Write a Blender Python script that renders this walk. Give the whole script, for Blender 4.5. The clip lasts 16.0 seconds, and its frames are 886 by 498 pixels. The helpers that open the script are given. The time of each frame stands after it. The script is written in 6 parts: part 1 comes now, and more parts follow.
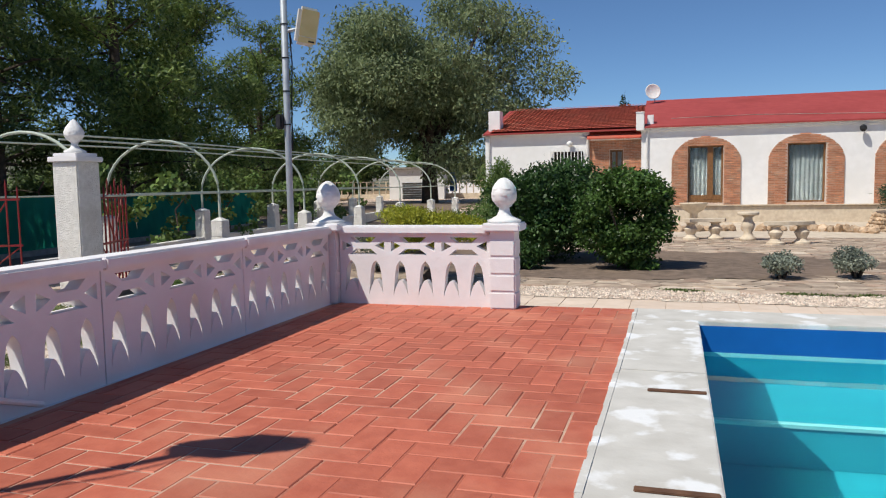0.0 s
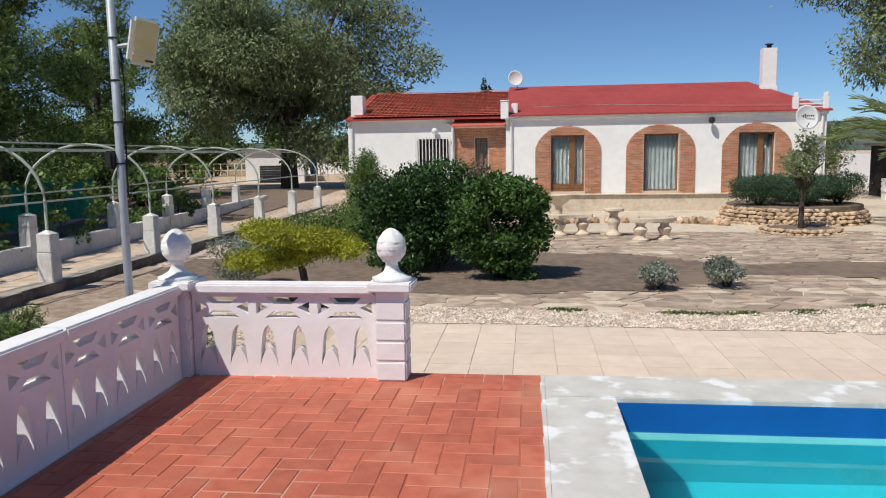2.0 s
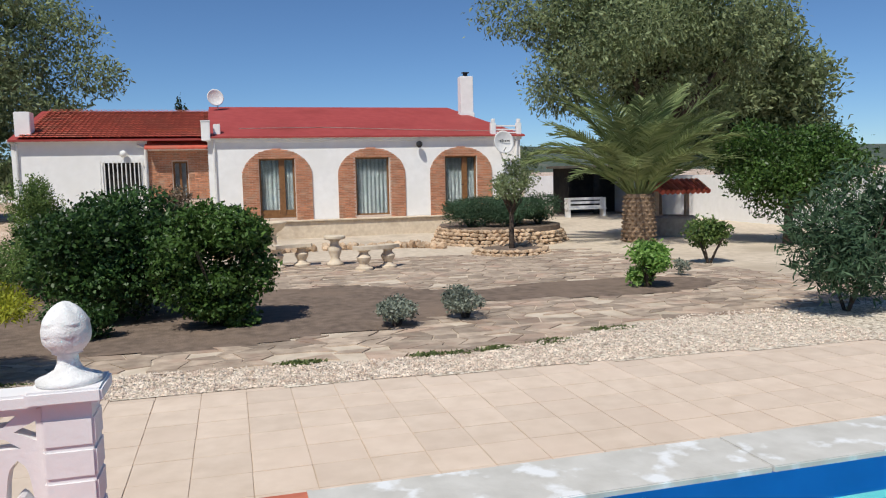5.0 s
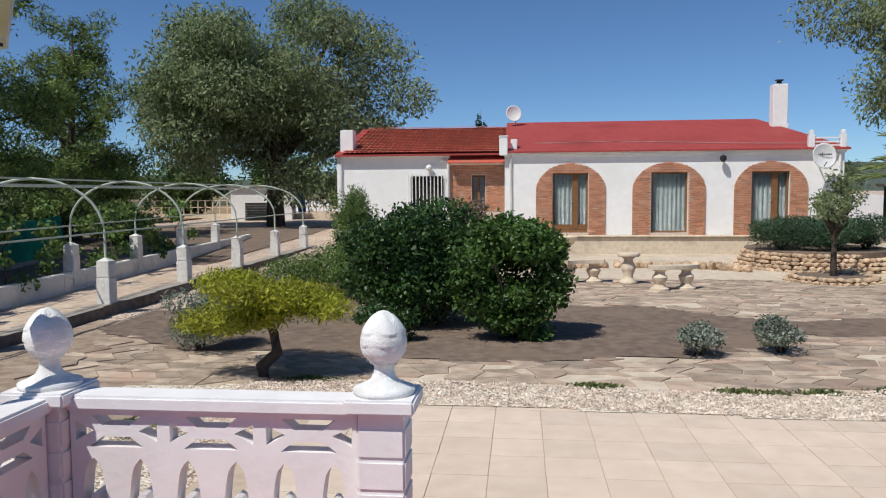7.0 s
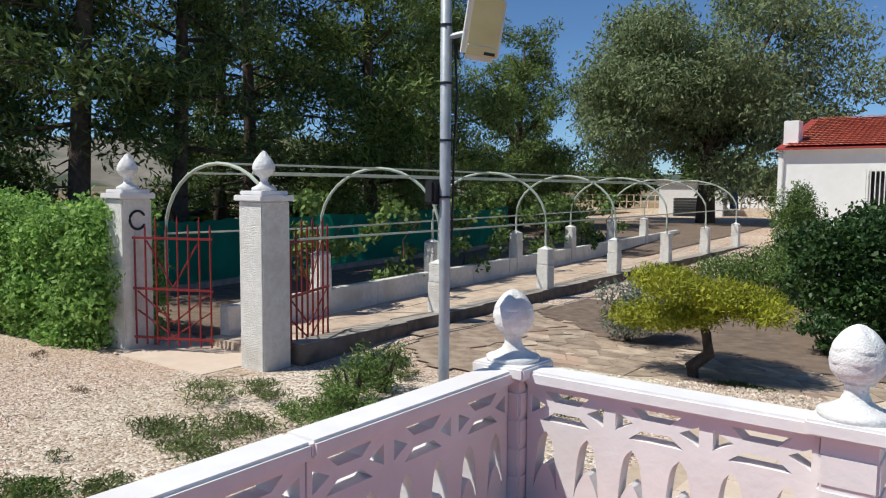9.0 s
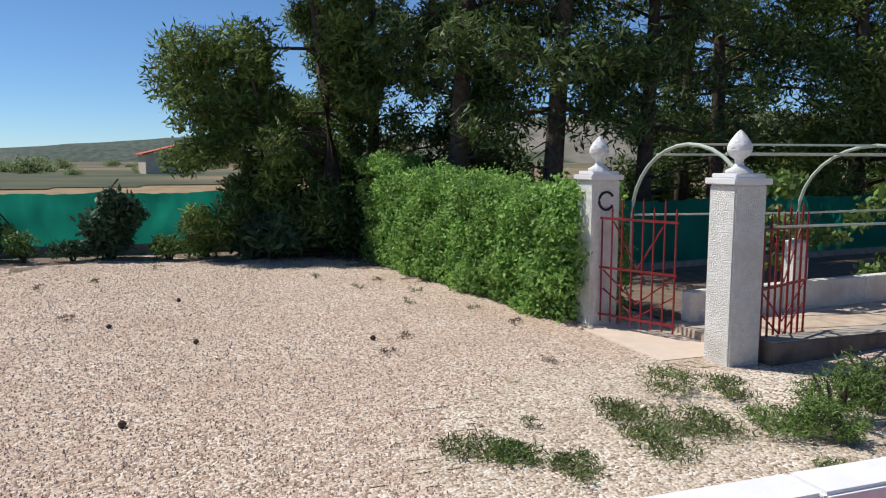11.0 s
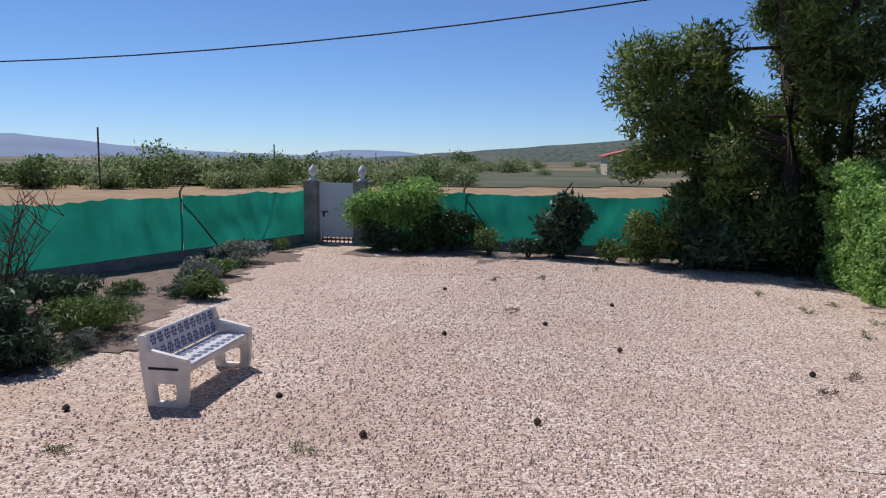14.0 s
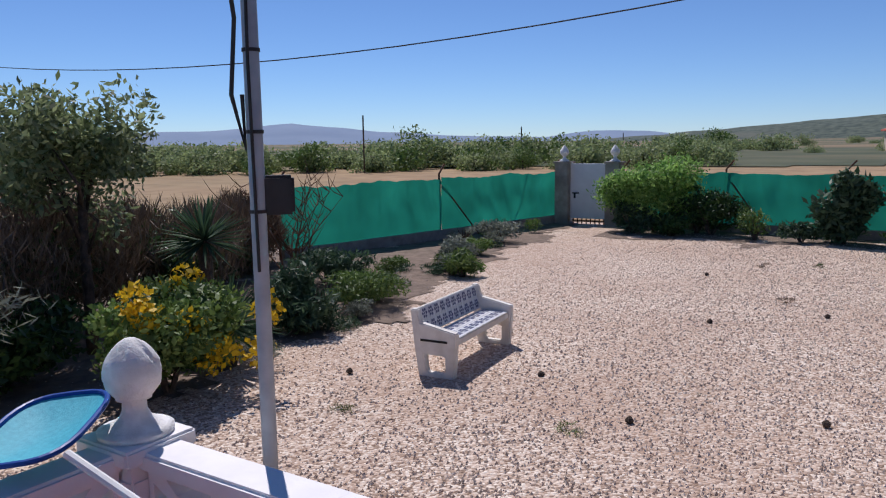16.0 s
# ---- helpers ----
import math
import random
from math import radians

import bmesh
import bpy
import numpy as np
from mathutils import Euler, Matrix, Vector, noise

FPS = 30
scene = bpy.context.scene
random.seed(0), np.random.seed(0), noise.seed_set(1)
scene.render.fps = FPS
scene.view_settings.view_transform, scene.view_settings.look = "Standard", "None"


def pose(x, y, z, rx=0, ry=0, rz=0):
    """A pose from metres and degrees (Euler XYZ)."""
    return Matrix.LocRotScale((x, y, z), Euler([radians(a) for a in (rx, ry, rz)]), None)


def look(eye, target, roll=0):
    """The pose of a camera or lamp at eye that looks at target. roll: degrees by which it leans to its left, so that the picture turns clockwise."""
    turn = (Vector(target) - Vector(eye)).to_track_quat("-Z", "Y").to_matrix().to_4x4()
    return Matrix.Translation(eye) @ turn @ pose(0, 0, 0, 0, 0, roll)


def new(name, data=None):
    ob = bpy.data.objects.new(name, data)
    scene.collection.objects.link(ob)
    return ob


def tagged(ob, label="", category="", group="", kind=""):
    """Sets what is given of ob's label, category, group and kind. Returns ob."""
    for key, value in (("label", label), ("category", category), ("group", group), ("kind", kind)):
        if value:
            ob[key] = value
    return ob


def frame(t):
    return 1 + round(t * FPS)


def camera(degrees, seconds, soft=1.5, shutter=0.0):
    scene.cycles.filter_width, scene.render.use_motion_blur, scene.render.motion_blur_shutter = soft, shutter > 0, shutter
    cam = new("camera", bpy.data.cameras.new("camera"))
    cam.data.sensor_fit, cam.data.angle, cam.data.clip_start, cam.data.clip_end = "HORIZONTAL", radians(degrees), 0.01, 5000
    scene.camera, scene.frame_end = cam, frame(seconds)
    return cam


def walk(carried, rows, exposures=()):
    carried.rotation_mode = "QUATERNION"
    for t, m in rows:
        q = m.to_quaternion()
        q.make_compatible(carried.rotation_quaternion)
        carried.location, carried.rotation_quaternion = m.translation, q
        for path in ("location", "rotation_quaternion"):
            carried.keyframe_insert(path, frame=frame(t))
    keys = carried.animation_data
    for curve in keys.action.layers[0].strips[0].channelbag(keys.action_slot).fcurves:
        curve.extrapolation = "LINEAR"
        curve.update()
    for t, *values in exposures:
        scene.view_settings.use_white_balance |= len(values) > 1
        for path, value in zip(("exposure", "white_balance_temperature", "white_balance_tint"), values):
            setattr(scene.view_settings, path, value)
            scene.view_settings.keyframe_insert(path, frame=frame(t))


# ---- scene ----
PATH = [
    (0, (1.226, -5.887, 1.023), (0.636, -3.984, 0.849), -1.0),
    (0.5, (0.982, -5.61, 1.169), (0.586, -3.673, 0.869), -1.2),
    (1, (0.876, -5.413, 1.305), (0.58, -3.469, 0.939), -1.5),
    (1.5, (0.882, -5.166, 1.448), (0.6, -3.211, 1.13), -0.9),
    (2, (0.848, -5.0, 1.55), (0.618, -3.029, 1.304), -0.8),
    (2.5, (0.763, -4.79, 1.58), (0.736, -2.798, 1.407), -1.6),
    (3, (0.75, -4.63, 1.582), (0.909, -2.642, 1.43), -1.2),
    (3.5, (0.739, -4.36, 1.557), (1.03, -2.387, 1.398), -1.1),
    (3.7, (0.727, -4.244, 1.56), (1.112, -2.289, 1.387), -1.5),
    (5.8, (0.56, -3.204, 1.585), (1.102, -1.289, 1.384), -1.2),
    (6, (0.548, -3.162, 1.578), (0.972, -1.217, 1.387), -0.9),
    (6.5, (0.532, -3.123, 1.571), (0.664, -1.134, 1.405), -0.4),
    (7, (0.49, -3.117, 1.568), (0.285, -1.133, 1.42), -0.4),
    (7.5, (0.454, -3.096, 1.558), (-0.054, -1.166, 1.416), -0.5),
    (8, (0.422, -3.087, 1.56), (-0.352, -1.249, 1.41), 0.2),
    (8.5, (0.396, -3.105, 1.565), (-0.611, -1.385, 1.403), 0.3),
    (9, (0.354, -3.147, 1.571), (-0.854, -1.561, 1.409), 0.4),
    (9.5, (0.285, -3.183, 1.575), (-1.12, -1.77, 1.399), 0.6),
    (10, (0.207, -3.264, 1.579), (-1.389, -2.074, 1.384), 0.3),
    (10.2, (0.175, -3.291, 1.579), (-1.491, -2.203, 1.376), 0.1),
    (12.3, (-0.046, -2.751, 1.781), (-2.03, -2.715, 1.532), 0.5),
    (12.5, (-0.042, -2.767, 1.777), (-2.027, -2.797, 1.531), 0.4),
    (13, (-0.053, -2.779, 1.767), (-2.03, -2.962, 1.524), 0.5),
    (13.5, (-0.058, -2.805, 1.773), (-2.015, -3.144, 1.536), 0.7),
    (14, (-0.053, -2.838, 1.772), (-1.976, -3.336, 1.539), 0.5),
    (14.5, (-0.049, -2.908, 1.772), (-1.933, -3.537, 1.536), 0.2),
    (15, (-0.041, -2.979, 1.764), (-1.879, -3.731, 1.528), -0.3),
    (15.5, (-0.024, -3.055, 1.753), (-1.798, -3.945, 1.501), -0.6),
    (16, (-0.028, -3.061, 1.751), (-1.691, -4.137, 1.472), -0.8),
]
cam = camera(60.8, 16.0, 1.15)
walk(cam, [(t, look(eye, target, roll)) for t, eye, target, roll in PATH],
     exposures=[(0, 0.13, 6600, 8), (3.5, 0.06, 6550, 8), (6.5, 0.02, 6400, 8), (10, 0.22, 6500, 6), (12.5, 0.1, 6250, 13), (16, 0.0, 6150, 18)])

# ---- light ----
world = bpy.data.worlds.new("sky")
scene.world = world
world.use_nodes = True
wn = world.node_tree
sky = wn.nodes.new("ShaderNodeTexSky")
sky.sky_type = 'NISHITA'
sky.sun_disc = False
sky.sun_elevation = radians(55.7)
sky.sun_rotation = radians(220)
sky.altitude = 1500
sky.air_density, sky.dust_density, sky.ozone_density = 0.9, 0.0, 5.0
wn.nodes["Background"].inputs[1].default_value = 0.085
tint = wn.nodes.new("ShaderNodeMix")
tint.data_type, tint.blend_type = 'RGBA', 'MULTIPLY'
tint.inputs["Factor"].default_value = 1.0
tint.inputs["B"].default_value = (0.81, 0.95, 1.08, 1)
wn.links.new(sky.outputs[0], tint.inputs["A"])
wn.links.new(tint.outputs["Result"], wn.nodes["Background"].inputs[0])
sun_data = bpy.data.lights.new("sun", 'SUN')
sun_data.energy, sun_data.angle, sun_data.color = 4.15, radians(0.55), (1.0, 0.955, 0.875)
sun = new("sun", sun_data)
sun.matrix_world = look((0, 0, 30), (0.44, 0.52, 29.0))
scene.view_settings.exposure = 0.0


# ---- materials ----
def mat(name, c1, c2, scale=8.0, rough=0.8, bump=0.15, c3=None, big=0.8, metal=0.0, detail=6.0, depth=0.01, island=0.0, spec=0.3, edge=(0.5, 0.72)):
    m = bpy.data.materials.new(name)
    m.use_nodes = True
    nt = m.node_tree
    b = nt.nodes["Principled BSDF"]
    b.inputs["Roughness"].default_value = rough
    b.inputs["Metallic"].default_value = metal
    b.inputs["Specular IOR Level"].default_value = spec
    tc = nt.nodes.new("ShaderNodeTexCoord")
    geo = nt.nodes.new("ShaderNodeNewGeometry")
    n1 = nt.nodes.new("ShaderNodeTexNoise")
    n1.inputs["Scale"].default_value, n1.inputs["Detail"].default_value = scale, detail
    nt.links.new(geo.outputs["Position"], n1.inputs["Vector"])
    r1 = nt.nodes.new("ShaderNodeValToRGB")
    r1.color_ramp.elements[0].position, r1.color_ramp.elements[1].position = 0.32, 0.68
    r1.color_ramp.elements[0].color, r1.color_ramp.elements[1].color = (*c1, 1), (*c2, 1)
    nt.links.new(n1.outputs["Fac"], r1.inputs["Fac"])
    col = r1.outputs["Color"]
    if c3:
        n2 = nt.nodes.new("ShaderNodeTexNoise")
        n2.inputs["Scale"].default_value, n2.inputs["Detail"].default_value = big, 5.0
        nt.links.new(geo.outputs["Position"], n2.inputs["Vector"])
        r2 = nt.nodes.new("ShaderNodeValToRGB")
        r2.color_ramp.elements[0].position, r2.color_ramp.elements[1].position = edge
        nt.links.new(n2.outputs["Fac"], r2.inputs["Fac"])
        mx = nt.nodes.new("ShaderNodeMix")
        mx.data_type = 'RGBA'
        nt.links.new(r2.outputs["Color"], mx.inputs["Factor"])
        nt.links.new(col, mx.inputs["A"])
        mx.inputs["B"].default_value = (*c3, 1)
        col = mx.outputs["Result"]
    if island:
        rnd = geo.outputs["Random Per Island"]
        if island < 0:
            oi = nt.nodes.new("ShaderNodeObjectInfo")
            rnd = oi.outputs["Random"]
        mr = nt.nodes.new("ShaderNodeMapRange")
        mr.inputs["To Min"].default_value, mr.inputs["To Max"].default_value = 1 - abs(island), 1 + abs(island)
        nt.links.new(rnd, mr.inputs["Value"])
        hs = nt.nodes.new("ShaderNodeHueSaturation")
        nt.links.new(mr.outputs["Result"], hs.inputs["Value"])
        nt.links.new(col, hs.inputs["Color"])
        col = hs.outputs["Color"]
    nt.links.new(col, b.inputs["Base Color"])
    if bump:
        bp = nt.nodes.new("ShaderNodeBump")
        bp.inputs["Strength"].default_value, bp.inputs["Distance"].default_value = bump, depth
        n3 = nt.nodes.new("ShaderNodeTexNoise")
        n3.inputs["Scale"].default_value, n3.inputs["Detail"].default_value = scale * 4, 4.0
        nt.links.new(geo.outputs["Position"], n3.inputs["Vector"])
        nt.links.new(n3.outputs["Fac"], bp.inputs["Height"])
        nt.links.new(bp.outputs["Normal"], b.inputs["Normal"])
    return m


def leaf_mat(name, c1, c2, spread=0.35, through_light=0.25, rough=0.55):
    m = bpy.data.materials.new(name)
    m.use_nodes = True
    nt = m.node_tree
    b = nt.nodes["Principled BSDF"]
    geo = nt.nodes.new("ShaderNodeNewGeometry")
    r = nt.nodes.new("ShaderNodeValToRGB")
    r.color_ramp.elements[0].color, r.color_ramp.elements[1].color = (*c1, 1), (*c2, 1)
    nt.links.new(geo.outputs["Random Per Island"], r.inputs["Fac"])
    n = nt.nodes.new("ShaderNodeTexNoise")
    n.inputs["Scale"].default_value = 1.2
    nt.links.new(geo.outputs["Position"], n.inputs["Vector"])
    mr = nt.nodes.new("ShaderNodeMapRange")
    mr.inputs["From Min"].default_value, mr.inputs["From Max"].default_value = 0.3, 0.7
    mr.inputs["To Min"].default_value, mr.inputs["To Max"].default_value = 1 - spread, 1 + spread
    nt.links.new(n.outputs["Fac"], mr.inputs["Value"])
    hs = nt.nodes.new("ShaderNodeHueSaturation")
    nt.links.new(mr.outputs["Result"], hs.inputs["Value"])
    nt.links.new(r.outputs["Color"], hs.inputs["Color"])
    nt.links.new(hs.outputs["Color"], b.inputs["Base Color"])
    b.inputs["Roughness"].default_value = rough
    b.inputs["Specular IOR Level"].default_value = 0.3
    tr = nt.nodes.new("ShaderNodeBsdfTranslucent")
    nt.links.new(hs.outputs["Color"], tr.inputs["Color"])
    mix = nt.nodes.new("ShaderNodeMixShader")
    mix.inputs[0].default_value = through_light
    nt.links.new(b.outputs[0], mix.inputs[1])
    nt.links.new(tr.outputs[0], mix.inputs[2])
    nt.links.new(mix.outputs[0], nt.nodes["Material Output"].inputs[0])
    return m


def stone_mat(name, cols, scale, bump=0.6, depth=0.015, c_big=None, big=0.5):
    """Loose stones: Voronoi cells, each with its own shade, with a rounded relief."""
    m = bpy.data.materials.new(name)
    m.use_nodes = True
    nt = m.node_tree
    b = nt.nodes["Principled BSDF"]
    b.inputs["Roughness"].default_value = 0.9
    b.inputs["Specular IOR Level"].default_value = 0.2
    geo = nt.nodes.new("ShaderNodeNewGeometry")
    v = nt.nodes.new("ShaderNodeTexVoronoi")
    v.inputs["Scale"].default_value = scale
    nt.links.new(geo.outputs["Position"], v.inputs["Vector"])
    sep = nt.nodes.new("ShaderNodeSeparateColor")
    nt.links.new(v.outputs["Color"], sep.inputs[0])
    r = nt.nodes.new("ShaderNodeValToRGB")
    els = r.color_ramp.elements
    while len(els) < len(cols):
        els.new(0.5)
    for k, c in enumerate(cols):
        els[k].position, els[k].color = k / (len(cols) - 1), (*c, 1)
    nt.links.new(sep.outputs[0], r.inputs["Fac"])
    col = r.outputs["Color"]
    if c_big:
        n2 = nt.nodes.new("ShaderNodeTexNoise")
        n2.inputs["Scale"].default_value, n2.inputs["Detail"].default_value = big, 6.0
        nt.links.new(geo.outputs["Position"], n2.inputs["Vector"])
        r2 = nt.nodes.new("ShaderNodeValToRGB")
        r2.color_ramp.elements[0].position, r2.color_ramp.elements[1].position = 0.42, 0.78
        n4 = nt.nodes.new("ShaderNodeTexNoise")
        n4.inputs["Scale"].default_value, n4.inputs["Detail"].default_value, n4.inputs["Roughness"].default_value = big * 9, 8.0, 0.7
        nt.links.new(geo.outputs["Position"], n4.inputs["Vector"])
        blend = nt.nodes.new("ShaderNodeMix")
        blend.inputs["Factor"].default_value = 0.45
        nt.links.new(n2.outputs["Fac"], blend.inputs["A"])
        nt.links.new(n4.outputs["Fac"], blend.inputs["B"])
        nt.links.new(blend.outputs["Result"], r2.inputs["Fac"])
        mx = nt.nodes.new("ShaderNodeMix")
        mx.data_type = 'RGBA'
        nt.links.new(r2.outputs["Color"], mx.inputs["Factor"])
        nt.links.new(col, mx.inputs["A"])
        mx.inputs["B"].default_value = (*c_big, 1)
        col = mx.outputs["Result"]
    nt.links.new(col, b.inputs["Base Color"])
    bp = nt.nodes.new("ShaderNodeBump")
    bp.invert = True
    bp.inputs["Strength"].default_value, bp.inputs["Distance"].default_value = bump, depth
    nt.links.new(v.outputs["Distance"], bp.inputs["Height"])
    nt.links.new(bp.outputs["Normal"], b.inputs["Normal"])
    return m


def glass_mat(name, tint, rough=0.02):
    m = bpy.data.materials.new(name)
    m.use_nodes = True
    b = m.node_tree.nodes["Principled BSDF"]
    b.inputs["Base Color"].default_value = (*tint, 1)
    b.inputs["Roughness"].default_value = rough
    b.inputs["IOR"].default_value = 1.33
    b.inputs["Transmission Weight"].default_value = 1.0
    nt = m.node_tree
    geo = nt.nodes.new("ShaderNodeNewGeometry")
    n = nt.nodes.new("ShaderNodeTexNoise")
    n.inputs["Scale"].default_value = 3.0
    bp = nt.nodes.new("ShaderNodeBump")
    bp.inputs["Strength"].default_value, bp.inputs["Distance"].default_value = 0.06, 0.02
    nt.links.new(geo.outputs["Position"], n.inputs["Vector"])
    nt.links.new(n.outputs["Fac"], bp.inputs["Height"])
    nt.links.new(bp.outputs["Normal"], b.inputs["Normal"])
    return m


WHITE = mat("white_paint", (0.75, 0.73, 0.73), (0.82, 0.80, 0.80), 6, 0.75, 0.25, c3=(0.68, 0.63, 0.62), big=1.5)
STUCCO = mat("white_stucco", (0.72, 0.70, 0.66), (0.84, 0.82, 0.78), 14, 0.9, 0.9, c3=(0.62, 0.58, 0.52), big=2.0, depth=0.03)
HOUSE_WHITE = mat("house_limewash", (0.80, 0.79, 0.78), (0.86, 0.85, 0.84), 4, 0.9, 0.2, c3=(0.79, 0.78, 0.76), big=0.7)
FINIAL = mat("finial_paint", (0.72, 0.71, 0.70), (0.84, 0.83, 0.82), 30, 0.7, 0.5, c3=(0.62, 0.60, 0.57), big=6)
TILE = mat("terracotta_tile", (0.41, 0.106, 0.062), (0.50, 0.143, 0.085), 10, 0.6, 0.2, c3=(0.55, 0.21, 0.13), big=1.6, island=-0.12, spec=0.35)
GROUT = mat("tile_grout", (0.50, 0.32, 0.23), (0.58, 0.42, 0.32), 20, 0.95, 0.3, c3=(0.40, 0.12, 0.075), big=0.55, edge=(0.40, 0.52))
COPING = mat("peeling_coping", (0.50, 0.48, 0.44), (0.60, 0.58, 0.54), 5, 0.85, 0.35, c3=(0.74, 0.745, 0.745), big=4.0, edge=(0.54, 0.62))
SLAB = mat("beige_slab", (0.61, 0.49, 0.39), (0.69, 0.565, 0.46), 5, 0.85, 0.2, c3=(0.65, 0.52, 0.42), big=1.2, island=-0.06)
POOL_BAND = mat("pool_blue_band", (0.004, 0.10, 0.36), (0.006, 0.12, 0.42), 3, 0.5, 0.05)
POOL_PAINT = mat("pool_turquoise", (0.012, 0.30, 0.37), (0.016, 0.35, 0.42), 1.5, 0.6, 0.05)
POOL_PALE = mat("pool_pale_ledge", (0.22, 0.62, 0.62), (0.28, 0.68, 0.66), 3, 0.6, 0.05)
WATER = glass_mat("water", (0.72, 0.96, 0.98))
GRAVEL = stone_mat("pink_gravel", [(0.21, 0.14, 0.10), (0.48, 0.355, 0.275), (0.66, 0.53, 0.435), (0.81, 0.72, 0.62)], 40, 0.9, 0.016, c_big=(0.44, 0.30, 0.22), big=0.45)
PALE_GRAVEL = stone_mat("pale_gravel", [(0.18, 0.125, 0.085), (0.53, 0.42, 0.325), (0.73, 0.62, 0.515), (0.87, 0.80, 0.71)], 40, 0.9, 0.016, c_big=(0.42, 0.32, 0.23), big=0.7)
PEBBLE = stone_mat("white_pebble", [(0.34, 0.28, 0.21), (0.66, 0.57, 0.46), (0.82, 0.74, 0.63)], 26, 0.9, 0.025)
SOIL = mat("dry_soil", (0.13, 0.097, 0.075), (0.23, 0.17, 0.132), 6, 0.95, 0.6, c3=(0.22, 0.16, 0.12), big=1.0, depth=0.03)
FLAG = mat("flagstone", (0.31, 0.24, 0.185), (0.50, 0.40, 0.31), 5, 0.85, 0.5, c3=(0.42, 0.29, 0.22), big=1.6, island=-0.3)
FLAGS = mat("flagstone_rest", (0.31, 0.24, 0.185), (0.50, 0.40, 0.31), 5, 0.85, 0.5, c3=(0.42, 0.29, 0.22), big=1.6, island=0.3)
DIRT = mat("brown_stony_dirt", (0.24, 0.175, 0.13), (0.40, 0.31, 0.235), 7, 0.95, 0.6, c3=(0.46, 0.38, 0.30), big=1.8, depth=0.03)
JOINT = mat("sandy_joint", (0.46, 0.36, 0.27), (0.54, 0.43, 0.33), 12, 0.95, 0.3)
SAND = mat("pale_sand", (0.52, 0.43, 0.33), (0.66, 0.56, 0.45), 5, 0.95, 0.4, c3=(0.45, 0.37, 0.28), big=0.5)
FIELD = mat("dry_field", (0.25, 0.165, 0.09), (0.36, 0.25, 0.14), 0.6, 0.95, 0.2, c3=(0.21, 0.17, 0.09), big=0.02)
BRICK = mat("face_brick", (0.46, 0.20, 0.11), (0.58, 0.28, 0.17), 20, 0.85, 0.3, c3=(0.5, 0.32, 0.22), big=3, island=-0.25)
BRICKS = mat("face_brick_rest", (0.46, 0.20, 0.11), (0.58, 0.28, 0.17), 20, 0.85, 0.3, c3=(0.5, 0.32, 0.22), big=3, island=0.25)
BRICK_JOINT = mat("brick_mortar", (0.55, 0.42, 0.34), (0.62, 0.5, 0.42), 20, 0.95, 0.2)
ROOF_TILE = mat("roof_tile", (0.52, 0.10, 0.065), (0.60, 0.14, 0.09), 6, 0.75, 0.3, c3=(0.46, 0.15, 0.10), big=1.2, island=0.25)
ROOF_RED = mat("red_roof_membrane", (0.31, 0.048, 0.045), (0.37, 0.066, 0.06), 3, 0.7, 0.15, c3=(0.28, 0.045, 0.04), big=0.6)
WOOD = mat("brown_door_wood", (0.16, 0.075, 0.03), (0.24, 0.12, 0.05), 12, 0.5, 0.15)
OLD_WOOD = mat("weathered_wood", (0.34, 0.28, 0.21), (0.48, 0.40, 0.31), 10, 0.85, 0.3)
CURTAIN = mat("grey_curtain", (0.20, 0.23, 0.24), (0.29, 0.32, 0.33), 4, 0.9, 0.1)
# Near-black stands in for unlit depth, as in the grilled window and bench slot.
DARK = mat("dark_interior", (0.02, 0.02, 0.02), (0.04, 0.035, 0.03), 3, 0.9, 0.0)
IRON_WHITE = mat("white_iron", (0.72, 0.71, 0.69), (0.8, 0.79, 0.77), 10, 0.5, 0.1)
IRON_RED = mat("red_iron", (0.20, 0.015, 0.02), (0.27, 0.03, 0.03), 20, 0.5, 0.2, c3=(0.16, 0.05, 0.03), big=6)
GALV = mat("galvanised_steel", (0.30, 0.335, 0.37), (0.39, 0.425, 0.46), 12, 0.5, 0.1, metal=0.2)
GREEN_TUBE = mat("pale_green_tube", (0.42, 0.48, 0.40), (0.52, 0.57, 0.48), 8, 0.55, 0.1)
BLACK = mat("black_plastic", (0.015, 0.015, 0.017), (0.03, 0.03, 0.032), 10, 0.5, 0.05)
LAMP_CREAM = mat("yellowed_lamp_glass", (0.55, 0.45, 0.20), (0.65, 0.55, 0.28), 6, 0.3, 0.05)
LAMP_GREY = mat("grey_lamp_body", (0.56, 0.55, 0.52), (0.66, 0.65, 0.62), 8, 0.5, 0.1)
RUST = mat("rusty_post", (0.10, 0.05, 0.03), (0.18, 0.09, 0.05), 15, 0.8, 0.2)
CONCRETE = mat("grey_concrete", (0.28, 0.25, 0.22), (0.40, 0.36, 0.31), 7, 0.9, 0.4, c3=(0.2, 0.17, 0.15), big=1.2)
# Real stains, plus the shade of the sunless face put into the colour.
WALL_SHADED_STAINED = mat("shaded_stained_concrete", (0.10, 0.083, 0.07), (0.20, 0.165, 0.14), 7, 0.95, 0.5, c3=(0.30, 0.25, 0.21), big=1.1)
CREAM_STONE = mat("cream_cast_stone", (0.58, 0.48, 0.36), (0.70, 0.60, 0.47), 8, 0.85, 0.3, c3=(0.5, 0.4, 0.3), big=3)
BENCH_WHITE = mat("bench_white_concrete", (0.70, 0.67, 0.62), (0.80, 0.77, 0.72), 10, 0.8, 0.3, c3=(0.6, 0.56, 0.5), big=3)
BENCH_TILE = mat("bench_pale_tile", (0.66, 0.66, 0.68), (0.76, 0.76, 0.78), 12, 0.3, 0.05)
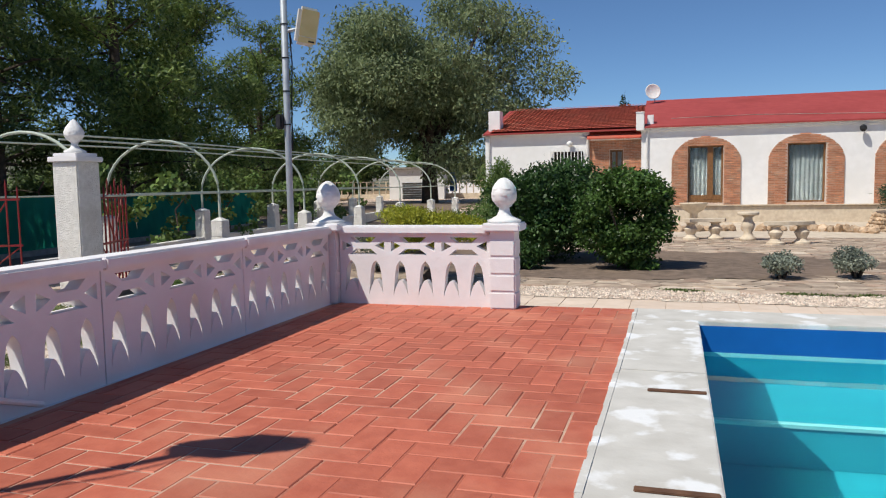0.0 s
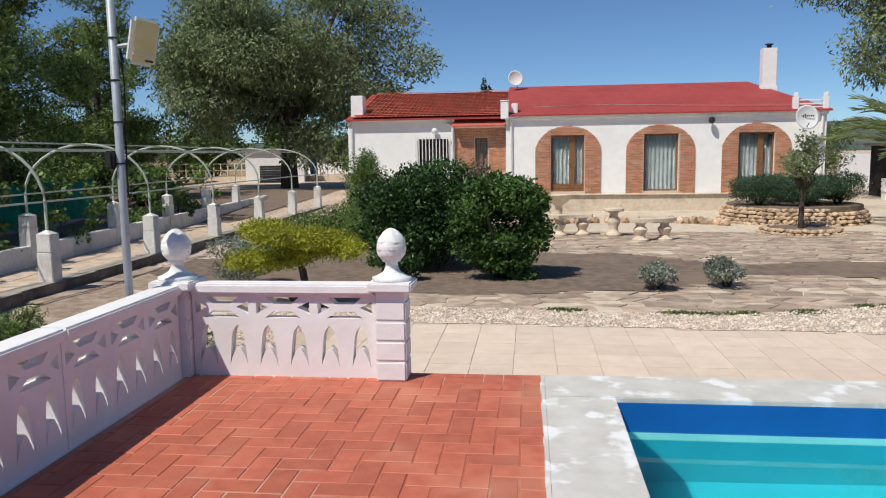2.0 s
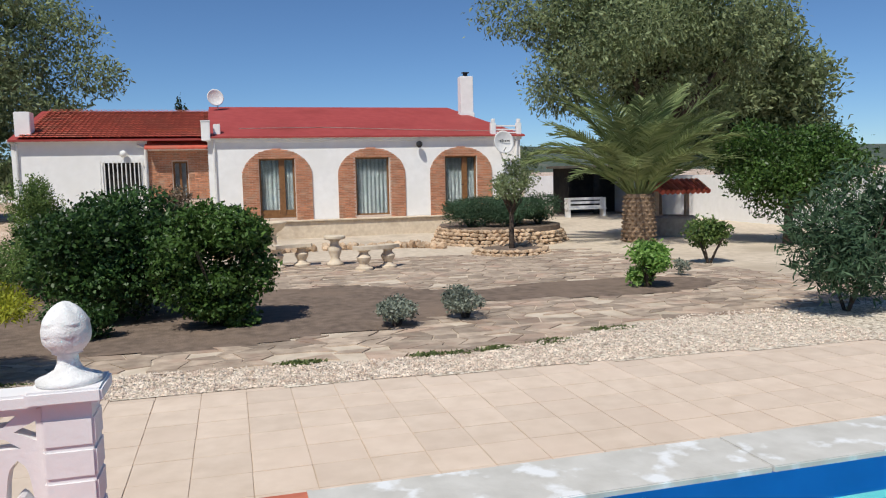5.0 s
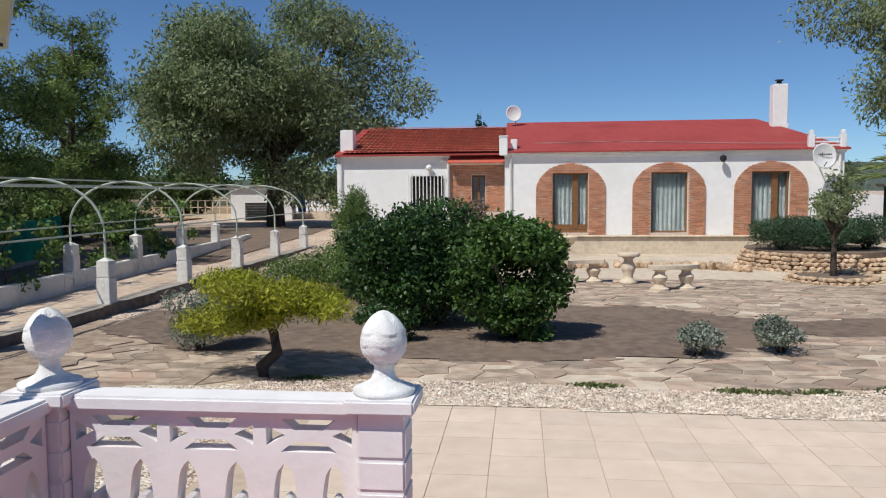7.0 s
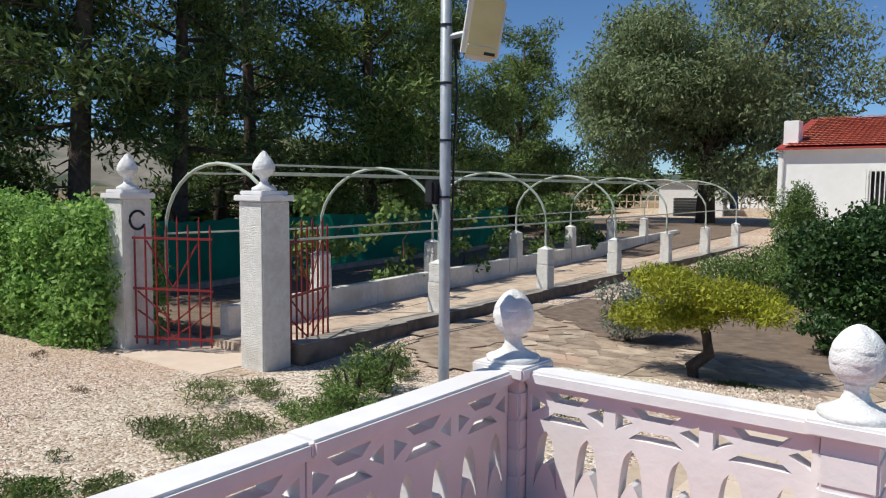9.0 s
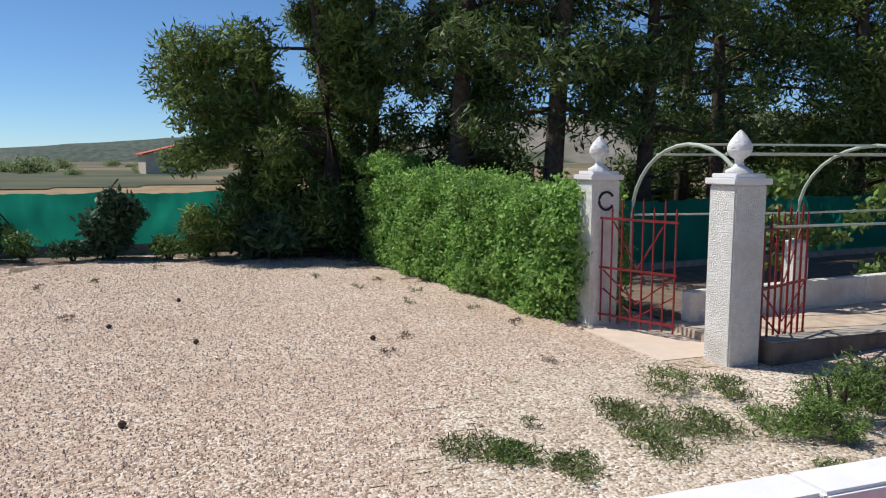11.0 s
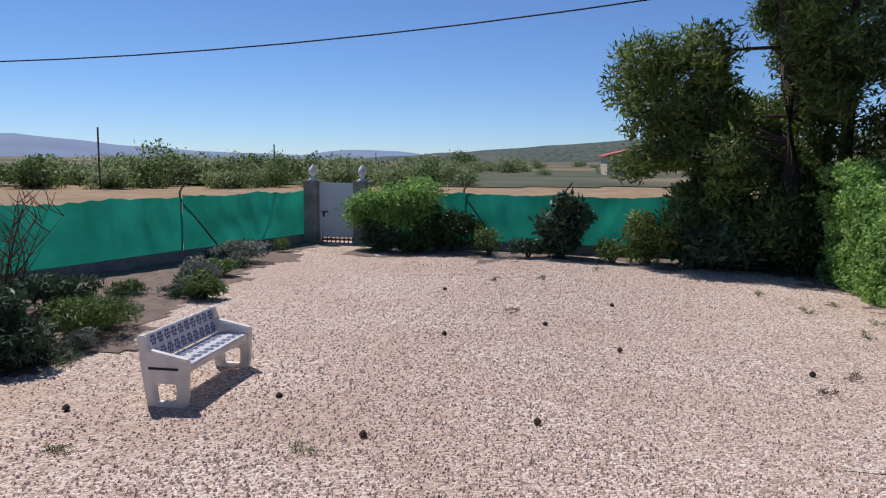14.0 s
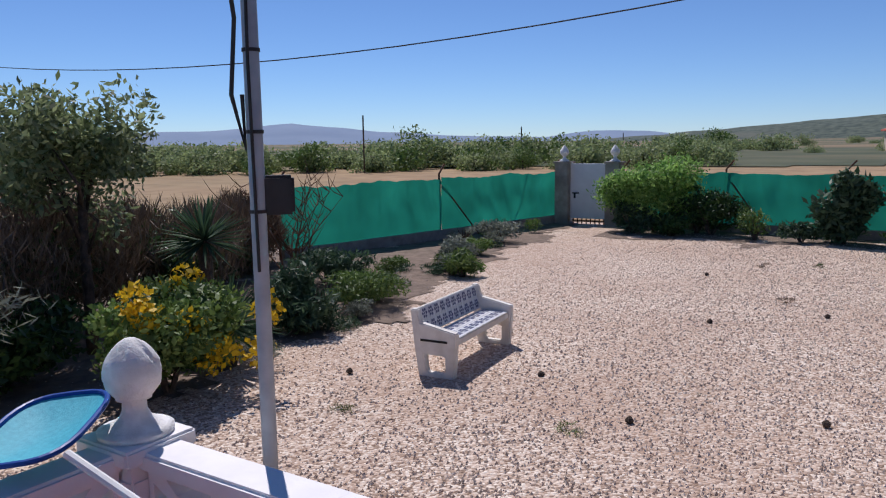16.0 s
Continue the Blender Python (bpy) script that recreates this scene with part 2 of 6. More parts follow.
BENCH_BLUE = mat("bench_blue_motif", (0.06, 0.07, 0.16), (0.11, 0.12, 0.24), 20, 0.3, 0.05)
BARK = mat("dark_bark", (0.055, 0.042, 0.033), (0.12, 0.09, 0.07), 9, 0.95, 0.9, depth=0.03)
PALM_BARK = mat("palm_trunk", (0.20, 0.13, 0.08), (0.34, 0.24, 0.16), 10, 0.95, 0.6)
ROCK = mat("ochre_rock", (0.40, 0.27, 0.17), (0.58, 0.44, 0.31), 6, 0.9, 0.5, island=-0.25)
ROCKS = mat("ochre_rock_rest", (0.40, 0.27, 0.17), (0.58, 0.44, 0.31), 6, 0.9, 0.5, island=0.25)
GATE_WHITE = mat("white_sheet_gate", (0.70, 0.70, 0.70), (0.78, 0.78, 0.78), 3, 0.5, 0.05)
NET_BLUE = mat("blue_skimmer_net", (0.04, 0.32, 0.42), (0.06, 0.40, 0.50), 60, 0.6, 0.2)
RIM_BLUE = mat("dark_blue_rim", (0.01, 0.05, 0.25), (0.015, 0.07, 0.32), 6, 0.4, 0.05)
# Blue of distant haze is put into the mountains' colour.
HILL_FAR = mat("far_hill_haze_blue", (0.17, 0.23, 0.33), (0.20, 0.26, 0.36), 0.004, 1.0, 0.0)
HILL_MID = mat("mid_hill", (0.035, 0.055, 0.045), (0.11, 0.13, 0.10), 0.12, 1.0, 0.0, c3=(0.14, 0.14, 0.11), big=0.006, edge=(0.55, 0.7))
SCRUB = mat("scrub_land", (0.05, 0.066, 0.033), (0.12, 0.12, 0.065), 0.08, 0.95, 0.0, c3=(0.24, 0.17, 0.10), big=0.014, edge=(0.47, 0.56))
HILL_STONE = mat("stony_hill", (0.17, 0.155, 0.125), (0.27, 0.24, 0.20), 0.06, 1.0, 0.0, c3=(0.075, 0.09, 0.06), big=0.03, edge=(0.45, 0.58))
PINK = mat("pink_cloth", (0.62, 0.28, 0.30), (0.7, 0.36, 0.38), 6, 0.9, 0.1)
BLUE_CLOTH = mat("blue_cloth", (0.06, 0.16, 0.45), (0.09, 0.2, 0.5), 6, 0.9, 0.1)
# Same pine needles twice: the LIT copy has sunlight put into its colour.
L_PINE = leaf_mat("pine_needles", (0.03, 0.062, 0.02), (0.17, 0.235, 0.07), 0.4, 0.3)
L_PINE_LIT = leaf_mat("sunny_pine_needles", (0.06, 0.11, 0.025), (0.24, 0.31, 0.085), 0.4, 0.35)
L_ELM = leaf_mat("elm_leaves", (0.12, 0.16, 0.07), (0.33, 0.39, 0.20), 0.3, 0.42)
L_BUSH = leaf_mat("dark_glossy_leaves", (0.014, 0.04, 0.012), (0.07, 0.135, 0.035), rough=0.4)
L_LAUREL = leaf_mat("laurel_leaves", (0.025, 0.06, 0.012), (0.10, 0.18, 0.04), rough=0.42)
L_HEDGE = leaf_mat("jasmine_leaves", (0.11, 0.24, 0.045), (0.40, 0.60, 0.17), 0.2, 0.45)
L_YELLOW = leaf_mat("golden_juniper", (0.17, 0.20, 0.015), (0.42, 0.42, 0.04), 0.3)
L_GREY = leaf_mat("grey_santolina", (0.14, 0.165, 0.13), (0.30, 0.33, 0.26))
L_JUNIPER = leaf_mat("blue_green_juniper", (0.03, 0.07, 0.035), (0.09, 0.15, 0.08))
L_WEED = leaf_mat("dusty_weed_leaves", (0.07, 0.10, 0.03), (0.20, 0.24, 0.09))
L_MID = leaf_mat("mid_green_leaves", (0.06, 0.12, 0.03), (0.19, 0.27, 0.07))
L_PALM = leaf_mat("palm_leaflets", (0.12, 0.17, 0.06), (0.30, 0.35, 0.15), 0.2, 0.35)
L_DRY = leaf_mat("dry_stems", (0.10, 0.07, 0.045), (0.22, 0.16, 0.11), 0.3, 0.1)
L_FLOWER = leaf_mat("yellow_flowers", (0.55, 0.36, 0.01), (0.75, 0.52, 0.02), 0.15)
L_FAR = leaf_mat("far_olive_leaves", (0.18, 0.24, 0.10), (0.31, 0.37, 0.17), 0.25, 0.45)
NET_GREEN = leaf_mat("green_shade_net", (0.015, 0.24, 0.165), (0.02, 0.29, 0.20), 0.2, 0.48, 0.85)
L_CYPRESS = leaf_mat("cypress", (0.015, 0.03, 0.012), (0.035, 0.06, 0.022))


# ---- building helpers ----
def thing(name, x=0, y=0, z=0, rz=0, label="", category="", group="", kind=""):
    ob = new(name)
    ob.empty_display_size = 0.1
    ob.matrix_basis = pose(x, y, z, 0, 0, rz)
    return tagged(ob, label, category, group, kind)


def part(name, bm, material, parent=None, label="", smooth=False):
    me = bpy.data.meshes.new(name)
    bm.to_mesh(me)
    bm.free()
    me.materials.append(material)
    if smooth:
        for p in me.polygons:
            p.use_smooth = True
    ob = new(name, me)
    ob.parent = parent
    return tagged(ob, label)


def box(bm, x0, x1, y0, y1, z0, z1, m=None):
    v = [bm.verts.new((x, y, z)) for z in (z0, z1) for y in (y0, y1) for x in (x0, x1)]
    for f in ((0, 2, 3, 1), (4, 5, 7, 6), (0, 1, 5, 4), (2, 6, 7, 3), (0, 4, 6, 2), (1, 3, 7, 5)):
        bm.faces.new([v[i] for i in f])
    if m is not None:
        bmesh.ops.transform(bm, matrix=m, verts=v)
    return bm


def boxes(*rows, bevel=0.0):
    bm = bmesh.new()
    for r in rows:
        box(bm, *r)
    if bevel:
        bmesh.ops.bevel(bm, geom=bm.edges[:], offset=bevel, segments=2, affect='EDGES')
    return bm


def lathe(profile, n=24, bm=None, at=(0, 0, 0)):
    """A turned body from (radius, height) pairs."""
    bm = bm or bmesh.new()
    rings = []
    for r, z in profile:
        rings.append([bm.verts.new((at[0] + r * math.cos(2 * math.pi * k / n), at[1] + r * math.sin(2 * math.pi * k / n), at[2] + z)) for k in range(n)])
    for a, b in zip(rings, rings[1:]):
        for k in range(n):
            bm.faces.new((a[k], a[(k + 1) % n], b[(k + 1) % n], b[k]))
    bm.faces.new(rings[0][::-1])
    bm.faces.new(rings[-1])
    return bm


def tube(points, radius, n=8, bm=None):
    """A round bar along a line; radius is one number or one a point."""
    bm = bm or bmesh.new()
    pts = [Vector(p) for p in points]
    rings = []
    for i, p in enumerate(pts):
        d = (pts[min(i + 1, len(pts) - 1)] - pts[max(i - 1, 0)]).normalized()
        side = d.cross(Vector((0, 0, 1)))
        if side.length < 0.05:
            side = Vector((1, 0, 0)) - d * d.x
        side.normalize()
        up = side.cross(d)
        r = radius[i] if isinstance(radius, (list, tuple)) else radius
        rings.append([bm.verts.new(p + r * (math.cos(2 * math.pi * k / n) * side + math.sin(2 * math.pi * k / n) * up)) for k in range(n)])
    for a, b in zip(rings, rings[1:]):
        for k in range(n):
            bm.faces.new((a[k], a[(k + 1) % n], b[(k + 1) % n], b[k]))
    bm.faces.new(rings[0][::-1])
    bm.faces.new(rings[-1])
    return bm


def slab_with_holes(outer, holes, thick):
    """A plate in the x-z plane with openings right through it, thick along y, centred on y = 0."""
    bm = bmesh.new()
    edges = []
    for loop in [outer] + holes:
        v = [bm.verts.new((x, -thick / 2, z)) for x, z in loop]
        edges += [bm.edges.new((v[i], v[(i + 1) % len(v)])) for i in range(len(v))]
    bmesh.ops.triangle_fill(bm, use_beauty=True, edges=edges)
    ext = bmesh.ops.extrude_face_region(bm, geom=bm.faces[:])
    bmesh.ops.translate(bm, vec=(0, thick, 0), verts=[g for g in ext["geom"] if isinstance(g, bmesh.types.BMVert)])
    bmesh.ops.recalc_face_normals(bm, faces=bm.faces[:])
    return bm


def leaf_mesh(name, material, parent, clumps, count, size, aspect=0.45, seed=1, shell=0.55, droop=0.0, along=None, label="", flat=0.3, fuzz=0.8):
    """Many small folded leaves in clumps (x, y, z, rx, ry, rz): each clump is a lump of foliage."""
    g = np.random.default_rng(seed)
    c = np.array(clumps, float)
    w = (c[:, 3] * c[:, 4] * c[:, 5]) ** (2 / 3)
    pick = g.choice(len(c), count, p=w / w.sum())
    d = g.normal(size=(count, 3))
    d /= np.linalg.norm(d, axis=1)[:, None]
    r = shell + (1 - shell) * g.random(count) ** 0.6
    r *= 1 + 0.13 * g.normal(size=count)
    p = c[pick, :3] + d * r[:, None] * c[pick, 3:]
    axis = g.normal(size=(count, 3)) + 0.6 * d
    axis[:, 2] -= droop
    if along is not None:
        axis = axis * 0.35 + np.array(along)
    axis /= np.linalg.norm(axis, axis=1)[:, None]
    nrm = g.normal(size=(count, 3)) * fuzz + d + np.array((0, 0, flat))
    side = np.cross(axis, nrm)
    side /= np.linalg.norm(side, axis=1)[:, None] + 1e-9
    s = size * (0.6 + 0.8 * g.random(count))[:, None]
    a = p - axis * s * 0.5
    b = p + side * s * aspect * 0.5
    t = p + axis * s * 0.5
    e = p - side * s * aspect * 0.5
    verts = np.stack([a, b, t, e], 1).reshape(-1, 3)
    me = bpy.data.meshes.new(name)
    me.vertices.add(count * 4)
    me.vertices.foreach_set("co", verts.ravel())
    me.loops.add(count * 4)
    me.loops.foreach_set("vertex_index", np.arange(count * 4))
    me.polygons.add(count)
    me.polygons.foreach_set("loop_start", np.arange(count) * 4)
    me.polygons.foreach_set("loop_total", np.full(count, 4))
    me.update()
    me.materials.append(material)
    ob = new(name, me)
    ob.parent = parent
    return tagged(ob, label)


def lumps(n, radii, seed, lump=0.4, base=0.0, even=0.6):
    """Clump places filling an ellipsoid that stands with its foot at height base."""
    g = np.random.default_rng(seed)
    out = []
    for _ in range(n):
        d = g.normal(size=3)
        d /= np.linalg.norm(d)
        q = (even + (1 - even) * g.random()) * (1 - lump * 0.7)
        k = lump * (0.7 + 0.6 * g.random())
        out.append((d[0] * q * radii[0], d[1] * q * radii[1], base + radii[2] + d[2] * q * radii[2], k * radii[0], k * radii[1], k * radii[2]))
    return out


def ground_z(x, y):
    """Height of the land: terrace at 0, paving, yard and garden half a metre lower, the ground by the walkway and the house's side higher again."""
    dx = max(0.0, -1.92 - x) / 0.45
    dy = max(0.0, y - 0.05) / 0.15
    d = min(1.0, math.hypot(dx, dy))
    z = -0.58 * d * d * (3 - 2 * d)
    up = min(1.0, max(0.0, (y - 17) / 16.0)) * min(1.0, max(0.0, (1.0 - x) / 6.0))
    lift = min(1.0, max(0.0, (-4.6 - x) / 1.6)) * min(1.0, max(0.0, (y - 3.0) / 1.8))
    return z + 0.5 * up + 0.06 * lift * (1 - up)


# ---- ground ----
def spread(lo, hi, step, far, grow=1.35):
    mid = list(np.arange(lo, hi + 1e-6, step))
    out, d = [], step
    while hi + sum(out) < far:
        d *= grow
        out.append(d)
    up = list(hi + np.cumsum(out))
    down = list(lo - np.cumsum(out))[::-1]
    return down + mid + up


def sheet(name, xs, ys, height, material, inside=None, kind="structure", label="", category="ground"):
    bm = bmesh.new()
    grid = [[bm.verts.new((x, y, height(x, y))) for x in xs] for y in ys]
    for j in range(len(ys) - 1):
        for i in range(len(xs) - 1):
            if inside is None or inside((xs[i] + xs[i + 1]) / 2, (ys[j] + ys[j + 1]) / 2):
                bm.faces.new((grid[j][i], grid[j][i + 1], grid[j + 1][i + 1], grid[j + 1][i]))
    loose = [v for v in bm.verts if not v.link_faces]
    bmesh.ops.delete(bm, geom=loose, context='VERTS')
    ob = part(name, bm, material, smooth=True)
    return tagged(ob, label, category, kind=kind)


def on(x, y):
    z = ground_z(x, y)
    return z + 0.03 * noise.noise((x * 0.5, y * 0.5, 0)) * min(1.0, abs(z) * 6)


def land(x, y):
    if x > -1.7 and -13.5 < y < 0.1 and x < 13:
        return -2.2
    r = math.hypot(x, y)
    z = on(x, y)
    if r > 45:
        z += min(1.0, (r - 45) / 60) * (0.35 + 0.6 * noise.noise((x * 0.01, y * 0.01, 3)))
    return z


sheet("ground", spread(-27, 24, 0.3, 3500), spread(-19, 34, 0.3, 3500), land, GRAVEL, label="pinkish gravel ground reaching out to dry land")
sheet("ground_field", spread(-21, -20, 0.5, 3200, 1.6), spread(-40, 45, 8, 3200, 1.6), lambda x, y: land(x, y) + 0.06 + 0.0004 * math.hypot(x, y), FIELD,
      inside=lambda x, y: x < -20.6, label="dry golden stubble field beyond the fence")
sheet("ground_field_south", spread(-21, 40, 4, 3200, 1.6), spread(-17, -16, 0.5, 3200, 1.6), lambda x, y: land(x, y) + 0.05 + 0.0004 * math.hypot(x, y), FIELD,
      inside=lambda x, y: y < -16.2 and x > -20.6, label="dry golden stubble field beyond the fence")


sheet("ground_scrub", spread(-60, -58, 2, 3200, 1.35), spread(-90, 90, 6, 3200, 1.4), lambda x, y: land(x, y) + 0.12 + 0.0008 * math.hypot(x, y), SCRUB,
      inside=lambda x, y: x < -40 and math.hypot(x, y) > 66 + 8 * noise.noise((x * .03, y * .03, 1)), label="olive-green scrub land beyond the stubble field")


def fine(a, b, s=0.3):
    return list(np.arange(a, b + 1e-6, s))


def wob(x, y, s, k):
    return noise.noise((x * k, y * k, s)) * 0.5


def pebble_far(x):
    """Where the pebbles meet the flagstones: nearest at x = 3, then swinging away."""
    return 4.8 + 0.11 * max(0, min(3.2, 3 - x)) - 0.14 * max(0, -0.8 - x) + 0.33 * min(3.4, max(0, x - 3.4))


sheet("ground_garden", fine(-5.9, 24), fine(2.0, 30), lambda x, y: on(x, y) + 0.02, SAND,
      inside=lambda x, y: y > 4.75 + 0.3 * wob(x, y, 1, .4) and (x > -5.7), label="pale sandy garden ground")
sheet("ground_pebble_bank", fine(-4.5, 16, 0.15), fine(3.4, 6.8, 0.1), lambda x, y: max(on(x, y) + 0.03, -0.534 + 0.006 * noise.noise((x * 3, y * 3, 5))) if y < 4.7 else on(x, y) + 0.03, PEBBLE,
      inside=lambda x, y: y > 4.2 - 0.055 * x + 0.1 * wob(x, y, 6, 2.5) and y < pebble_far(x) + 0.5 * wob(x, y, 2, .8) and x > -3.8 + wob(x, y, 5, 1), label="strip of loose whitish pebbles beside the paving")


def in_bed(x, y):
    main = ((x + 0.6) / 5.2) ** 2 + ((y - 8.8) / 2.5) ** 2 < 1 + wob(x, y, 7, .6)
    right = ((x - 6.9) / 2.6) ** 2 + ((y - 8.9) / 1.0) ** 2 < 1 + wob(x, y, 8, .6)
    back = ((x + 3.5) / 2.0) ** 2 + ((y - 13.5) / 4.0) ** 2 < 1
    return main or right or back


sheet("soil_bed", fine(-6, 11, 0.14), fine(4, 18, 0.14), lambda x, y: on(x, y) + 0.034 + 0.008 * noise.noise((x * 3, y * 3, 2)), SOIL, inside=in_bed, label="dry brown soil of the planting beds", category="soil")
sheet("soil_border", fine(-20, -2, 0.14), fine(-15, -7, 0.14), lambda x, y: on(x, y) + 0.008 + 0.016 * noise.noise((x * 2.5, y * 2.5, 1)), SOIL,
      inside=lambda x, y: y < -9.1 + 0.17 * (x + 6) * (x < -9) + wob(x, y, 3, .7) + 0.7 * wob(x, y, 9, 2.6), label="strip of brown soil along the fence", category="soil")
sheet("soil_corner", fine(-20, -10, 0.14), fine(-10, 6, 0.14), lambda x, y: on(x, y) + 0.004 + 0.016 * noise.noise((x * 2.5, y * 2.5, 1)), SOIL,
      inside=lambda x, y: x < -17.6 + 2 * wob(x, y, 4, .7) + 0.8 * wob(x, y, 9, 2.6) or (y > 0.9 + 3 * wob(x, y, 2, .6) - 0.22 * (-13 - x) and x < -13.2), label="reddish soil below the pines", category="soil")

sheet("ground_dirt", fine(-6.45, -2.4, 0.12), fine(3.0, 9.0, 0.12), lambda x, y: on(x, y) + 0.024 + 0.01 * noise.noise((x * 3, y * 3, 8)), DIRT,
      inside=lambda x, y: x < -3.2 + 1.2 * wob(x, y, 15, 1.1) and y > 3.5 + 0.55 * max(0, -4.2 - x) + 1.2 * wob(x, y, 14, 1.2) + 0.5 * wob(x, y, 16, 4) and y < 8.6, label="brown stony dirt beside the raised walk")
sheet("ground_pale_gravel", fine(-9.0, -1.95, 0.12), fine(-3.4, 4.6, 0.12), lambda x, y: on(x, y) + 0.006, PALE_GRAVEL,
      inside=lambda x, y: ((x + 4.3) / 2.9) ** 2 + ((y - 1.0) / 2.5) ** 2 < 1 + 0.8 * wob(x, y, 12, 1.3) + 1.2 * wob(x, y, 13, 5), label="whitish gravel patch by the garden gate")
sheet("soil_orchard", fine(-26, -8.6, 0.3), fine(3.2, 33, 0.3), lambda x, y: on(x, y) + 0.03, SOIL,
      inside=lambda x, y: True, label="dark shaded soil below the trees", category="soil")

# ---- terrace, pool and paving ----
terrace = tagged(part("terrace_base", boxes((-1.86, 0.93, -5.75, 0.22, -0.75, -0.002)), GROUT), "pinkish grout bed of the terrace", "floor", kind="structure")


def tile_mesh(w, d, h=0.014):
    bm = bmesh.new()
    box(bm, 0, w, 0, d, 0, h)
    top = [e for e in bm.edges if all(v.co.z > h - 1e-4 for v in e.verts)]
    bmesh.ops.bevel(bm, geom=top, offset=0.004, segments=1, affect='EDGES')
    me = bpy.data.meshes.new("tile")
    bm.to_mesh(me)
    bm.free()
    me.materials.append(TILE)
    return me


def lay_tiles():
    cell, gap, shared, n = 0.136, 0.008, {}, 0
    rest = bmesh.new()
    x_lo, x_hi, y_lo, y_hi = -1.56, 0.925, -5.7, 0.215
    for j in range(-45, 4):
        for i in range(-14, 10):
            k = (i + j) % 4
            if k not in (2, 0):
                continue
            x0, y0 = i * cell - 0.016, j * cell
            x1, y1 = x0 + cell * (2 if k == 2 else 1) - gap, y0 + cell * (2 if k == 0 else 1) - gap
            x0, x1, y0, y1 = max(x0, x_lo), min(x1, x_hi), max(y0, y_lo), min(y1, y_hi)
            if x1 - x0 < 0.03 or y1 - y0 < 0.03:
                continue
            dz = -0.0135 + 0.0022 * random.random()
            if y0 > -4.6 and n < 320:
                key = (round(x1 - x0, 3), round(y1 - y0, 3))
                if key not in shared:
                    shared[key] = tile_mesh(*key)
                t = new("tile", shared[key])
                t.parent = terrace
                t.matrix_basis = pose(x0, y0, dz, random.uniform(-.4, .4), random.uniform(-.4, .4), 0)
                n += 1
            else:
                box(rest, x0, x1, y0, y1, dz, dz + 0.014)
    tagged(part("tile_rest", rest, TILE, terrace), kind="stuff")


COP_X0, COP_X1, POOL_Y = 0.93, 1.385, -0.275
coping = thing("pool_coping", label="cracked white-painted concrete coping round the pool", category="coping", kind="structure")
for y0, y1 in ((-1.80, POOL_Y), (-4.2, -1.808), (-7.0, -4.208), (-12, -7.008)):
    part("slab", boxes((COP_X0 + 0.006, COP_X1, y0, y1 - 0.0, -0.16, 0.012), bevel=0.006), COPING, coping)
for x0, x1 in ((COP_X0 + 0.006, 3.3), (3.308, 5.9), (5.908, 8.4)):
    part("slab", boxes((x0, x1, POOL_Y + 0.002, 0.2, -0.16, 0.012), bevel=0.006), COPING, coping)
for y in (-2.2, -3.42):
    part("metal_strip", boxes((1.1, 1.37, y - 0.02, y + 0.02, 0.012, 0.02), bevel=0.003), RUST, coping, "dark rusty metal strip")
part("mortar_edge", boxes(*[(COP_X0 - 0.012 + random.uniform(-.006, .004), COP_X0 + 0.014, -5.7 + k * 0.1, -5.7 + k * 0.1 + 0.1, -0.05, 0.014 + 0.004 * random.random()) for k in range(59)]), COPING, coping)

part("outer_wall", boxes((COP_X0 + 0.03, 8.4, 0.12, 0.18, -0.75, -0.165)), COPING, coping)
pool = thing("pool", label="swimming pool painted turquoise with a deep blue band", category="pool", kind="structure")
PX1, PY0 = 7.4, -11.5
def pool_ring(z0, z1):
    return (((COP_X1 - 0.1, COP_X1 + 0.0, PY0, POOL_Y, z0, z1)), ((COP_X1, PX1, POOL_Y, POOL_Y + 0.1, z0, z1)), ((PX1, PX1 + 0.1, PY0, POOL_Y, z0, z1)), ((COP_X1, PX1, PY0 - 0.1, PY0, z0, z1)))


for r in pool_ring(-0.235, -0.02):
    part("band", boxes(r), POOL_BAND, pool, "deep blue painted band")
for r in pool_ring(-0.36, -0.2352):
    part("pale_strip", boxes(r), POOL_PALE, pool, "pale strip below the waterline")
for r in pool_ring(-1.75, -0.3602):
    part("wall", boxes(r), POOL_PAINT, pool)
part("bottom", boxes((COP_X1, PX1, PY0, POOL_Y, -1.85, -1.7)), POOL_PAINT, pool)
part("step", boxes((COP_X1 + 0.002, PX1, POOL_Y - 0.75, POOL_Y - 0.002, -1.69, -1.0)), POOL_PAINT, pool)
part("step_edge", boxes((COP_X1 + 0.002, PX1, POOL_Y - 0.80, POOL_Y - 0.752, -1.06, -1.0)), POOL_PALE, pool)
bm = bmesh.new()
vs = [bm.verts.new(p) for p in ((COP_X1, PY0, -0.2), (PX1, PY0, -0.2), (PX1, POOL_Y, -0.2), (COP_X1, POOL_Y, -0.2))]
bm.faces.new(vs)
water = tagged(part("water", bm, WATER), "clear turquoise pool water", "water", kind="structure")
water.visible_shadow = False

paving = tagged(part("paving_base", boxes((-1.9, 14, 0.224, 4.3, -0.8, -0.546), (PX1 + 0.1, 14, -13, 0.2, -0.5, -0.012), (-1.9, 0.925, -13, -5.76, -0.5, -0.012)), JOINT), "mortar bed of the paving", "paving", kind="structure")


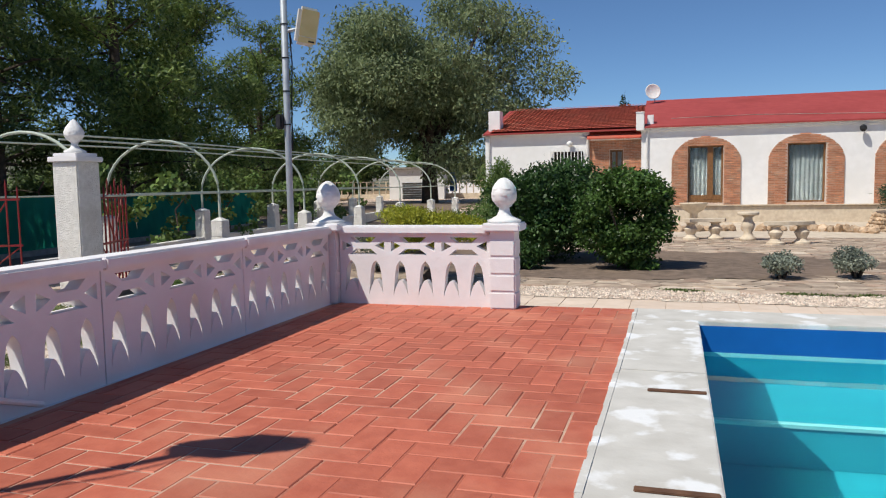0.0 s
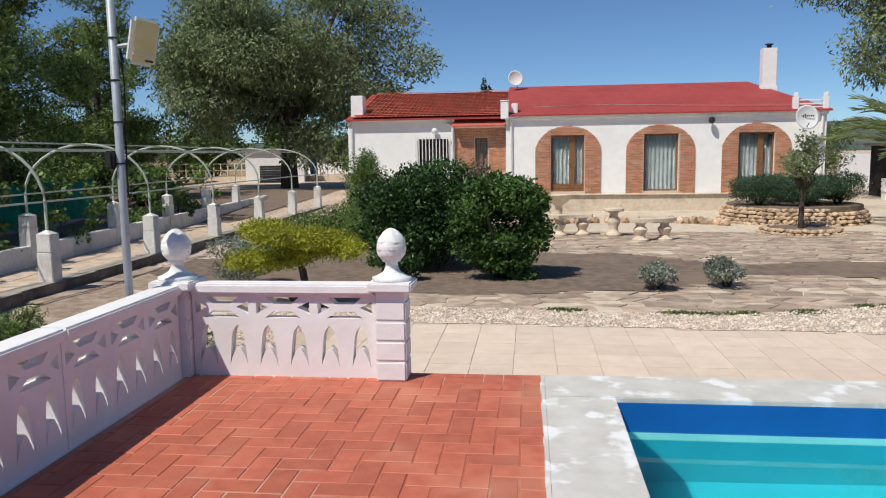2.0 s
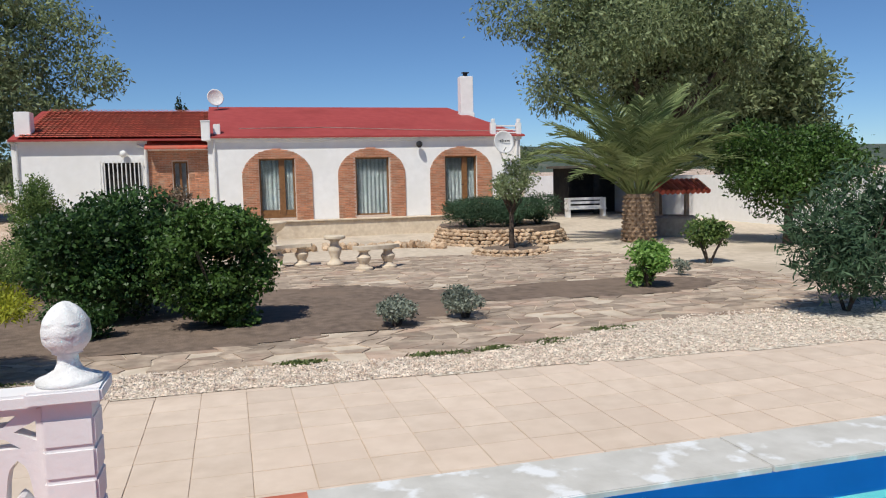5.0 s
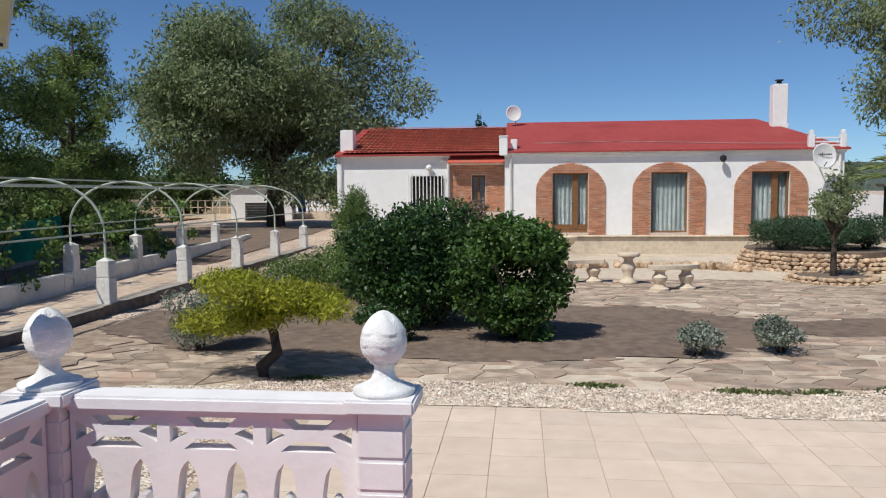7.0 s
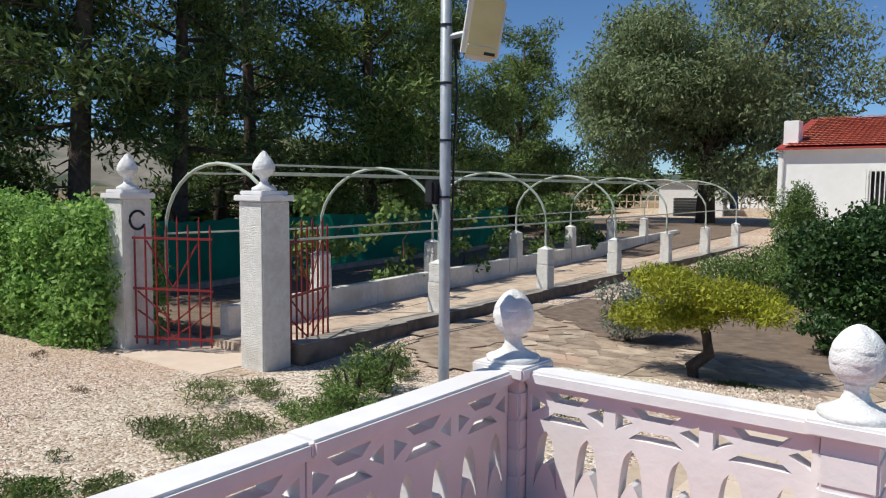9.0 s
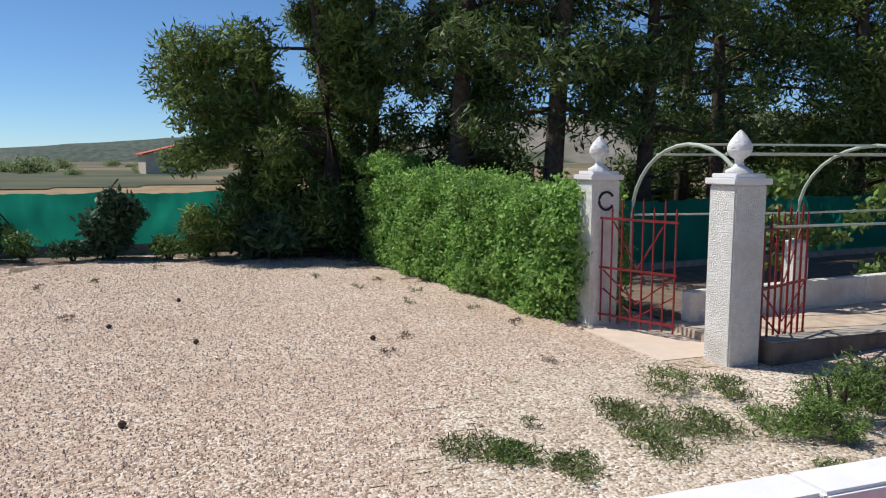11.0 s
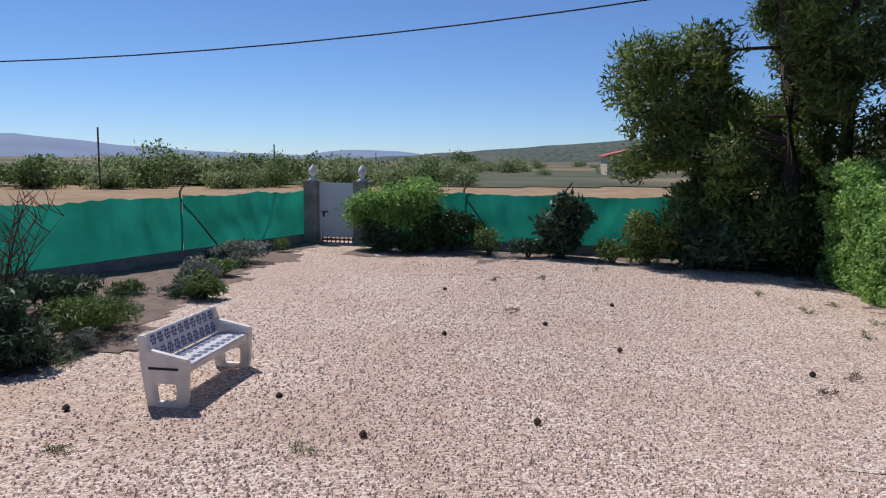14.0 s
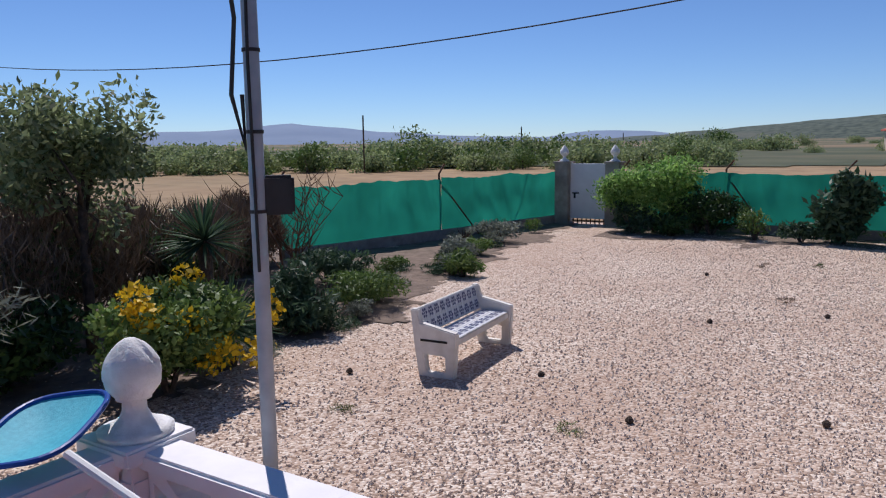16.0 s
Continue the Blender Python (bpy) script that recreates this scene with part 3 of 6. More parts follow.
def lay_slabs():
    me, step = {}, 0.43
    for j in range(10):
        for i in range(37):
            x0, y0 = -1.9 + i * step, 0.24 + j * step
            if i < 1 or y0 > 4.25 - 0.055 * x0:
                continue
            key = (i + j) % 3
            if key not in me:
                b = boxes((0.003, step - 0.003, 0.003, step - 0.003, -0.03, 0.0), bevel=0.002)
                me[key] = bpy.data.meshes.new("slab")
                b.to_mesh(me[key])
                b.free()
                me[key].materials.append(SLAB)
            o = new("slab", me[key])
            o.parent = paving
            o.matrix_basis = pose(x0 + random.uniform(-.002, .002), y0, -0.54 + 0.002 * random.random(), random.uniform(-.12, .12), random.uniform(-.12, .12), 0)


# ---- balustrades ----
PILLAR = 0.215


def finial_mesh(parent, z=0.0, s=1.0, flame=False):
    if flame:
        prof = [(0.115, 0), (0.115, 0.025), (0.05, 0.06), (0.035, 0.09), (0.04, 0.12), (0.085, 0.15), (0.105, 0.20), (0.095, 0.25), (0.06, 0.31), (0.025, 0.36), (0.006, 0.375)]
    else:
        prof = [(0.135, 0), (0.137, 0.022), (0.11, 0.03), (0.06, 0.06), (0.045, 0.09), (0.043, 0.125), (0.064, 0.135), (0.082, 0.155), (0.093, 0.178), (0.098, 0.20), (0.0995, 0.222), (0.098, 0.245), (0.092, 0.27), (0.081, 0.295), (0.066, 0.32), (0.048, 0.342), (0.025, 0.358), (0.004, 0.364)]
    body = [p for p in prof if p[1] < 0.13]
    top = [p for p in prof if p[1] >= 0.13]
    hs = np.linspace(top[0][1], top[-1][1], 40)
    prof = body + list(zip(np.interp(hs, [p[1] for p in top], [p[0] for p in top]), hs))
    bm = lathe([(r * s, h * s) for r, h in prof], 60, at=(0, 0, z))
    for v in bm.verts:
        h = (v.co.z - z) / s
        if h > 0.14:
            a = math.atan2(v.co.y, v.co.x)
            q = (h - 0.14) / 0.23
            best = 0.0
            for row in range(4):
                n = 6 - (row == 3)
                da = ((a + 0.9 * q + row * math.pi / n) * n / (2 * math.pi) + 0.5) % 1 - 0.5
                y = (q - row * 0.22 + 0.12) / 0.5
                if 0 < y < 1:
                    half = 0.52 * (1 - y) ** 0.55 * min(1, y * 5 + 0.3)
                    if abs(da) < half:
                        best = max(best, 0.035 + 0.028 * row - 0.02 * abs(da) / half + 0.035 * y * (1 - q))
            k = 0.90 + 2.1 * best * min(1, (h - 0.14) * 25) * (1 - 0.4 * q)
            v.co.x *= k
            v.co.y *= k
    return part("finial", bm, FINIAL, parent, "carved white cone-shaped finial", smooth=True)


def pillar(x, y, ball=True, label="white balustrade pillar with a carved cone finial"):
    t = thing("balustrade_pillar", x, y, 0, label=label, category="pillar", group="balustrade pillars")
    h = PILLAR / 2
    rows = []
    for k in range(4):
        rows.append((-h, h, -h, h, 0.0 + k * 0.142, 0.138 + k * 0.142))
    rows_bm = boxes(*rows, bevel=0.012)
    part("shaft", rows_bm, WHITE, t)
    part("core", boxes((-h + 0.008, h - 0.008, -h + 0.008, h - 0.008, -0.6, 0.63)), WHITE, t)
    part("cap", boxes((-h - 0.045, h + 0.045, -h - 0.045, h + 0.045, 0.63, 0.695), bevel=0.01), WHITE, t)
    if ball:
        finial_mesh(t, 0.695)
    return t


def curve(pts, n=5):
    """Points of a smooth line through a few corner points."""
    out = []
    for i in range(len(pts) - 1):
        p0, p1, p2, p3 = pts[max(i - 1, 0)], pts[i], pts[i + 1], pts[min(i + 2, len(pts) - 1)]
        for k in range(n):
            t = k / n
            out.append(tuple(0.5 * ((2 * b) + (-a + c) * t + (2 * a - 5 * b + 4 * c - d) * t * t + (-a + 3 * b - 3 * c + d) * t ** 3) for a, b, c, d in zip(p0, p1, p2, p3)))
    out.append(tuple(pts[-1]))
    return out


def panel_mesh(length, units):
    u = length / units
    holes = []
    for k in range(units):
        c = (k + 0.5) * u
        w = u / 2 - 0.03
        holes.append([(c - w * 0.62, 0.575), (c + w * 0.62, 0.575), (c + w * 0.34, 0.527), (c - w * 0.34, 0.527)])
        holes.append([(c - w * 0.34, 0.475), (c + w * 0.34, 0.475), (c + w * 0.66, 0.427), (c - w * 0.66, 0.427)])
        holes.append([(c - w, 0.545), (c - w * 0.55, 0.502), (c - w, 0.455)])
        holes.append([(c + w, 0.545), (c + w, 0.455), (c + w * 0.55, 0.502)])
        for q in (-0.25, 0.25):
            s = c + q * u
            a = u * 0.148
            right = curve([(s, 0.375), (s + a * 0.52, 0.33), (s + a * 0.78, 0.24), (s + a, 0.075)])
            tongue = curve([(s + a, 0.075), (s + a * 0.66, 0.15), (s, 0.215), (s - a * 0.66, 0.15), (s - a, 0.075)], 3)
            left = curve([(s - a, 0.075), (s - a * 0.78, 0.24), (s - a * 0.52, 0.33), (s, 0.375)])
            holes.append((right[:-1] + tongue[:-1] + left[:-1]))
    return slab_with_holes([(0.004, 0), (length - 0.004, 0), (length - 0.004, 0.60), (0.004, 0.60)], holes, 0.085)


def balustrade(name, x, y, rz, length, panels, label):
    t = thing(name, x, y, 0, rz, label, "balustrade", "terrace balustrades")
    step = length / panels
    for k in range(panels):
        o = part("panel", panel_mesh(step, 3), WHITE, t)
        o.matrix_basis = pose(k * step, random.uniform(-.003, .003), 0)
        part("rail", boxes((k * step + 0.002, (k + 1) * step - 0.002, -0.085, 0.085, 0.603, 0.672), bevel=0.012), WHITE, t)
    part("kerb", boxes((0, length, -0.06, 0.06, -0.58, 0.0)), WHITE, t)
    return t


BX, FY, BY = -1.67, 0.11, -5.5
pillar(-0.108, FY)
pillar(BX, FY)
pillar(BX, BY, label="sunlit white pillar with a weathered cone finial")
pillar(0.0, BY)
balustrade("balustrade", BX + 0.11, FY, 0, -0.108 - BX - 0.22, 1, "white precast concrete balustrade with cut-out pattern")
balustrade("balustrade", BX, BY + 0.11, 90, FY - BY - 0.22, 4, "long white precast concrete balustrade, shaded inner face")
balustrade("balustrade", BX + 0.11, BY, 0, -BX - 0.22, 1, "short white precast concrete balustrade closing the terrace")

# pool net leaning on the corner pillar
net = thing("pool_net", -1.45, -5.3, 0.0, label="blue pool skimmer net on a white pole", category="pool net")
bm = bmesh.new()
rim = []
M = Matrix.Translation((0.06, -0.33, 0.785)) @ pose(0, 0, 0, 6, 7, 35)
for k in range(28):
    a = 2 * math.pi * k / 28
    ca, sa = math.cos(a), math.sin(a)
    rim.append(M @ Vector((0.26 * math.copysign(abs(ca) ** 0.6, ca), 0.18 * math.copysign(abs(sa) ** 0.6, sa), 0)))
part("rim", tube(rim + rim[:1], 0.011), RIM_BLUE, net, "dark blue plastic rim")
mid = M @ Vector((0, 0, -0.05))
inner = [M @ ((M.inverted() @ p) * 0.55 + Vector((0, 0, -0.045))) for p in rim]
vr, vi, vm = [bm.verts.new(p) for p in rim], [bm.verts.new(p) for p in inner], bm.verts.new(mid)
for k in range(28):
    j = (k + 1) % 28
    bm.faces.new((vr[k], vr[j], vi[j], vi[k]))
    bm.faces.new((vi[k], vi[j], vm))
part("mesh_bag", bm, NET_BLUE, net, smooth=True)
part("pole", tube([(0.17, 0.01, 0.80), (0.133, 0.27, 0.705), (-0.13, 2.14, 0.03)], 0.015), IRON_WHITE, net, "white tubular pole")


# ---- house ----
HY = 24.42
house = thing("house", 0, HY, 0, label="long white single-storey country house with red roofs", category="house")


def wall_openings(x0, x1, z0, z1, holes, thick, y, name="wall", material=HOUSE_WHITE):
    bm = slab_with_holes([(x0, z0), (x1, z0), (x1, z1), (x0, z1)], holes, thick)
    o = part(name, bm, material, house)
    o.matrix_basis = pose(0, y + thick / 2, 0)
    return o


def rect(x0, x1, z0, z1):
    return [(x0, z0), (x1, z0), (x1, z1), (x0, z1)]


ARCHES = ((1.03, 3.51, 1.62, 2.89), (4.44, 6.98, 5.09, 6.37), (7.94, 10.44, 8.53, 9.82))
TOP_W, SILL = 2.26, 0.10


def arch_outline(x0, x1, z0, spring, top, n=24):
    c, r = (x0 + x1) / 2, (x1 - x0) / 2
    return [(x0, z0), (x1, z0)] + [(c + r * math.cos(math.pi * k / n), spring + (top - spring) * math.sin(math.pi * k / n)) for k in range(n + 1)]


wall_openings(-0.09, 11.62, -0.3, 2.95, [rect(a[2], a[3], SILL, TOP_W) for a in ARCHES], 0.3, 0, "wall_front")
part("wall_side", boxes((11.32, 11.62, 0.302, 9, -0.6, 2.95), (-0.09, 0.2, 0.302, 9, -0.6, 2.95), (-0.09, 11.62, 9, 9.3, -0.6, 2.95)), HOUSE_WHITE, house)
part("floor", boxes((0.2, 11.32, 0.302, 9, -0.2, 0.05)), CONCRETE, house)
part("cornice", boxes((-0.15, 11.7, -0.16, 0.3, 2.955, 3.03), (-0.12, 11.66, -0.08, 0.3, 2.86, 2.953), bevel=0.015), HOUSE_WHITE, house)
part("plinth", boxes((-0.3, 12.2, -1.3, 0.0, -0.75, 0.02), bevel=0.02), CREAM_STONE, house, "cream rendered step along the front")
part("plinth_edge", boxes((-0.35, 12.25, -1.38, -1.25, 0.022, 0.07), bevel=0.015), CREAM_STONE, house)


def brick_field(inside, x0, x1, z0, z1, y, parent, limit, wide=0.235, tall=0.062, gap=0.014):
    me = bpy.data.meshes.new("brick")
    b = boxes((0, wide - gap, -0.022, 0.0, 0, tall - gap))
    b.to_mesh(me)
    b.free()
    me.materials.append(BRICK)
    rest, n = bmesh.new(), 0
    for j in range(int((z1 - z0) / tall) + 1):
        for i in range(int((x1 - x0) / wide) + 2):
            bx, bz = x0 + i * wide - (wide / 2 if j % 2 else 0), z0 + j * tall
            if not (inside(bx + 0.02, bz + 0.02) and inside(bx + wide - 0.03, bz + tall - 0.03)):
                cx0, cx1 = bx, bx + wide - gap
                while cx0 < cx1 - 0.03 and not inside(cx0, bz + tall / 2):
                    cx0 += 0.02
                while cx0 < cx1 - 0.03 and not inside(cx1, bz + tall / 2):
                    cx1 -= 0.02
                if cx1 - cx0 > 0.05:
                    box(rest, cx0, cx1, y - 0.02, y, bz, bz + tall - gap)
                continue
            if n < limit:
                o = new("brick", me)
                o.parent = parent
                o.matrix_basis = pose(bx, y - 0.004 * random.random(), bz)
                n += 1
            else:
                box(rest, bx, bx + wide - gap, y - 0.02, y, bz, bz + tall - gap)
    tagged(part("brick_rest", rest, BRICKS, parent), kind="stuff")


def surround(a):
    x0, x1, w0, w1 = a
    spring, top = 1.62, 2.60
    bm = slab_with_holes(arch_outline(x0, x1, -0.0, spring, top), [rect(w0 + 0.004, w1 - 0.004, SILL, TOP_W - 0.004)], 0.03)
    s = part("brick_surround", bm, BRICK_JOINT, house, "arched surround of orange face bricks")
    s.matrix_basis = pose(0, -0.018, 0)
    c, r = (x0 + x1) / 2, (x1 - x0) / 2

    def inside(x, z):
        if w0 - 0.01 < x < w1 + 0.01 and z < TOP_W + 0.01:
            return False
        if abs(x - c) > r:
            return False
        return z < spring or ((x - c) / r) ** 2 + ((z - spring) / (top - spring)) ** 2 < 1
    brick_field(inside, x0, x1, 0.02, top, -0.017, s, 110)


def window_unit(a, door):
    x0, x1 = a[2], a[3]
    w = thing("door_1" if door else "window_1")
    w.parent = house
    y = 0.10
    f = 0.07
    part("frame", boxes((x0, x0 + f, y, y + 0.08, SILL, TOP_W), (x1 - f, x1, y, y + 0.08, SILL, TOP_W), (x0 + f, x1 - f, y, y + 0.08, TOP_W - f, TOP_W), (x0 + f, x1 - f, y, y + 0.08, SILL, SILL + (0.12 if door else f)), bevel=0.006), WOOD, w, "brown wooden frame")
    if door:
        m = x0 + (x1 - x0) * 0.64
        part("stile", boxes((m - 0.11, m + 0.10, y - 0.01, y + 0.07, SILL + 0.122, TOP_W - f - 0.002), bevel=0.006), WOOD, w)
        part("rail", boxes((x0 + f + 0.002, m - 0.112, y, y + 0.07, SILL + 0.122, SILL + 0.3), (m + 0.102, x1 - f - 0.002, y, y + 0.07, SILL + 0.122, SILL + 0.3), bevel=0.006), WOOD, w)
        part("handle", tube([(m - 0.06, y - 0.012, 1.15), (m - 0.06, y - 0.05, 1.15), (m - 0.17, y - 0.05, 1.15)], 0.012), BLACK, w, "dark door handle")
    bm = boxes((x0 + f, x1 - f, y + 0.03, y + 0.036, SILL + 0.12, TOP_W - f))
    p = part("pane", bm, GLASS, w, "glass pane")
    p.visible_shadow = False
    bm = bmesh.new()
    n = 40
    rows = []
    for k in range(n + 1):
        x = x0 + (x1 - x0) * k / n
        d = 0.03 * math.sin(k * 1.3) + 0.015 * math.sin(k * 2.9)
        rows.append((bm.verts.new((x, y + 0.14 + d, SILL)), bm.verts.new((x, y + 0.14 + d, TOP_W))))
    for p0, p1 in zip(rows, rows[1:]):
        bm.faces.new((p0[0], p1[0], p1[1], p0[1]))
    part("curtain", bm, CURTAIN, w, "pale grey hanging curtain", smooth=True)


for a in ARCHES:
    surround(a)
GLASS = glass_mat("window_glass", (0.93, 0.96, 0.96), 0.0)
for k, a in enumerate(ARCHES):
    window_unit(a, k != 1)

# main roof: red membrane with a hipped right end
bm = bmesh.new()
EZ, RZ, RY = 3.035, 4.55, 5.3
P = [(-0.1, -0.2, EZ), (11.75, -0.2, EZ), (10.2, RY, RZ), (-0.1, RY, RZ), (11.75, 9.6, EZ - 0.05), (-0.1, 9.6, EZ - 0.05)]
v = [bm.verts.new(p) for p in P]
v2 = [bm.verts.new((p[0], p[1], p[2] - 0.06)) for p in P]
for f in ((0, 1, 2, 3), (1, 4, 2), (3, 2, 4, 5)):
    bm.faces.new([v[i] for i in f])
    bm.faces.new([v2[i] for i in f][::-1])
for a_, b_ in ((0, 1), (1, 4), (4, 5), (5, 3), (3, 0)):
    bm.faces.new((v[a_], v2[a_], v2[b_], v[b_]))
part("roof", bm, ROOF_RED, house, "red coated low-pitched roof")
part("roof_cable", tube([(1.0, 0.6, EZ + 0.33), (4, 1.2, EZ + 0.40), (8, .5, EZ + 0.24), (11, .2, EZ + 0.17)], 0.012), CONCRETE, house)
part("chimney", (lambda b: b)(boxes((10.3, 10.95, 3.6, 4.2, 3.6, 4.2), (10.36, 10.92, 3.66, 4.14, 4.2, 5.75), bevel=0.02)), HOUSE_WHITE, house, "tall white chimney")
part("chimney_pot", lathe([(0.1, 5.75), (0.1, 5.88), (0.17, 5.9), (0.17, 5.93)], 12, at=(10.64, 3.9, 0)), BLACK, house)

# left wing with tiled roof and the recessed brick bay
wy = 0.58
wall_openings(-6.42, -2.14, -0.3, 2.95, [rect(-3.6, -2.38, 1.0, 2.2)], 0.3, wy, "wall_wing")
wall_openings(-2.14, -0.092, -0.3, 2.6, [rect(-1.33, -0.83, 0.95, 2.22)], 0.3, wy + 0.1, "wall_brick", BRICK_JOINT)
part("wall_side", boxes((-6.42, -6.12, wy + 0.302, 8, -0.6, 2.95), (-6.42, -0.092, 8, 8.3, -0.6, 2.95)), HOUSE_WHITE, house)
part("cornice", boxes((-6.5, -2.1, wy - 0.15, wy + 0.3, 2.955, 3.02), (-2.098, -0.1, wy - 0.2, wy + 0.4, 2.605, 2.68), bevel=0.012), HOUSE_WHITE, house)
bay = thing("brick_bay")
bay.parent = house
brick_field(lambda x, z: -2.13 < x < -0.1 and not (-1.36 < x < -0.80 and 0.9 < z < 2.25), -2.13, -0.1, 0.9, 2.58, wy + 0.098, bay, 100)
win = thing("window_2")
win.parent = house
part("frame", boxes((-1.33, -1.27, wy + .2, wy + .26, .95, 2.22), (-.89, -.83, wy + .2, wy + .26, .95, 2.22), (-1.269, -.891, wy + .2, wy + .26, 2.15, 2.22), (-1.12, -1.04, wy + .2, wy + .26, .95, 2.149)), WOOD, win)
part("curtain", boxes((-1.26, -.9, wy + .3, wy + .31, .95, 2.2)), CURTAIN, win)
grille = thing("window_3")
grille.parent = house
# Opaque pane: the darkness of the unlit room is put into its colour.
part("pane", boxes((-3.6, -2.38, wy + .2, wy + .21, 1.0, 2.2)), DARK, grille)
for k in range(11):
    part("bar", tube([(-3.68 + k * 0.138, wy - 0.1, 0.92), (-3.68 + k * 0.138, wy - 0.1, 2.28)], 0.02, 6), IRON_WHITE, grille)
part("crossbar", boxes((-3.72, -2.26, wy - .115, wy - .085, 2.2, 2.24), (-3.72, -2.26, wy - .115, wy - .085, .98, 1.02)), IRON_WHITE, grille)
wing = thing("wing_roof")
wing.parent = house


def tiled_roof():
    x0, x1, y0, y1, z0, z1 = -6.2, -0.1, wy - 0.25, 5.6, 3.03, 4.42
    part("roof_deck", (lambda b: b)(slope_deck(x0 - 0.25, x1, y0, y1, z0 - 0.03, z1 - 0.03)), ROOF_RED, wing)
    bm = bmesh.new()
    rows, cols = 17, 34
    for j in range(rows):
        for i in range(cols):
            w = (x1 - x0) / cols
            cx, fy = x0 + (i + 0.5) * w, j / rows
            for k in range(4):
                a0, a1 = math.pi * k / 4, math.pi * (k + 1) / 4
                q = []
                for a, e in ((a0, 0), (a1, 0), (a1, 1), (a0, 1)):
                    t = fy + e * 1.12 / rows
                    q.append(bm.verts.new((cx - math.cos(a) * w * 0.52, y0 + (y1 - y0) * t, z0 + (z1 - z0) * t + math.sin(a) * 0.03 + (0.045 if e == 0 else 0.0))))
                bm.faces.new(q)
    bmesh.ops.remove_doubles(bm, verts=bm.verts[:], dist=0.0004)
    tagged(part("roof_tiles", bm, ROOF_TILE, wing), kind="stuff")


def slope_deck(x0, x1, y0, y1, z0, z1):
    bm = bmesh.new()
    vs = [bm.verts.new(p) for p in ((x0, y0, z0), (x1, y0, z0), (x1, y1, z1), (x0, y1, z1), (x1, y1 + 3.5, z0), (x0, y1 + 3.5, z0))]
    lo = [bm.verts.new((q.co.x, q.co.y, q.co.z - 0.06)) for q in vs]
    for f in ((0, 1, 2, 3), (3, 2, 4, 5)):
        bm.faces.new([vs[i] for i in f])
        bm.faces.new([lo[i] for i in f][::-1])
    for a, b in ((0, 1), (1, 2), (2, 4), (4, 5), (5, 3), (3, 0)):
        bm.faces.new((vs[a], lo[a], lo[b], vs[b]))
    return bm


tiled_roof()
bm = bmesh.new()
vs = [bm.verts.new(p) for p in ((-2.2, wy - 0.35, 2.69), (-0.1, wy - 0.35, 2.69), (-0.1, wy + 1.2, 3.42), (-2.2, wy + 1.2, 3.42))]
lo = [bm.verts.new((q.co.x, q.co.y, q.co.z - 0.05)) for q in vs]
bm.faces.new(vs)
bm.faces.new(lo[::-1])
for k in range(4):
    bm.faces.new((vs[k], lo[k], lo[(k + 1) % 4], vs[(k + 1) % 4]))
part("lean_to_roof", bm, ROOF_TILE, house, "small red sheet roof over the brick bay")
part("chimney", boxes((-6.35, -5.85, wy + 0.3, wy + 0.9, 2.9, 3.98), bevel=0.02), HOUSE_WHITE, house, "squat white chimney")
part("gable_post", boxes((-0.28, 0.02, -0.25, 0.1, 2.9, 3.55), (-0.3, 0.04, -0.27, 0.12, 3.55, 3.6), (0.12, 0.36, 0.2, 0.5, 3.1, 3.5), bevel=0.015), HOUSE_WHITE, house)
for px, pz0, pz1 in ((0.12, -0.2, 2.9), (-6.25, -0.2, 2.85), (11.45, -0.2, 2.8), (-2.2, 0, 2.7)):
    part("drainpipe", tube([(px, (-0.06 if px > -0.5 else wy - 0.06), pz0), (px, (-0.06 if px > -0.5 else wy - 0.06), pz1), (px - 0.25, (-0.06 if px > -0.5 else wy - 0.08), pz1 + 0.1)], 0.05), IRON_WHITE, house)
orn = thing("roof_balustrade")
orn.parent = house
for x in (10.4, 11.45):
    part("post", boxes((x, x + 0.2, -0.1, 0.1, 3.03, 3.5), (x + .03, x + .17, -0.07, 0.07, 3.5, 3.66), bevel=0.02), HOUSE_WHITE, orn)
for z in (3.1, 3.22, 3.36):
    part("rail", boxes((10.602, 11.448, -0.04, 0.04, z, z + 0.05)), HOUSE_WHITE, orn)

dish = thing("satellite_dish", 10.7, HY - 0.55, 2.72, label="round white satellite dish with lettering on the house wall", category="satellite dish")


def dish_bm(r, depth):
    front = [(0.003, 0.012)] + [(r * k / 8, 0.012 + depth * (k / 8) ** 2) for k in range(1, 9)]
    back = [(r * k / 8, depth * (k / 8) ** 2) for k in range(8, 0, -1)] + [(0.003, 0)]
    bm = lathe(front + back, 32)
    return bm


o = part("bowl", dish_bm(0.44, 0.09), IRON_WHITE, dish, "white round bowl", smooth=True)
o.matrix_basis = pose(0, 0, 0, 82, 0, 12)
part("arm", tube([(0, 0.1, -0.1), (0, 0.3, -0.15), (0, 0.55, -0.15)], 0.025), GALV, dish)
part("feed_arm", tube([(0, 0.0, -0.4), (0.0, -0.35, -0.2)], 0.015), BLACK, dish)
part("lettering", boxes(*[(-0.28 + k * 0.07, -0.235 + k * 0.07, -0.06, -0.055, 0.03, 0.09 + 0.03 * (k in (0, 3))) for k in range(8)]), BLACK, dish, "dark row of letter-like bars")
dish2 = thing("roof_aerial", 0.17, HY + 4.6, 4.35, label="round white dish aerial above the roof ridge", category="satellite dish")
o = part("bowl", dish_bm(0.34, 0.08), IRON_WHITE, dish2, smooth=True)
o.matrix_basis = pose(0, 0, 0.5, 80, 0, 20)
part("mast", tube([(0.1, 0.1, -0.3), (0.1, 0.1, 0.4)], 0.02), GALV, dish2)
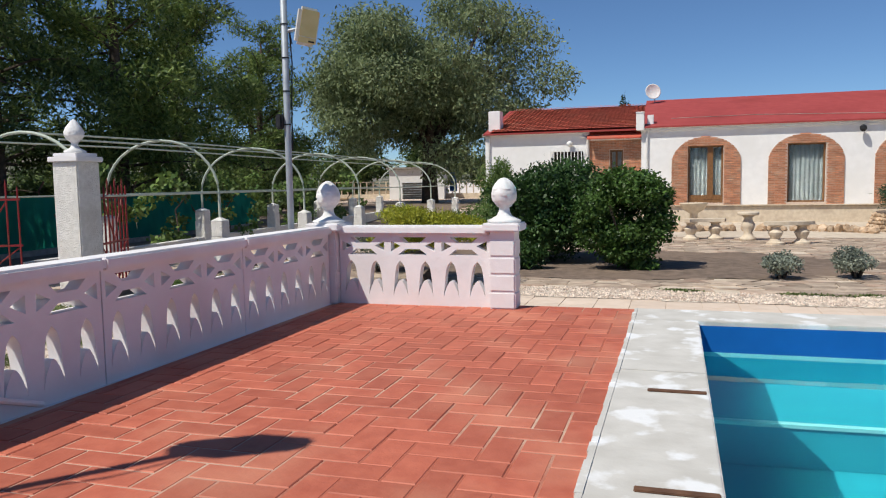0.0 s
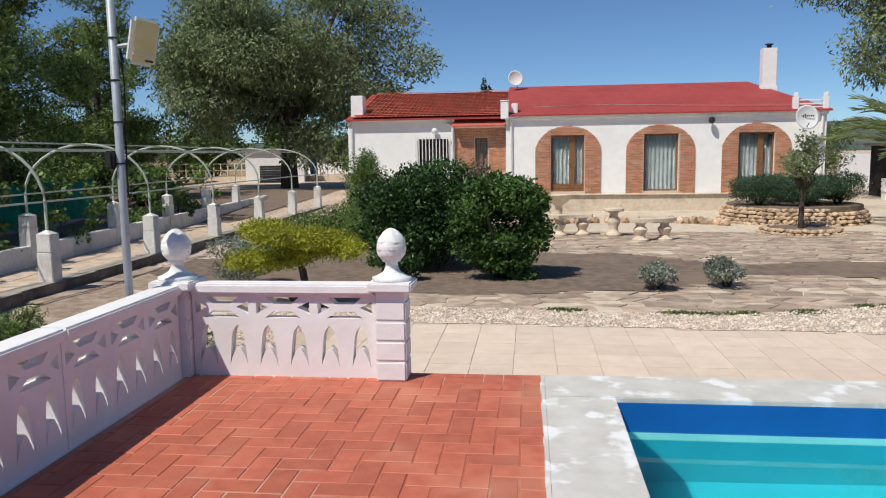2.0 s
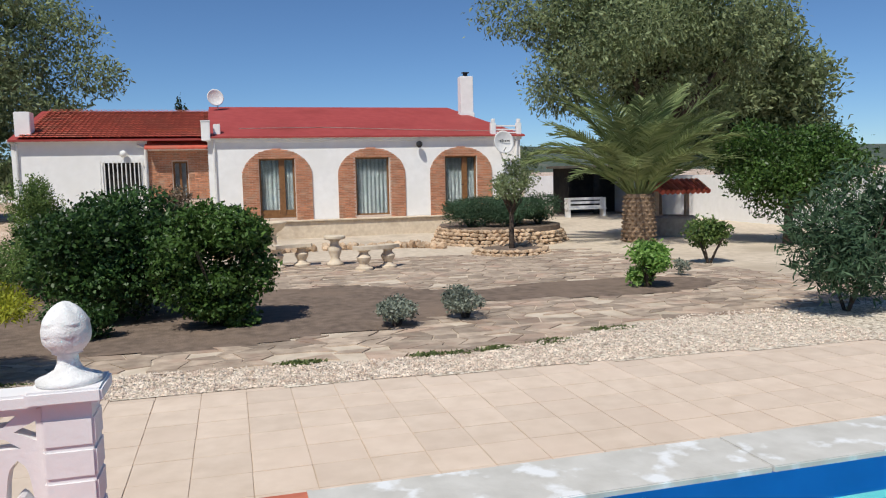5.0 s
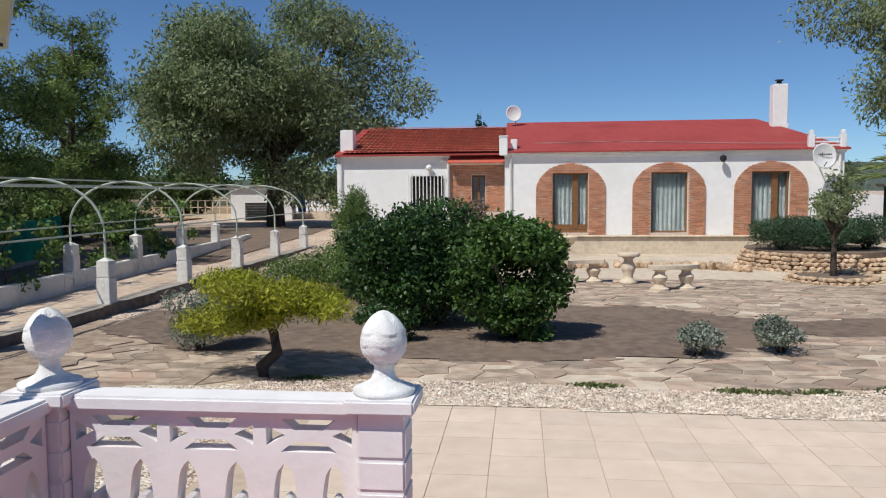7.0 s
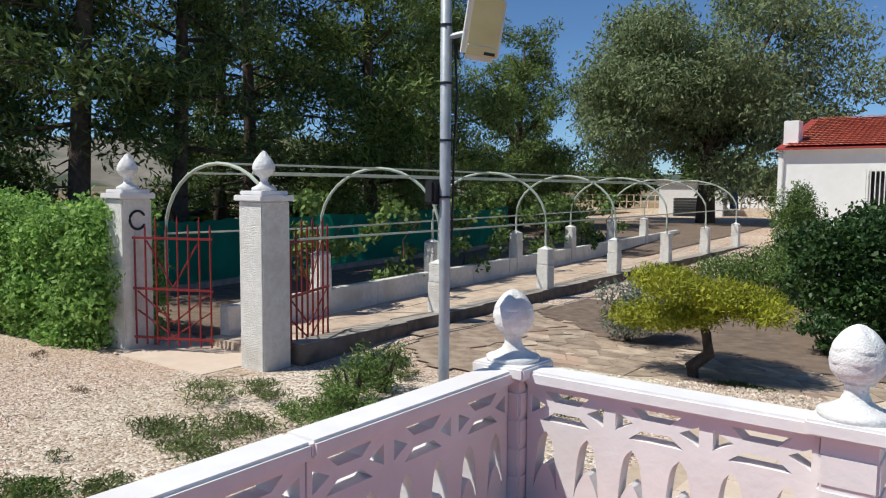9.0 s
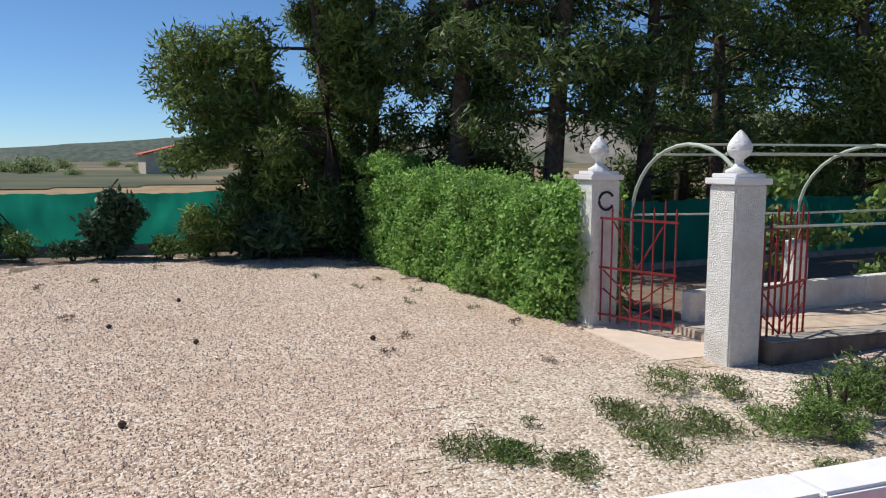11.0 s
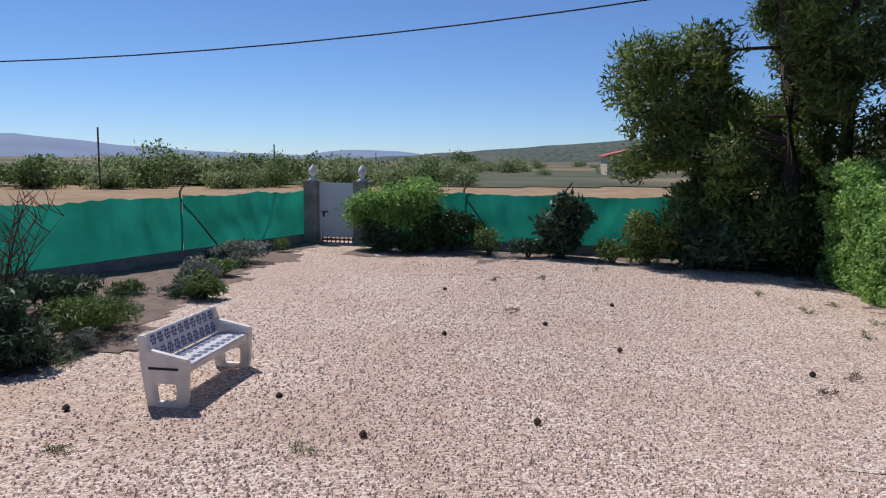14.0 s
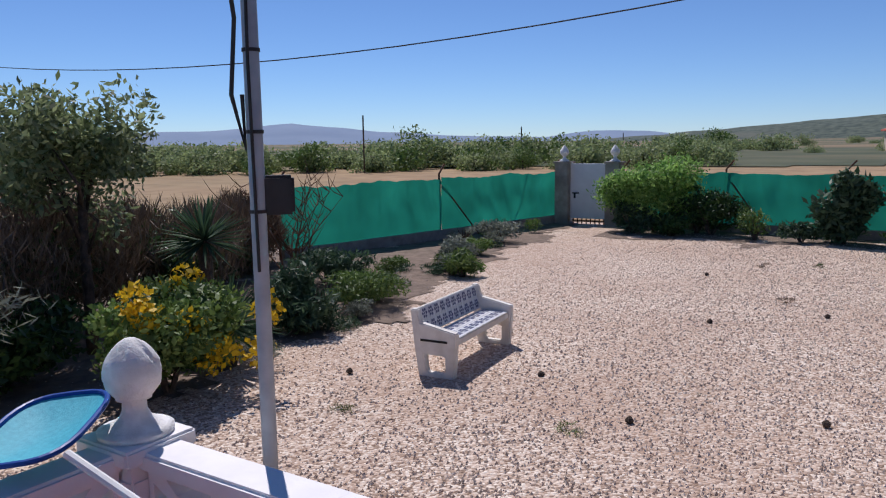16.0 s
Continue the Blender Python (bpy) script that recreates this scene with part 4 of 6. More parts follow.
lamp = thing("wall_lamp", 7.5, HY - 0.02, 2.72, label="small dark wall lamp under the eaves", category="wall lamp")
part("bracket", tube([(0, 0, 0), (0, -0.15, 0.06)], 0.02), BLACK, lamp)
part("shade", lathe([(0.05, -0.14), (0.12, -0.05), (0.11, 0.05), (0.04, 0.1)], 16, at=(0, -0.2, 0)), BLACK, lamp)
lamp = thing("wall_lamp", -2.9, HY + wy - 0.02, 2.5, label="round white wall lamp above the grille", category="wall lamp")
part("globe", lathe([(0.02, -0.12), (0.10, -0.08), (0.13, 0), (0.10, 0.08), (0.02, 0.12)], 16, at=(0, -0.15, 0)), IRON_WHITE, lamp, smooth=True)


# ---- pergola walk ----
walkway = thing("walkway", label="raised walkway with low whitewashed walls", category="walkway", kind="structure")


def wx(y):
    return -6.5 - 0.03 * (y - 6.0)


def fx(y):
    return -8.45 - 0.1 * (y - 5.2)


for y in np.arange(2.95, 27, 2.0):
    part("wall_section", boxes((wx(y) - 0.30, wx(y), y, y + 1.996, -0.85, -0.33), bevel=0.012), WALL_SHADED_STAINED, walkway, "stained retaining wall, colour darkened for its shaded face")
    # Kerb top keeps plain concrete, without the shade painted into the wall face.
    part("kerb_top", boxes((wx(y) - 0.30, wx(y) - 0.01, y, y + 1.996, -0.329, -0.322)), CONCRETE, walkway, "worn kerb of the walk, paler than the shade-darkened face")
    part("floor_section", boxes((fx(y + 2) + 0.1, wx(y) - 0.302, y, y + 1.996, -0.8, -0.47), bevel=0.004), FLAGS, walkway, "stone-paved walk")
for k, y in enumerate(np.arange(3.2, 26, 1.7)):
    o = part("low_wall_section", boxes((-0.09, 0.09, 0, 1.70, -0.7, -0.07), bevel=0.01), STUCCO, walkway, "low whitewashed wall")
    o.matrix_basis = pose(fx(y), y, 0, 0, 0, 5.7)


def garden_post(x, y, z, h, w=0.25):
    t = thing("garden_post", x, y, z, label="small whitewashed post with a pointed top", category="post", group="pergola posts")
    s = w / 2
    bm = boxes((-s, s, -s, s, -0.3, h * 0.62), (-s * 0.94, s * 0.94, -s * 0.94, s * 0.94, h * 0.622, h), bevel=0.012)
    top = [bm.verts.new((a * s * 0.94, b * s * 0.94, h)) for a, b in ((-1, -1), (1, -1), (1, 1), (-1, 1))]
    tip = bm.verts.new((0, 0, h + 0.07))
    for k in range(4):
        bm.faces.new((top[k], top[(k + 1) % 4], tip))
    part("shaft", bm, STUCCO, t)
    return t


NEAR_Y = (5.95, 9.4, 12.7, 16.1, 19.5, 22.9)
FAR_Y = (5.2, 8.5, 12.2, 15.6, 19.0, 22.4)
pergola = thing("pergola", label="pergola of bowed pale-green steel tubes over the walk", category="pergola")
ends = [(wx(y) - 0.15, y, fx(y2), y2) for y, y2 in zip(NEAR_Y, FAR_Y)]
for x, y, x2, y2 in ends:
    garden_post(x, y, -0.33, 0.75)
    garden_post(x2, y2, -0.07, 0.58)
for x, y, x2, y2 in [(-6.75, 2.9, -8.9, 2.75)] + ends:
    pts = [(x, y, 0.3)]
    for k in range(17):
        a = math.pi * k / 16
        pts.append((x + (x2 - x) * (0.5 - 0.5 * math.cos(a)), y + (y2 - y) * (0.5 - 0.5 * math.cos(a)), 0.92 + 0.94 * math.sin(a)))
    pts.append((x2, y2, 0.3))
    part("hoop", tube(pts, 0.024), GREEN_TUBE, pergola)
for off, z in ((0.0, 0.92), (0.5, 1.86), (0.22, 1.74), (1.0, 0.92), (0.78, 1.74)):
    part("long_bar", tube([(a[0] + (a[2] - a[0]) * off, a[1] + (a[3] - a[1]) * off, z) for a in [(-6.7, 2.9, -8.9, 2.75)] + ends], 0.016, 6), GREEN_TUBE, pergola)
for k in range(7):
    y = 5.5 + k * 2.3
    t = thing("vine", fx(y) - 0.35, y, -0.35, label="straggling grapevine climbing the pergola", category="vine", group="vines")
    part("stem", tube([(0, 0, -.3), (0.08, 0.1, 0.4), (-0.05, 0.2, 0.9), (0.2, 0.4, 1.3)], [0.03, 0.025, 0.018, 0.01], 6), BARK, t)
    leaf_mesh("leaves", L_MID, t, [(random.uniform(-.4, .4), random.uniform(-.8, .9), random.uniform(.2, 1.75), .26, .3, .2) for _ in range(9)], 620, 0.11, 0.8, seed=50 + k, shell=0.2)

# ---- garden gate ----


def gate_post(x, y, h, label):
    t = thing("gate_post", x, y, -0.6, label=label, category="gate post", group="gate posts")
    part("shaft", boxes((-0.21, 0.21, -0.21, 0.21, -0.2, h), bevel=0.015), STUCCO, t)
    part("cap", boxes((-0.25, 0.25, -0.25, 0.25, h, h + 0.07), (-0.2, 0.2, -0.2, 0.2, h + 0.07, h + 0.12), bevel=0.01), WHITE, t)
    finial_mesh(t, h + 0.12, 1.25, flame=True)
    return t


gate_post(-6.72, 2.66, 2.0, "white roughcast gate post with a flame finial")
g2 = gate_post(-9.05, 2.3, 2.0, "white roughcast gate post with a horseshoe")
shoe = []
for k in range(15):
    a = math.radians(-60 + 300 * k / 14 + 90)
    shoe.append((0.215, 0.0 + 0.11 * math.cos(a), 1.72 + 0.12 * math.sin(a)))
part("horseshoe", tube(shoe, 0.018, 6), BLACK, g2, "dark iron horseshoe")


def gate_leaf(x, y, rz, label):
    t = thing("iron_gate", x, y, -0.5, rz, label, "gate", "garden gate leaves")
    w = 1.15
    n = 8
    for k in range(n):
        xx = 0.03 + k * (w - 0.06) / (n - 1)
        top = 1.42 + (0.16 if k % 2 else 0.26) * (0 < k < n)
        part("bar", tube([(xx, 0, 0.0), (xx, 0, top - 0.06), (xx, 0, top)], [0.014, 0.014, 0.003], 6), IRON_RED, t)
    for z in (0.08, 0.72, 1.38):
        part("crossbar", boxes((0, w, -0.014, 0.014, z, z + 0.03)), IRON_RED, t)
    for a, b in (((0.05, 0.7), (0.575, 0.3)), ((1.1, 0.7), (0.575, 0.3)), ((0.05, 0.45), (0.575, 0.12)), ((1.1, 0.45), (0.575, 0.12)), ((0.2, 1.36), (0.575, 0.76)), ((0.95, 1.36), (0.575, 0.76))):
        part("brace", tube([(a[0], 0.012, a[1]), (b[0], 0.012, b[1])], 0.011, 6), IRON_RED, t)
    return t


gate_leaf(-8.8, 2.2, 24, "dark red wrought-iron gate leaf, part open")
gate_leaf(-6.6, 2.93, 112, "dark red wrought-iron gate leaf, swung open")
tagged(part("gate_threshold", boxes((-8.83, -6.94, 1.9, 3.1, -0.72, -0.57), bevel=0.01), SLAB), "worn reddish threshold slab", "threshold", kind="structure")

# ---- poles with floodlights ----


def floodlight(parent, z, aim, s=0.58, turn=36):
    f = part("floodlight", boxes((-0.155 * s, 0.155 * s, -0.07 * s, 0.07 * s, -0.26 * s, 0.26 * s), bevel=0.026), LAMP_GREY, parent, "rectangular floodlight, yellowed glass")
    f.matrix_basis = pose(0.19 * math.cos(radians(aim)), 0.19 * math.sin(radians(aim)), z, 10, 7, aim + turn)
    part("glass", boxes((-0.125 * s, 0.125 * s, -0.079 * s, -0.0705 * s, -0.14 * s, 0.225 * s), bevel=0.002), LAMP_CREAM, f)
    part("label_plate", boxes((-0.125 * s, 0.125 * s, -0.079 * s, -0.0705 * s, -0.225 * s, -0.15 * s)), LAMP_CREAM, f)
    part("label_bar", boxes((0.02 * s, 0.11 * s, -0.081 * s, -0.0792 * s, -0.21 * s, -0.185 * s)), BLACK, f)
    return f


def pole(x, y, h, lamp_z, label, aim, size=0.58, turn=36):
    t = thing("lamp_pole", x, y, -0.58, label=label, category="lamp pole")
    part("mast", tube([(0, 0, -0.2), (0, 0, h * 0.5), (0, 0, h)], 0.027, 16), GALV, t, smooth=True)
    part("cable", tube([(0.028, 0.02, 1.9), (0.034, 0.022, 2.3), (0.045, 0.03, 2.6), (0.032, 0.022, 2.9), (0.05, 0.03, lamp_z - 0.1)], 0.006, 6), BLACK, t)
    for z in np.arange(2.1, h, 0.27):
        part("band", lathe([(0.0305, z), (0.0305, z + 0.012)], 16), BLACK, t)
    part("bracket", tube([(0, 0, lamp_z), (0.15 * math.cos(radians(aim)), 0.15 * math.sin(radians(aim)), lamp_z + 0.02)], 0.014), GALV, t)
    floodlight(t, lamp_z + 0.03, aim, size, turn)
    return t


p1 = pole(-1.85, -0.24, 3.7, 2.86, "thin galvanised lamp pole with a floodlight beside the terrace", 12)
o = part("small_lamp", boxes((-0.05, 0.01, -0.035, 0.035, -0.06, 0.06), bevel=0.012), BLACK, p1, "small black lamp")
o.matrix_basis = pose(-0.03, -0.03, 2.13)
p2 = pole(-1.86, -5.0, 3.9, 3.5, "thin galvanised lamp pole with cables and a black box", 40, 0.95, -34)
o = part("black_box", boxes((-0.03, 0.03, -0.065, 0.065, -0.068, 0.068), bevel=0.01), BLACK, p2, "black plastic junction box")
o.matrix_basis = pose(-0.055, 0.03, 2.16, 0, 0, 44)
part("hanging_cable", tube([(0.03, -0.03, 3.6), (0.06, -0.06, 3.1), (0.03, -0.04, 2.75), (0.045, -0.055, 2.5), (0.02, -0.025, 2.32), (0.03, -0.02, 2.5)], 0.008, 6), BLACK, p2)

wire = thing("overhead_wire", label="dark twisted overhead cable sagging across the yard", category="cable")
pts = []
for k in range(25):
    yy = 14 - 64 * k / 24
    pts.append((-20.6, yy, 5.1 + 0.0532 * (yy + 12.8) + 0.00256 * (yy + 12.8) ** 2))
part("cable", tube(pts, 0.022, 6), BLACK, wire)

# ---- garden bench with tiles ----
bench = thing("garden_bench", -6.86, -7.18, -0.585, 5.7, "white concrete bench faced with blue-patterned tiles", "bench")
for x in (-0.72, 0.72):
    prof = [(-0.19, 0), (0.20, 0), (0.215, 0.12), (0.235, 0.475), (-0.16, 0.555), (-0.20, 0.69), (-0.275, 0.69), (-0.235, 0.3)]
    hole = [(-0.10, 0.075), (-0.08, 0.055), (0.09, 0.055), (0.11, 0.075), (0.11, 0.235), (-0.12, 0.235)]
    b = slab_with_holes(prof, [hole], 0.085)
    bmesh.ops.bevel(b, geom=[e for e in b.edges if len(e.link_faces) == 2 and e.calc_face_angle() > 0.9], offset=0.012, segments=2, affect='EDGES')
    bmesh.ops.rotate(b, verts=b.verts[:], matrix=Euler((0, 0, radians(90))).to_matrix())
    o = part("side", b, BENCH_WHITE, bench)
    o.matrix_basis = pose(x, 0, 0)
    out = 0.044 if x > 0 else -0.044
    # No cut here: the slot's shade is a thin dark strip on the side.
    part("slot_shade", boxes((x + out - 0.004, x + out + 0.004, -0.16, 0.14, 0.372, 0.395)), DARK, bench, "dark strip standing in for the shaded slot at the seat's end")
part("seat", boxes((-0.675, 0.675, -0.15, 0.20, 0.325, 0.40), bevel=0.01), BENCH_WHITE, bench)
bk = part("backrest", boxes((-0.675, 0.675, -0.025, 0.025, -0.14, 0.14), bevel=0.008), BENCH_WHITE, bench)
bk.matrix_basis = pose(0, -0.215, 0.545, 14, 0, 0)


def tile_face(parent, w, h, nx, nz, lay):
    for i in range(nx):
        for j in range(nz):
            cx, cz = -w / 2 + (i + .5) * w / nx, -h / 2 + (j + .5) * h / nz
            o = part("tile", lay(cx, cz, w / nx - 0.006, h / nz - 0.006), BENCH_TILE, parent)
            bm = bmesh.new()
            for k in range(6):
                a = k * math.pi / 3
                c, s = math.cos(a), math.sin(a)
                r = min(w / nx, h / nz) * 0.36
                r2 = bmesh.ops.create_circle(bm, cap_ends=True, segments=6, radius=r * 0.36, matrix=Matrix.Translation((c * r * 0.8, s * r * 0.8, 0)))
            bmesh.ops.create_circle(bm, cap_ends=True, segments=8, radius=r * 0.28)
            motif(bm, cx, cz, o)


def motif_on(y, up):
    def put(bm, cx, cz, o):
        if up:
            bmesh.ops.transform(bm, matrix=Matrix.Translation((cx, cz + 0.025, y)), verts=bm.verts[:])
        else:
            bmesh.ops.transform(bm, matrix=Matrix.Translation((cx, y, cz)) @ pose(0, 0, 0, -90, 0, 0), verts=bm.verts[:])
        part("motif", bm, BENCH_BLUE, o)
    return put


motif = motif_on(0.0345, False)
tile_face(bk, 1.33, 0.27, 10, 2, lambda cx, cz, a, b: boxes((cx - a / 2, cx + a / 2, 0.025, 0.031, cz - b / 2, cz + b / 2)))
motif = motif_on(0.4095, True)
seat_top = part("seat_tiles", boxes((-0.67, 0.67, -0.145, 0.195, 0.398, 0.402)), BENCH_WHITE, bench)
tile_face(seat_top, 1.33, 0.33, 10, 2, lambda cx, cz, a, b: boxes((cx - a / 2, cx + a / 2, 0.025 + cz - b / 2, 0.025 + cz + b / 2, 0.4, 0.406)))

# ---- yard fences ----


def fence(name, pts, label):
    t = thing(name, label=label, category="fence", kind="")
    for k, ((x0, y0), (x1, y1)) in enumerate(zip(pts, pts[1:])):
        d = Vector((x1 - x0, y1 - y0, 0))
        L = d.length
        d.normalize()
        nrm = Vector((-d.y, d.x, 0))
        n = max(2, int(L / 0.055))
        bm = bmesh.new()
        rows = []
        for i in range(n + 1):
            s = L * i / n
            col = []
            for j in range(15):
                u = j / 14
                fold = s + 0.5 * (u - 0.5) * noise.noise((s * 0.35, k, 4))
                w = 0.09 * noise.noise((s * 0.8 + k * 9, u * 1.6, k)) + 0.055 * noise.noise((fold * 2.6 + k * 9, u * 1.8, 7 + k)) + 0.022 * noise.noise((fold * 7.5, u * 3.0, 3 + k)) * (0.4 + u)
                sag = -0.10 * abs(math.sin(s * math.pi / 2.6)) * (0.6 + 0.6 * noise.noise((s * .7, k, 2)))
                z = -0.36 + u * (1.28 + sag + 0.03 * noise.noise((s * 4.0, k, 6)))
                p = Vector((x0, y0, 0)) + d * s + nrm * w * (1 - abs(2 * u - 1) * 0.4)
                col.append(bm.verts.new((p.x, p.y, z)))
            rows.append(col)
        for a, b in zip(rows, rows[1:]):
            for j in range(14):
                bm.faces.new((a[j], b[j], b[j + 1], a[j + 1]))
        part("netting", bm, NET_GREEN, t, "green woven shade netting", smooth=True)
        bm = bmesh.new()
        box(bm, 0, L, -0.09, 0.09, -0.2, 0.24, Matrix.Translation((x0, y0, -0.6)) @ Matrix.Rotation(math.atan2(d.y, d.x), 4, 'Z'))
        part("low_wall", bm, CONCRETE, t, "low stained concrete wall")
        m = int(L / 2.6)
        for i in range(m + 1):
            p = Vector((x0, y0, 0)) + d * (L * i / max(m, 1)) + nrm * 0.07
            part("post", tube([(p.x, p.y, -0.6), (p.x, p.y, 1.0), (p.x - nrm.x * .0 + d.x * 0.18, p.y + d.y * 0.18, 1.22)], 0.025, 6), RUST, t)
            if i % 2:
                q = p + d * 1.1
                part("brace", tube([(p.x, p.y, 0.85), (q.x - nrm.x * .3, q.y - nrm.y * .3, -0.55)], 0.02, 6), RUST, t)
    return t


fence("net_fence", [(-11.0, -14.05), (-15.5, -13.1), (-20.1, -12.1)], "wire fence hung with rippled green shade netting")
fence("net_fence", [(-19.9, -10.1), (-19.6, -2), (-19.4, 4.5)], "wire fence hung with green shade netting beyond the yard")
fence("net_fence", [(-12.6, 4.6), (-13.4, 12), (-14.3, 20)], "shaded green netting behind the pergola")
for y in (-11.84, -10.35):
    t = thing("gate_post", -20.0, y, -0.6, label="grey stone gate post with a white urn finial", category="gate post", group="yard gate posts")
    part("shaft", boxes((-0.22, 0.22, -0.205, 0.205, -0.2, 1.72), bevel=0.02), CONCRETE, t)
    part("cap", boxes((-0.25, 0.25, -0.235, 0.235, 1.722, 1.78), bevel=0.01), CONCRETE, t)
    finial_mesh(t, 1.78, 1.2, flame=True)
t = thing("yard_gate", -20.0, -11.1, -0.5, label="plain white sheet-metal gate, closed", category="gate")
part("leaf", boxes((-0.03, 0.03, -0.5, 0.5, 0.08, 1.62), bevel=0.006), GATE_WHITE, t)
for s in (-0.52, 0.52):
    part("jamb", boxes((-0.04, 0.035, s - 0.019, s + 0.019, 0.0, 1.65)), GATE_WHITE, t)
part("latch", boxes((0.03, 0.09, -0.46, -0.28, 0.78, 0.81), (0.03, 0.07, -0.42, -0.38, 0.65, 0.78)), BLACK, t, "dark latch")
for k in range(8):
    part("foot_bar", boxes((-0.012, 0.012, -0.47 + k * 0.13, -0.44 + k * 0.13, -0.1, 0.078)), RUST, t)


# ---- plants ----
def shrub(name, x, y, rx, ry, h, material, count, size, label, category="shrub", n=14, lump=0.42, seed=1, aspect=0.45, group="", along=None, base=0.05, shell=0.5, z=None):
    t = thing(name, x, y, on(x, y) if z is None else z, label=label, category=category, group=group)
    if h > 0.4:
        tagged(part("stems", stem_bm(rx, ry, h, seed), BARK, t), kind="stuff")
    leaf_mesh("foliage", material, t, lumps(n, (rx, ry, h / 2), seed, lump, base), count, size, aspect, seed, shell, along=along)
    return t


def stem_bm(rx, ry, h, seed):
    g = random.Random(seed)
    bm = bmesh.new()
    for k in range(6):
        a = g.uniform(0, 6.28)
        tube([(0, 0, -0.05), (rx * .25 * math.cos(a), ry * .25 * math.sin(a), h * .35), (rx * .55 * math.cos(a), ry * .55 * math.sin(a), h * .75)], [0.03, 0.02, 0.006], 5, bm)
    return bm


def tree(name, x, y, trunk_h, trunk_r, crown, material, count, size, label, lean=(0, 0), n=26, lump=0.34, seed=1, z=None, aspect=0.3, droop=0.0, limbs=9, category="tree", group="", shell=0.35, off=(0, 0)):
    """Trunk with limbs that reach into the clumps of the crown; crown: rx, ry, rz and the height of its foot."""
    t = thing(name, x, y, on(x, y) if z is None else z, label=label, category=category, group=group)
    g = random.Random(seed)
    rx, ry, rz, foot = crown
    cl = [(a + off[0] + lean[0], b + off[1] + lean[1], c + foot, d, e, f) for a, b, c, d, e, f in lumps(n, (rx, ry, rz), seed, lump, 0.0, 0.25)]
    top = Vector((lean[0], lean[1], trunk_h))
    bm = tube([(0, 0, -0.3), (lean[0] * .2, lean[1] * .2, trunk_h * .35), (lean[0] * .6, lean[1] * .6, trunk_h * .7), top], [trunk_r * 1.25, trunk_r, trunk_r * .85, trunk_r * .65], 10)
    for k in range(limbs):
        c = cl[g.randrange(len(cl))]
        s = Vector((0, 0, 0)).lerp(top, g.uniform(0.55, 1.0))
        e = Vector(c[:3])
        m = s.lerp(e, 0.5) + Vector((g.uniform(-.3, .3), g.uniform(-.3, .3), g.uniform(-.1, .4)))
        tube([s, m, e], [trunk_r * .5, trunk_r * .32, trunk_r * .1], 6, bm)
    part("trunk", bm, BARK, t, smooth=True)
    leaf_mesh("crown", material, t, cl, count, size, aspect, seed, shell, droop)
    return t


# dark round bushes of the main bed
shrub("laurel_bush", -1.15, 9.2, 1.5, 1.3, 2.05, L_BUSH, 34000, 0.075, "large rounded dark green bush in the bed", seed=11, n=40, aspect=0.6, lump=0.34)
shrub("laurel_bush", 0.42, 7.85, 1.02, 0.95, 1.55, L_LAUREL, 17000, 0.075, "dark green bush with upright shoots", seed=12, n=24, aspect=0.55, lump=0.34, base=0.22)
leaf_mesh("lower_foliage", L_LAUREL, bpy.data.objects["laurel_bush.001"], [(0.25 * math.cos(k * 1.9), -0.1 + 0.25 * math.sin(k * 1.9), 0.12 + 0.09 * k, .3, .3, .16) for k in range(7)], 4200, 0.075, 0.55, 212, 0.4)
t = thing("golden_juniper", -2.5, 5.45, on(-2.5, 5.45), label="flat-topped golden juniper on a crooked trunk", category="shrub")
part("trunk", tube([(0.05, -0.2, -0.1), (0.0, -0.18, 0.15), (0.16, -0.1, 0.3), (0.1, -0.02, 0.5), (-0.02, 0.05, 0.75)], [0.09, 0.08, 0.07, 0.055, 0.03], 9), BARK, t)
leaf_mesh("foliage", L_YELLOW, t, [(a * 0.8, b * 0.65, 0.9 + 0.2 * c, 0.36, 0.34, 0.17) for a, b, c in [(math.cos(k * 2.4) * (k / 15) ** .5, math.sin(k * 2.4) * (k / 15) ** .5, math.sin(k * 5.1)) for k in range(16)]], 26000, 0.065, 0.25, 21, 0.2, flat=1.2)
shrub("lavender_bush", -3.9, 6.75, 0.66, 0.6, 0.92, L_GREY, 7000, 0.07, "grey-green rounded lavender bush", seed=13, aspect=0.3)
shrub("low_shrub", -1.5, 7.5, 0.55, 0.4, 0.5, L_BUSH, 2500, 0.07, "low dark shrub in the bed", seed=14)
shrub("rosemary_bush", -3.4, 12.2, 1.5, 1.5, 1.1, L_MID, 12000, 0.09, "spreading low green rosemary", seed=15, aspect=0.25, n=20)
shrub("rosemary_bush", -4.6, 10.2, 1.0, 0.9, 0.7, L_GREY, 6000, 0.08, "spreading low grey rosemary", seed=16, aspect=0.25, n=18)
shrub("rosemary_bush", -2.9, 14.6, 1.5, 1.3, 1.4, L_MID, 9000, 0.09, "loose light green low shrub", seed=17, aspect=0.25, n=18)
shrub("cypress_bush", -3.9, 17.0, 0.85, 0.85, 2.35, L_MID, 15000, 0.08, "dome-shaped green conifer bush", seed=18, aspect=0.3, n=34, lump=0.34)
for k, (x, y, r, h) in enumerate(((2.8, 6.85, 0.33, 0.42), (3.9, 7.1, 0.38, 0.5))):
    shrub("grey_shrub", x, y, r, r, h, L_GREY, 2600, 0.05, "small grey-green cushion shrub on soil", seed=30 + k, group="cushion shrubs", aspect=0.5)
shrub("pepper_shrub", 7.85, 8.6, 0.5, 0.45, 0.85, L_HEDGE, 2600, 0.10, "bright green leafy shrub in the small bed", seed=33)
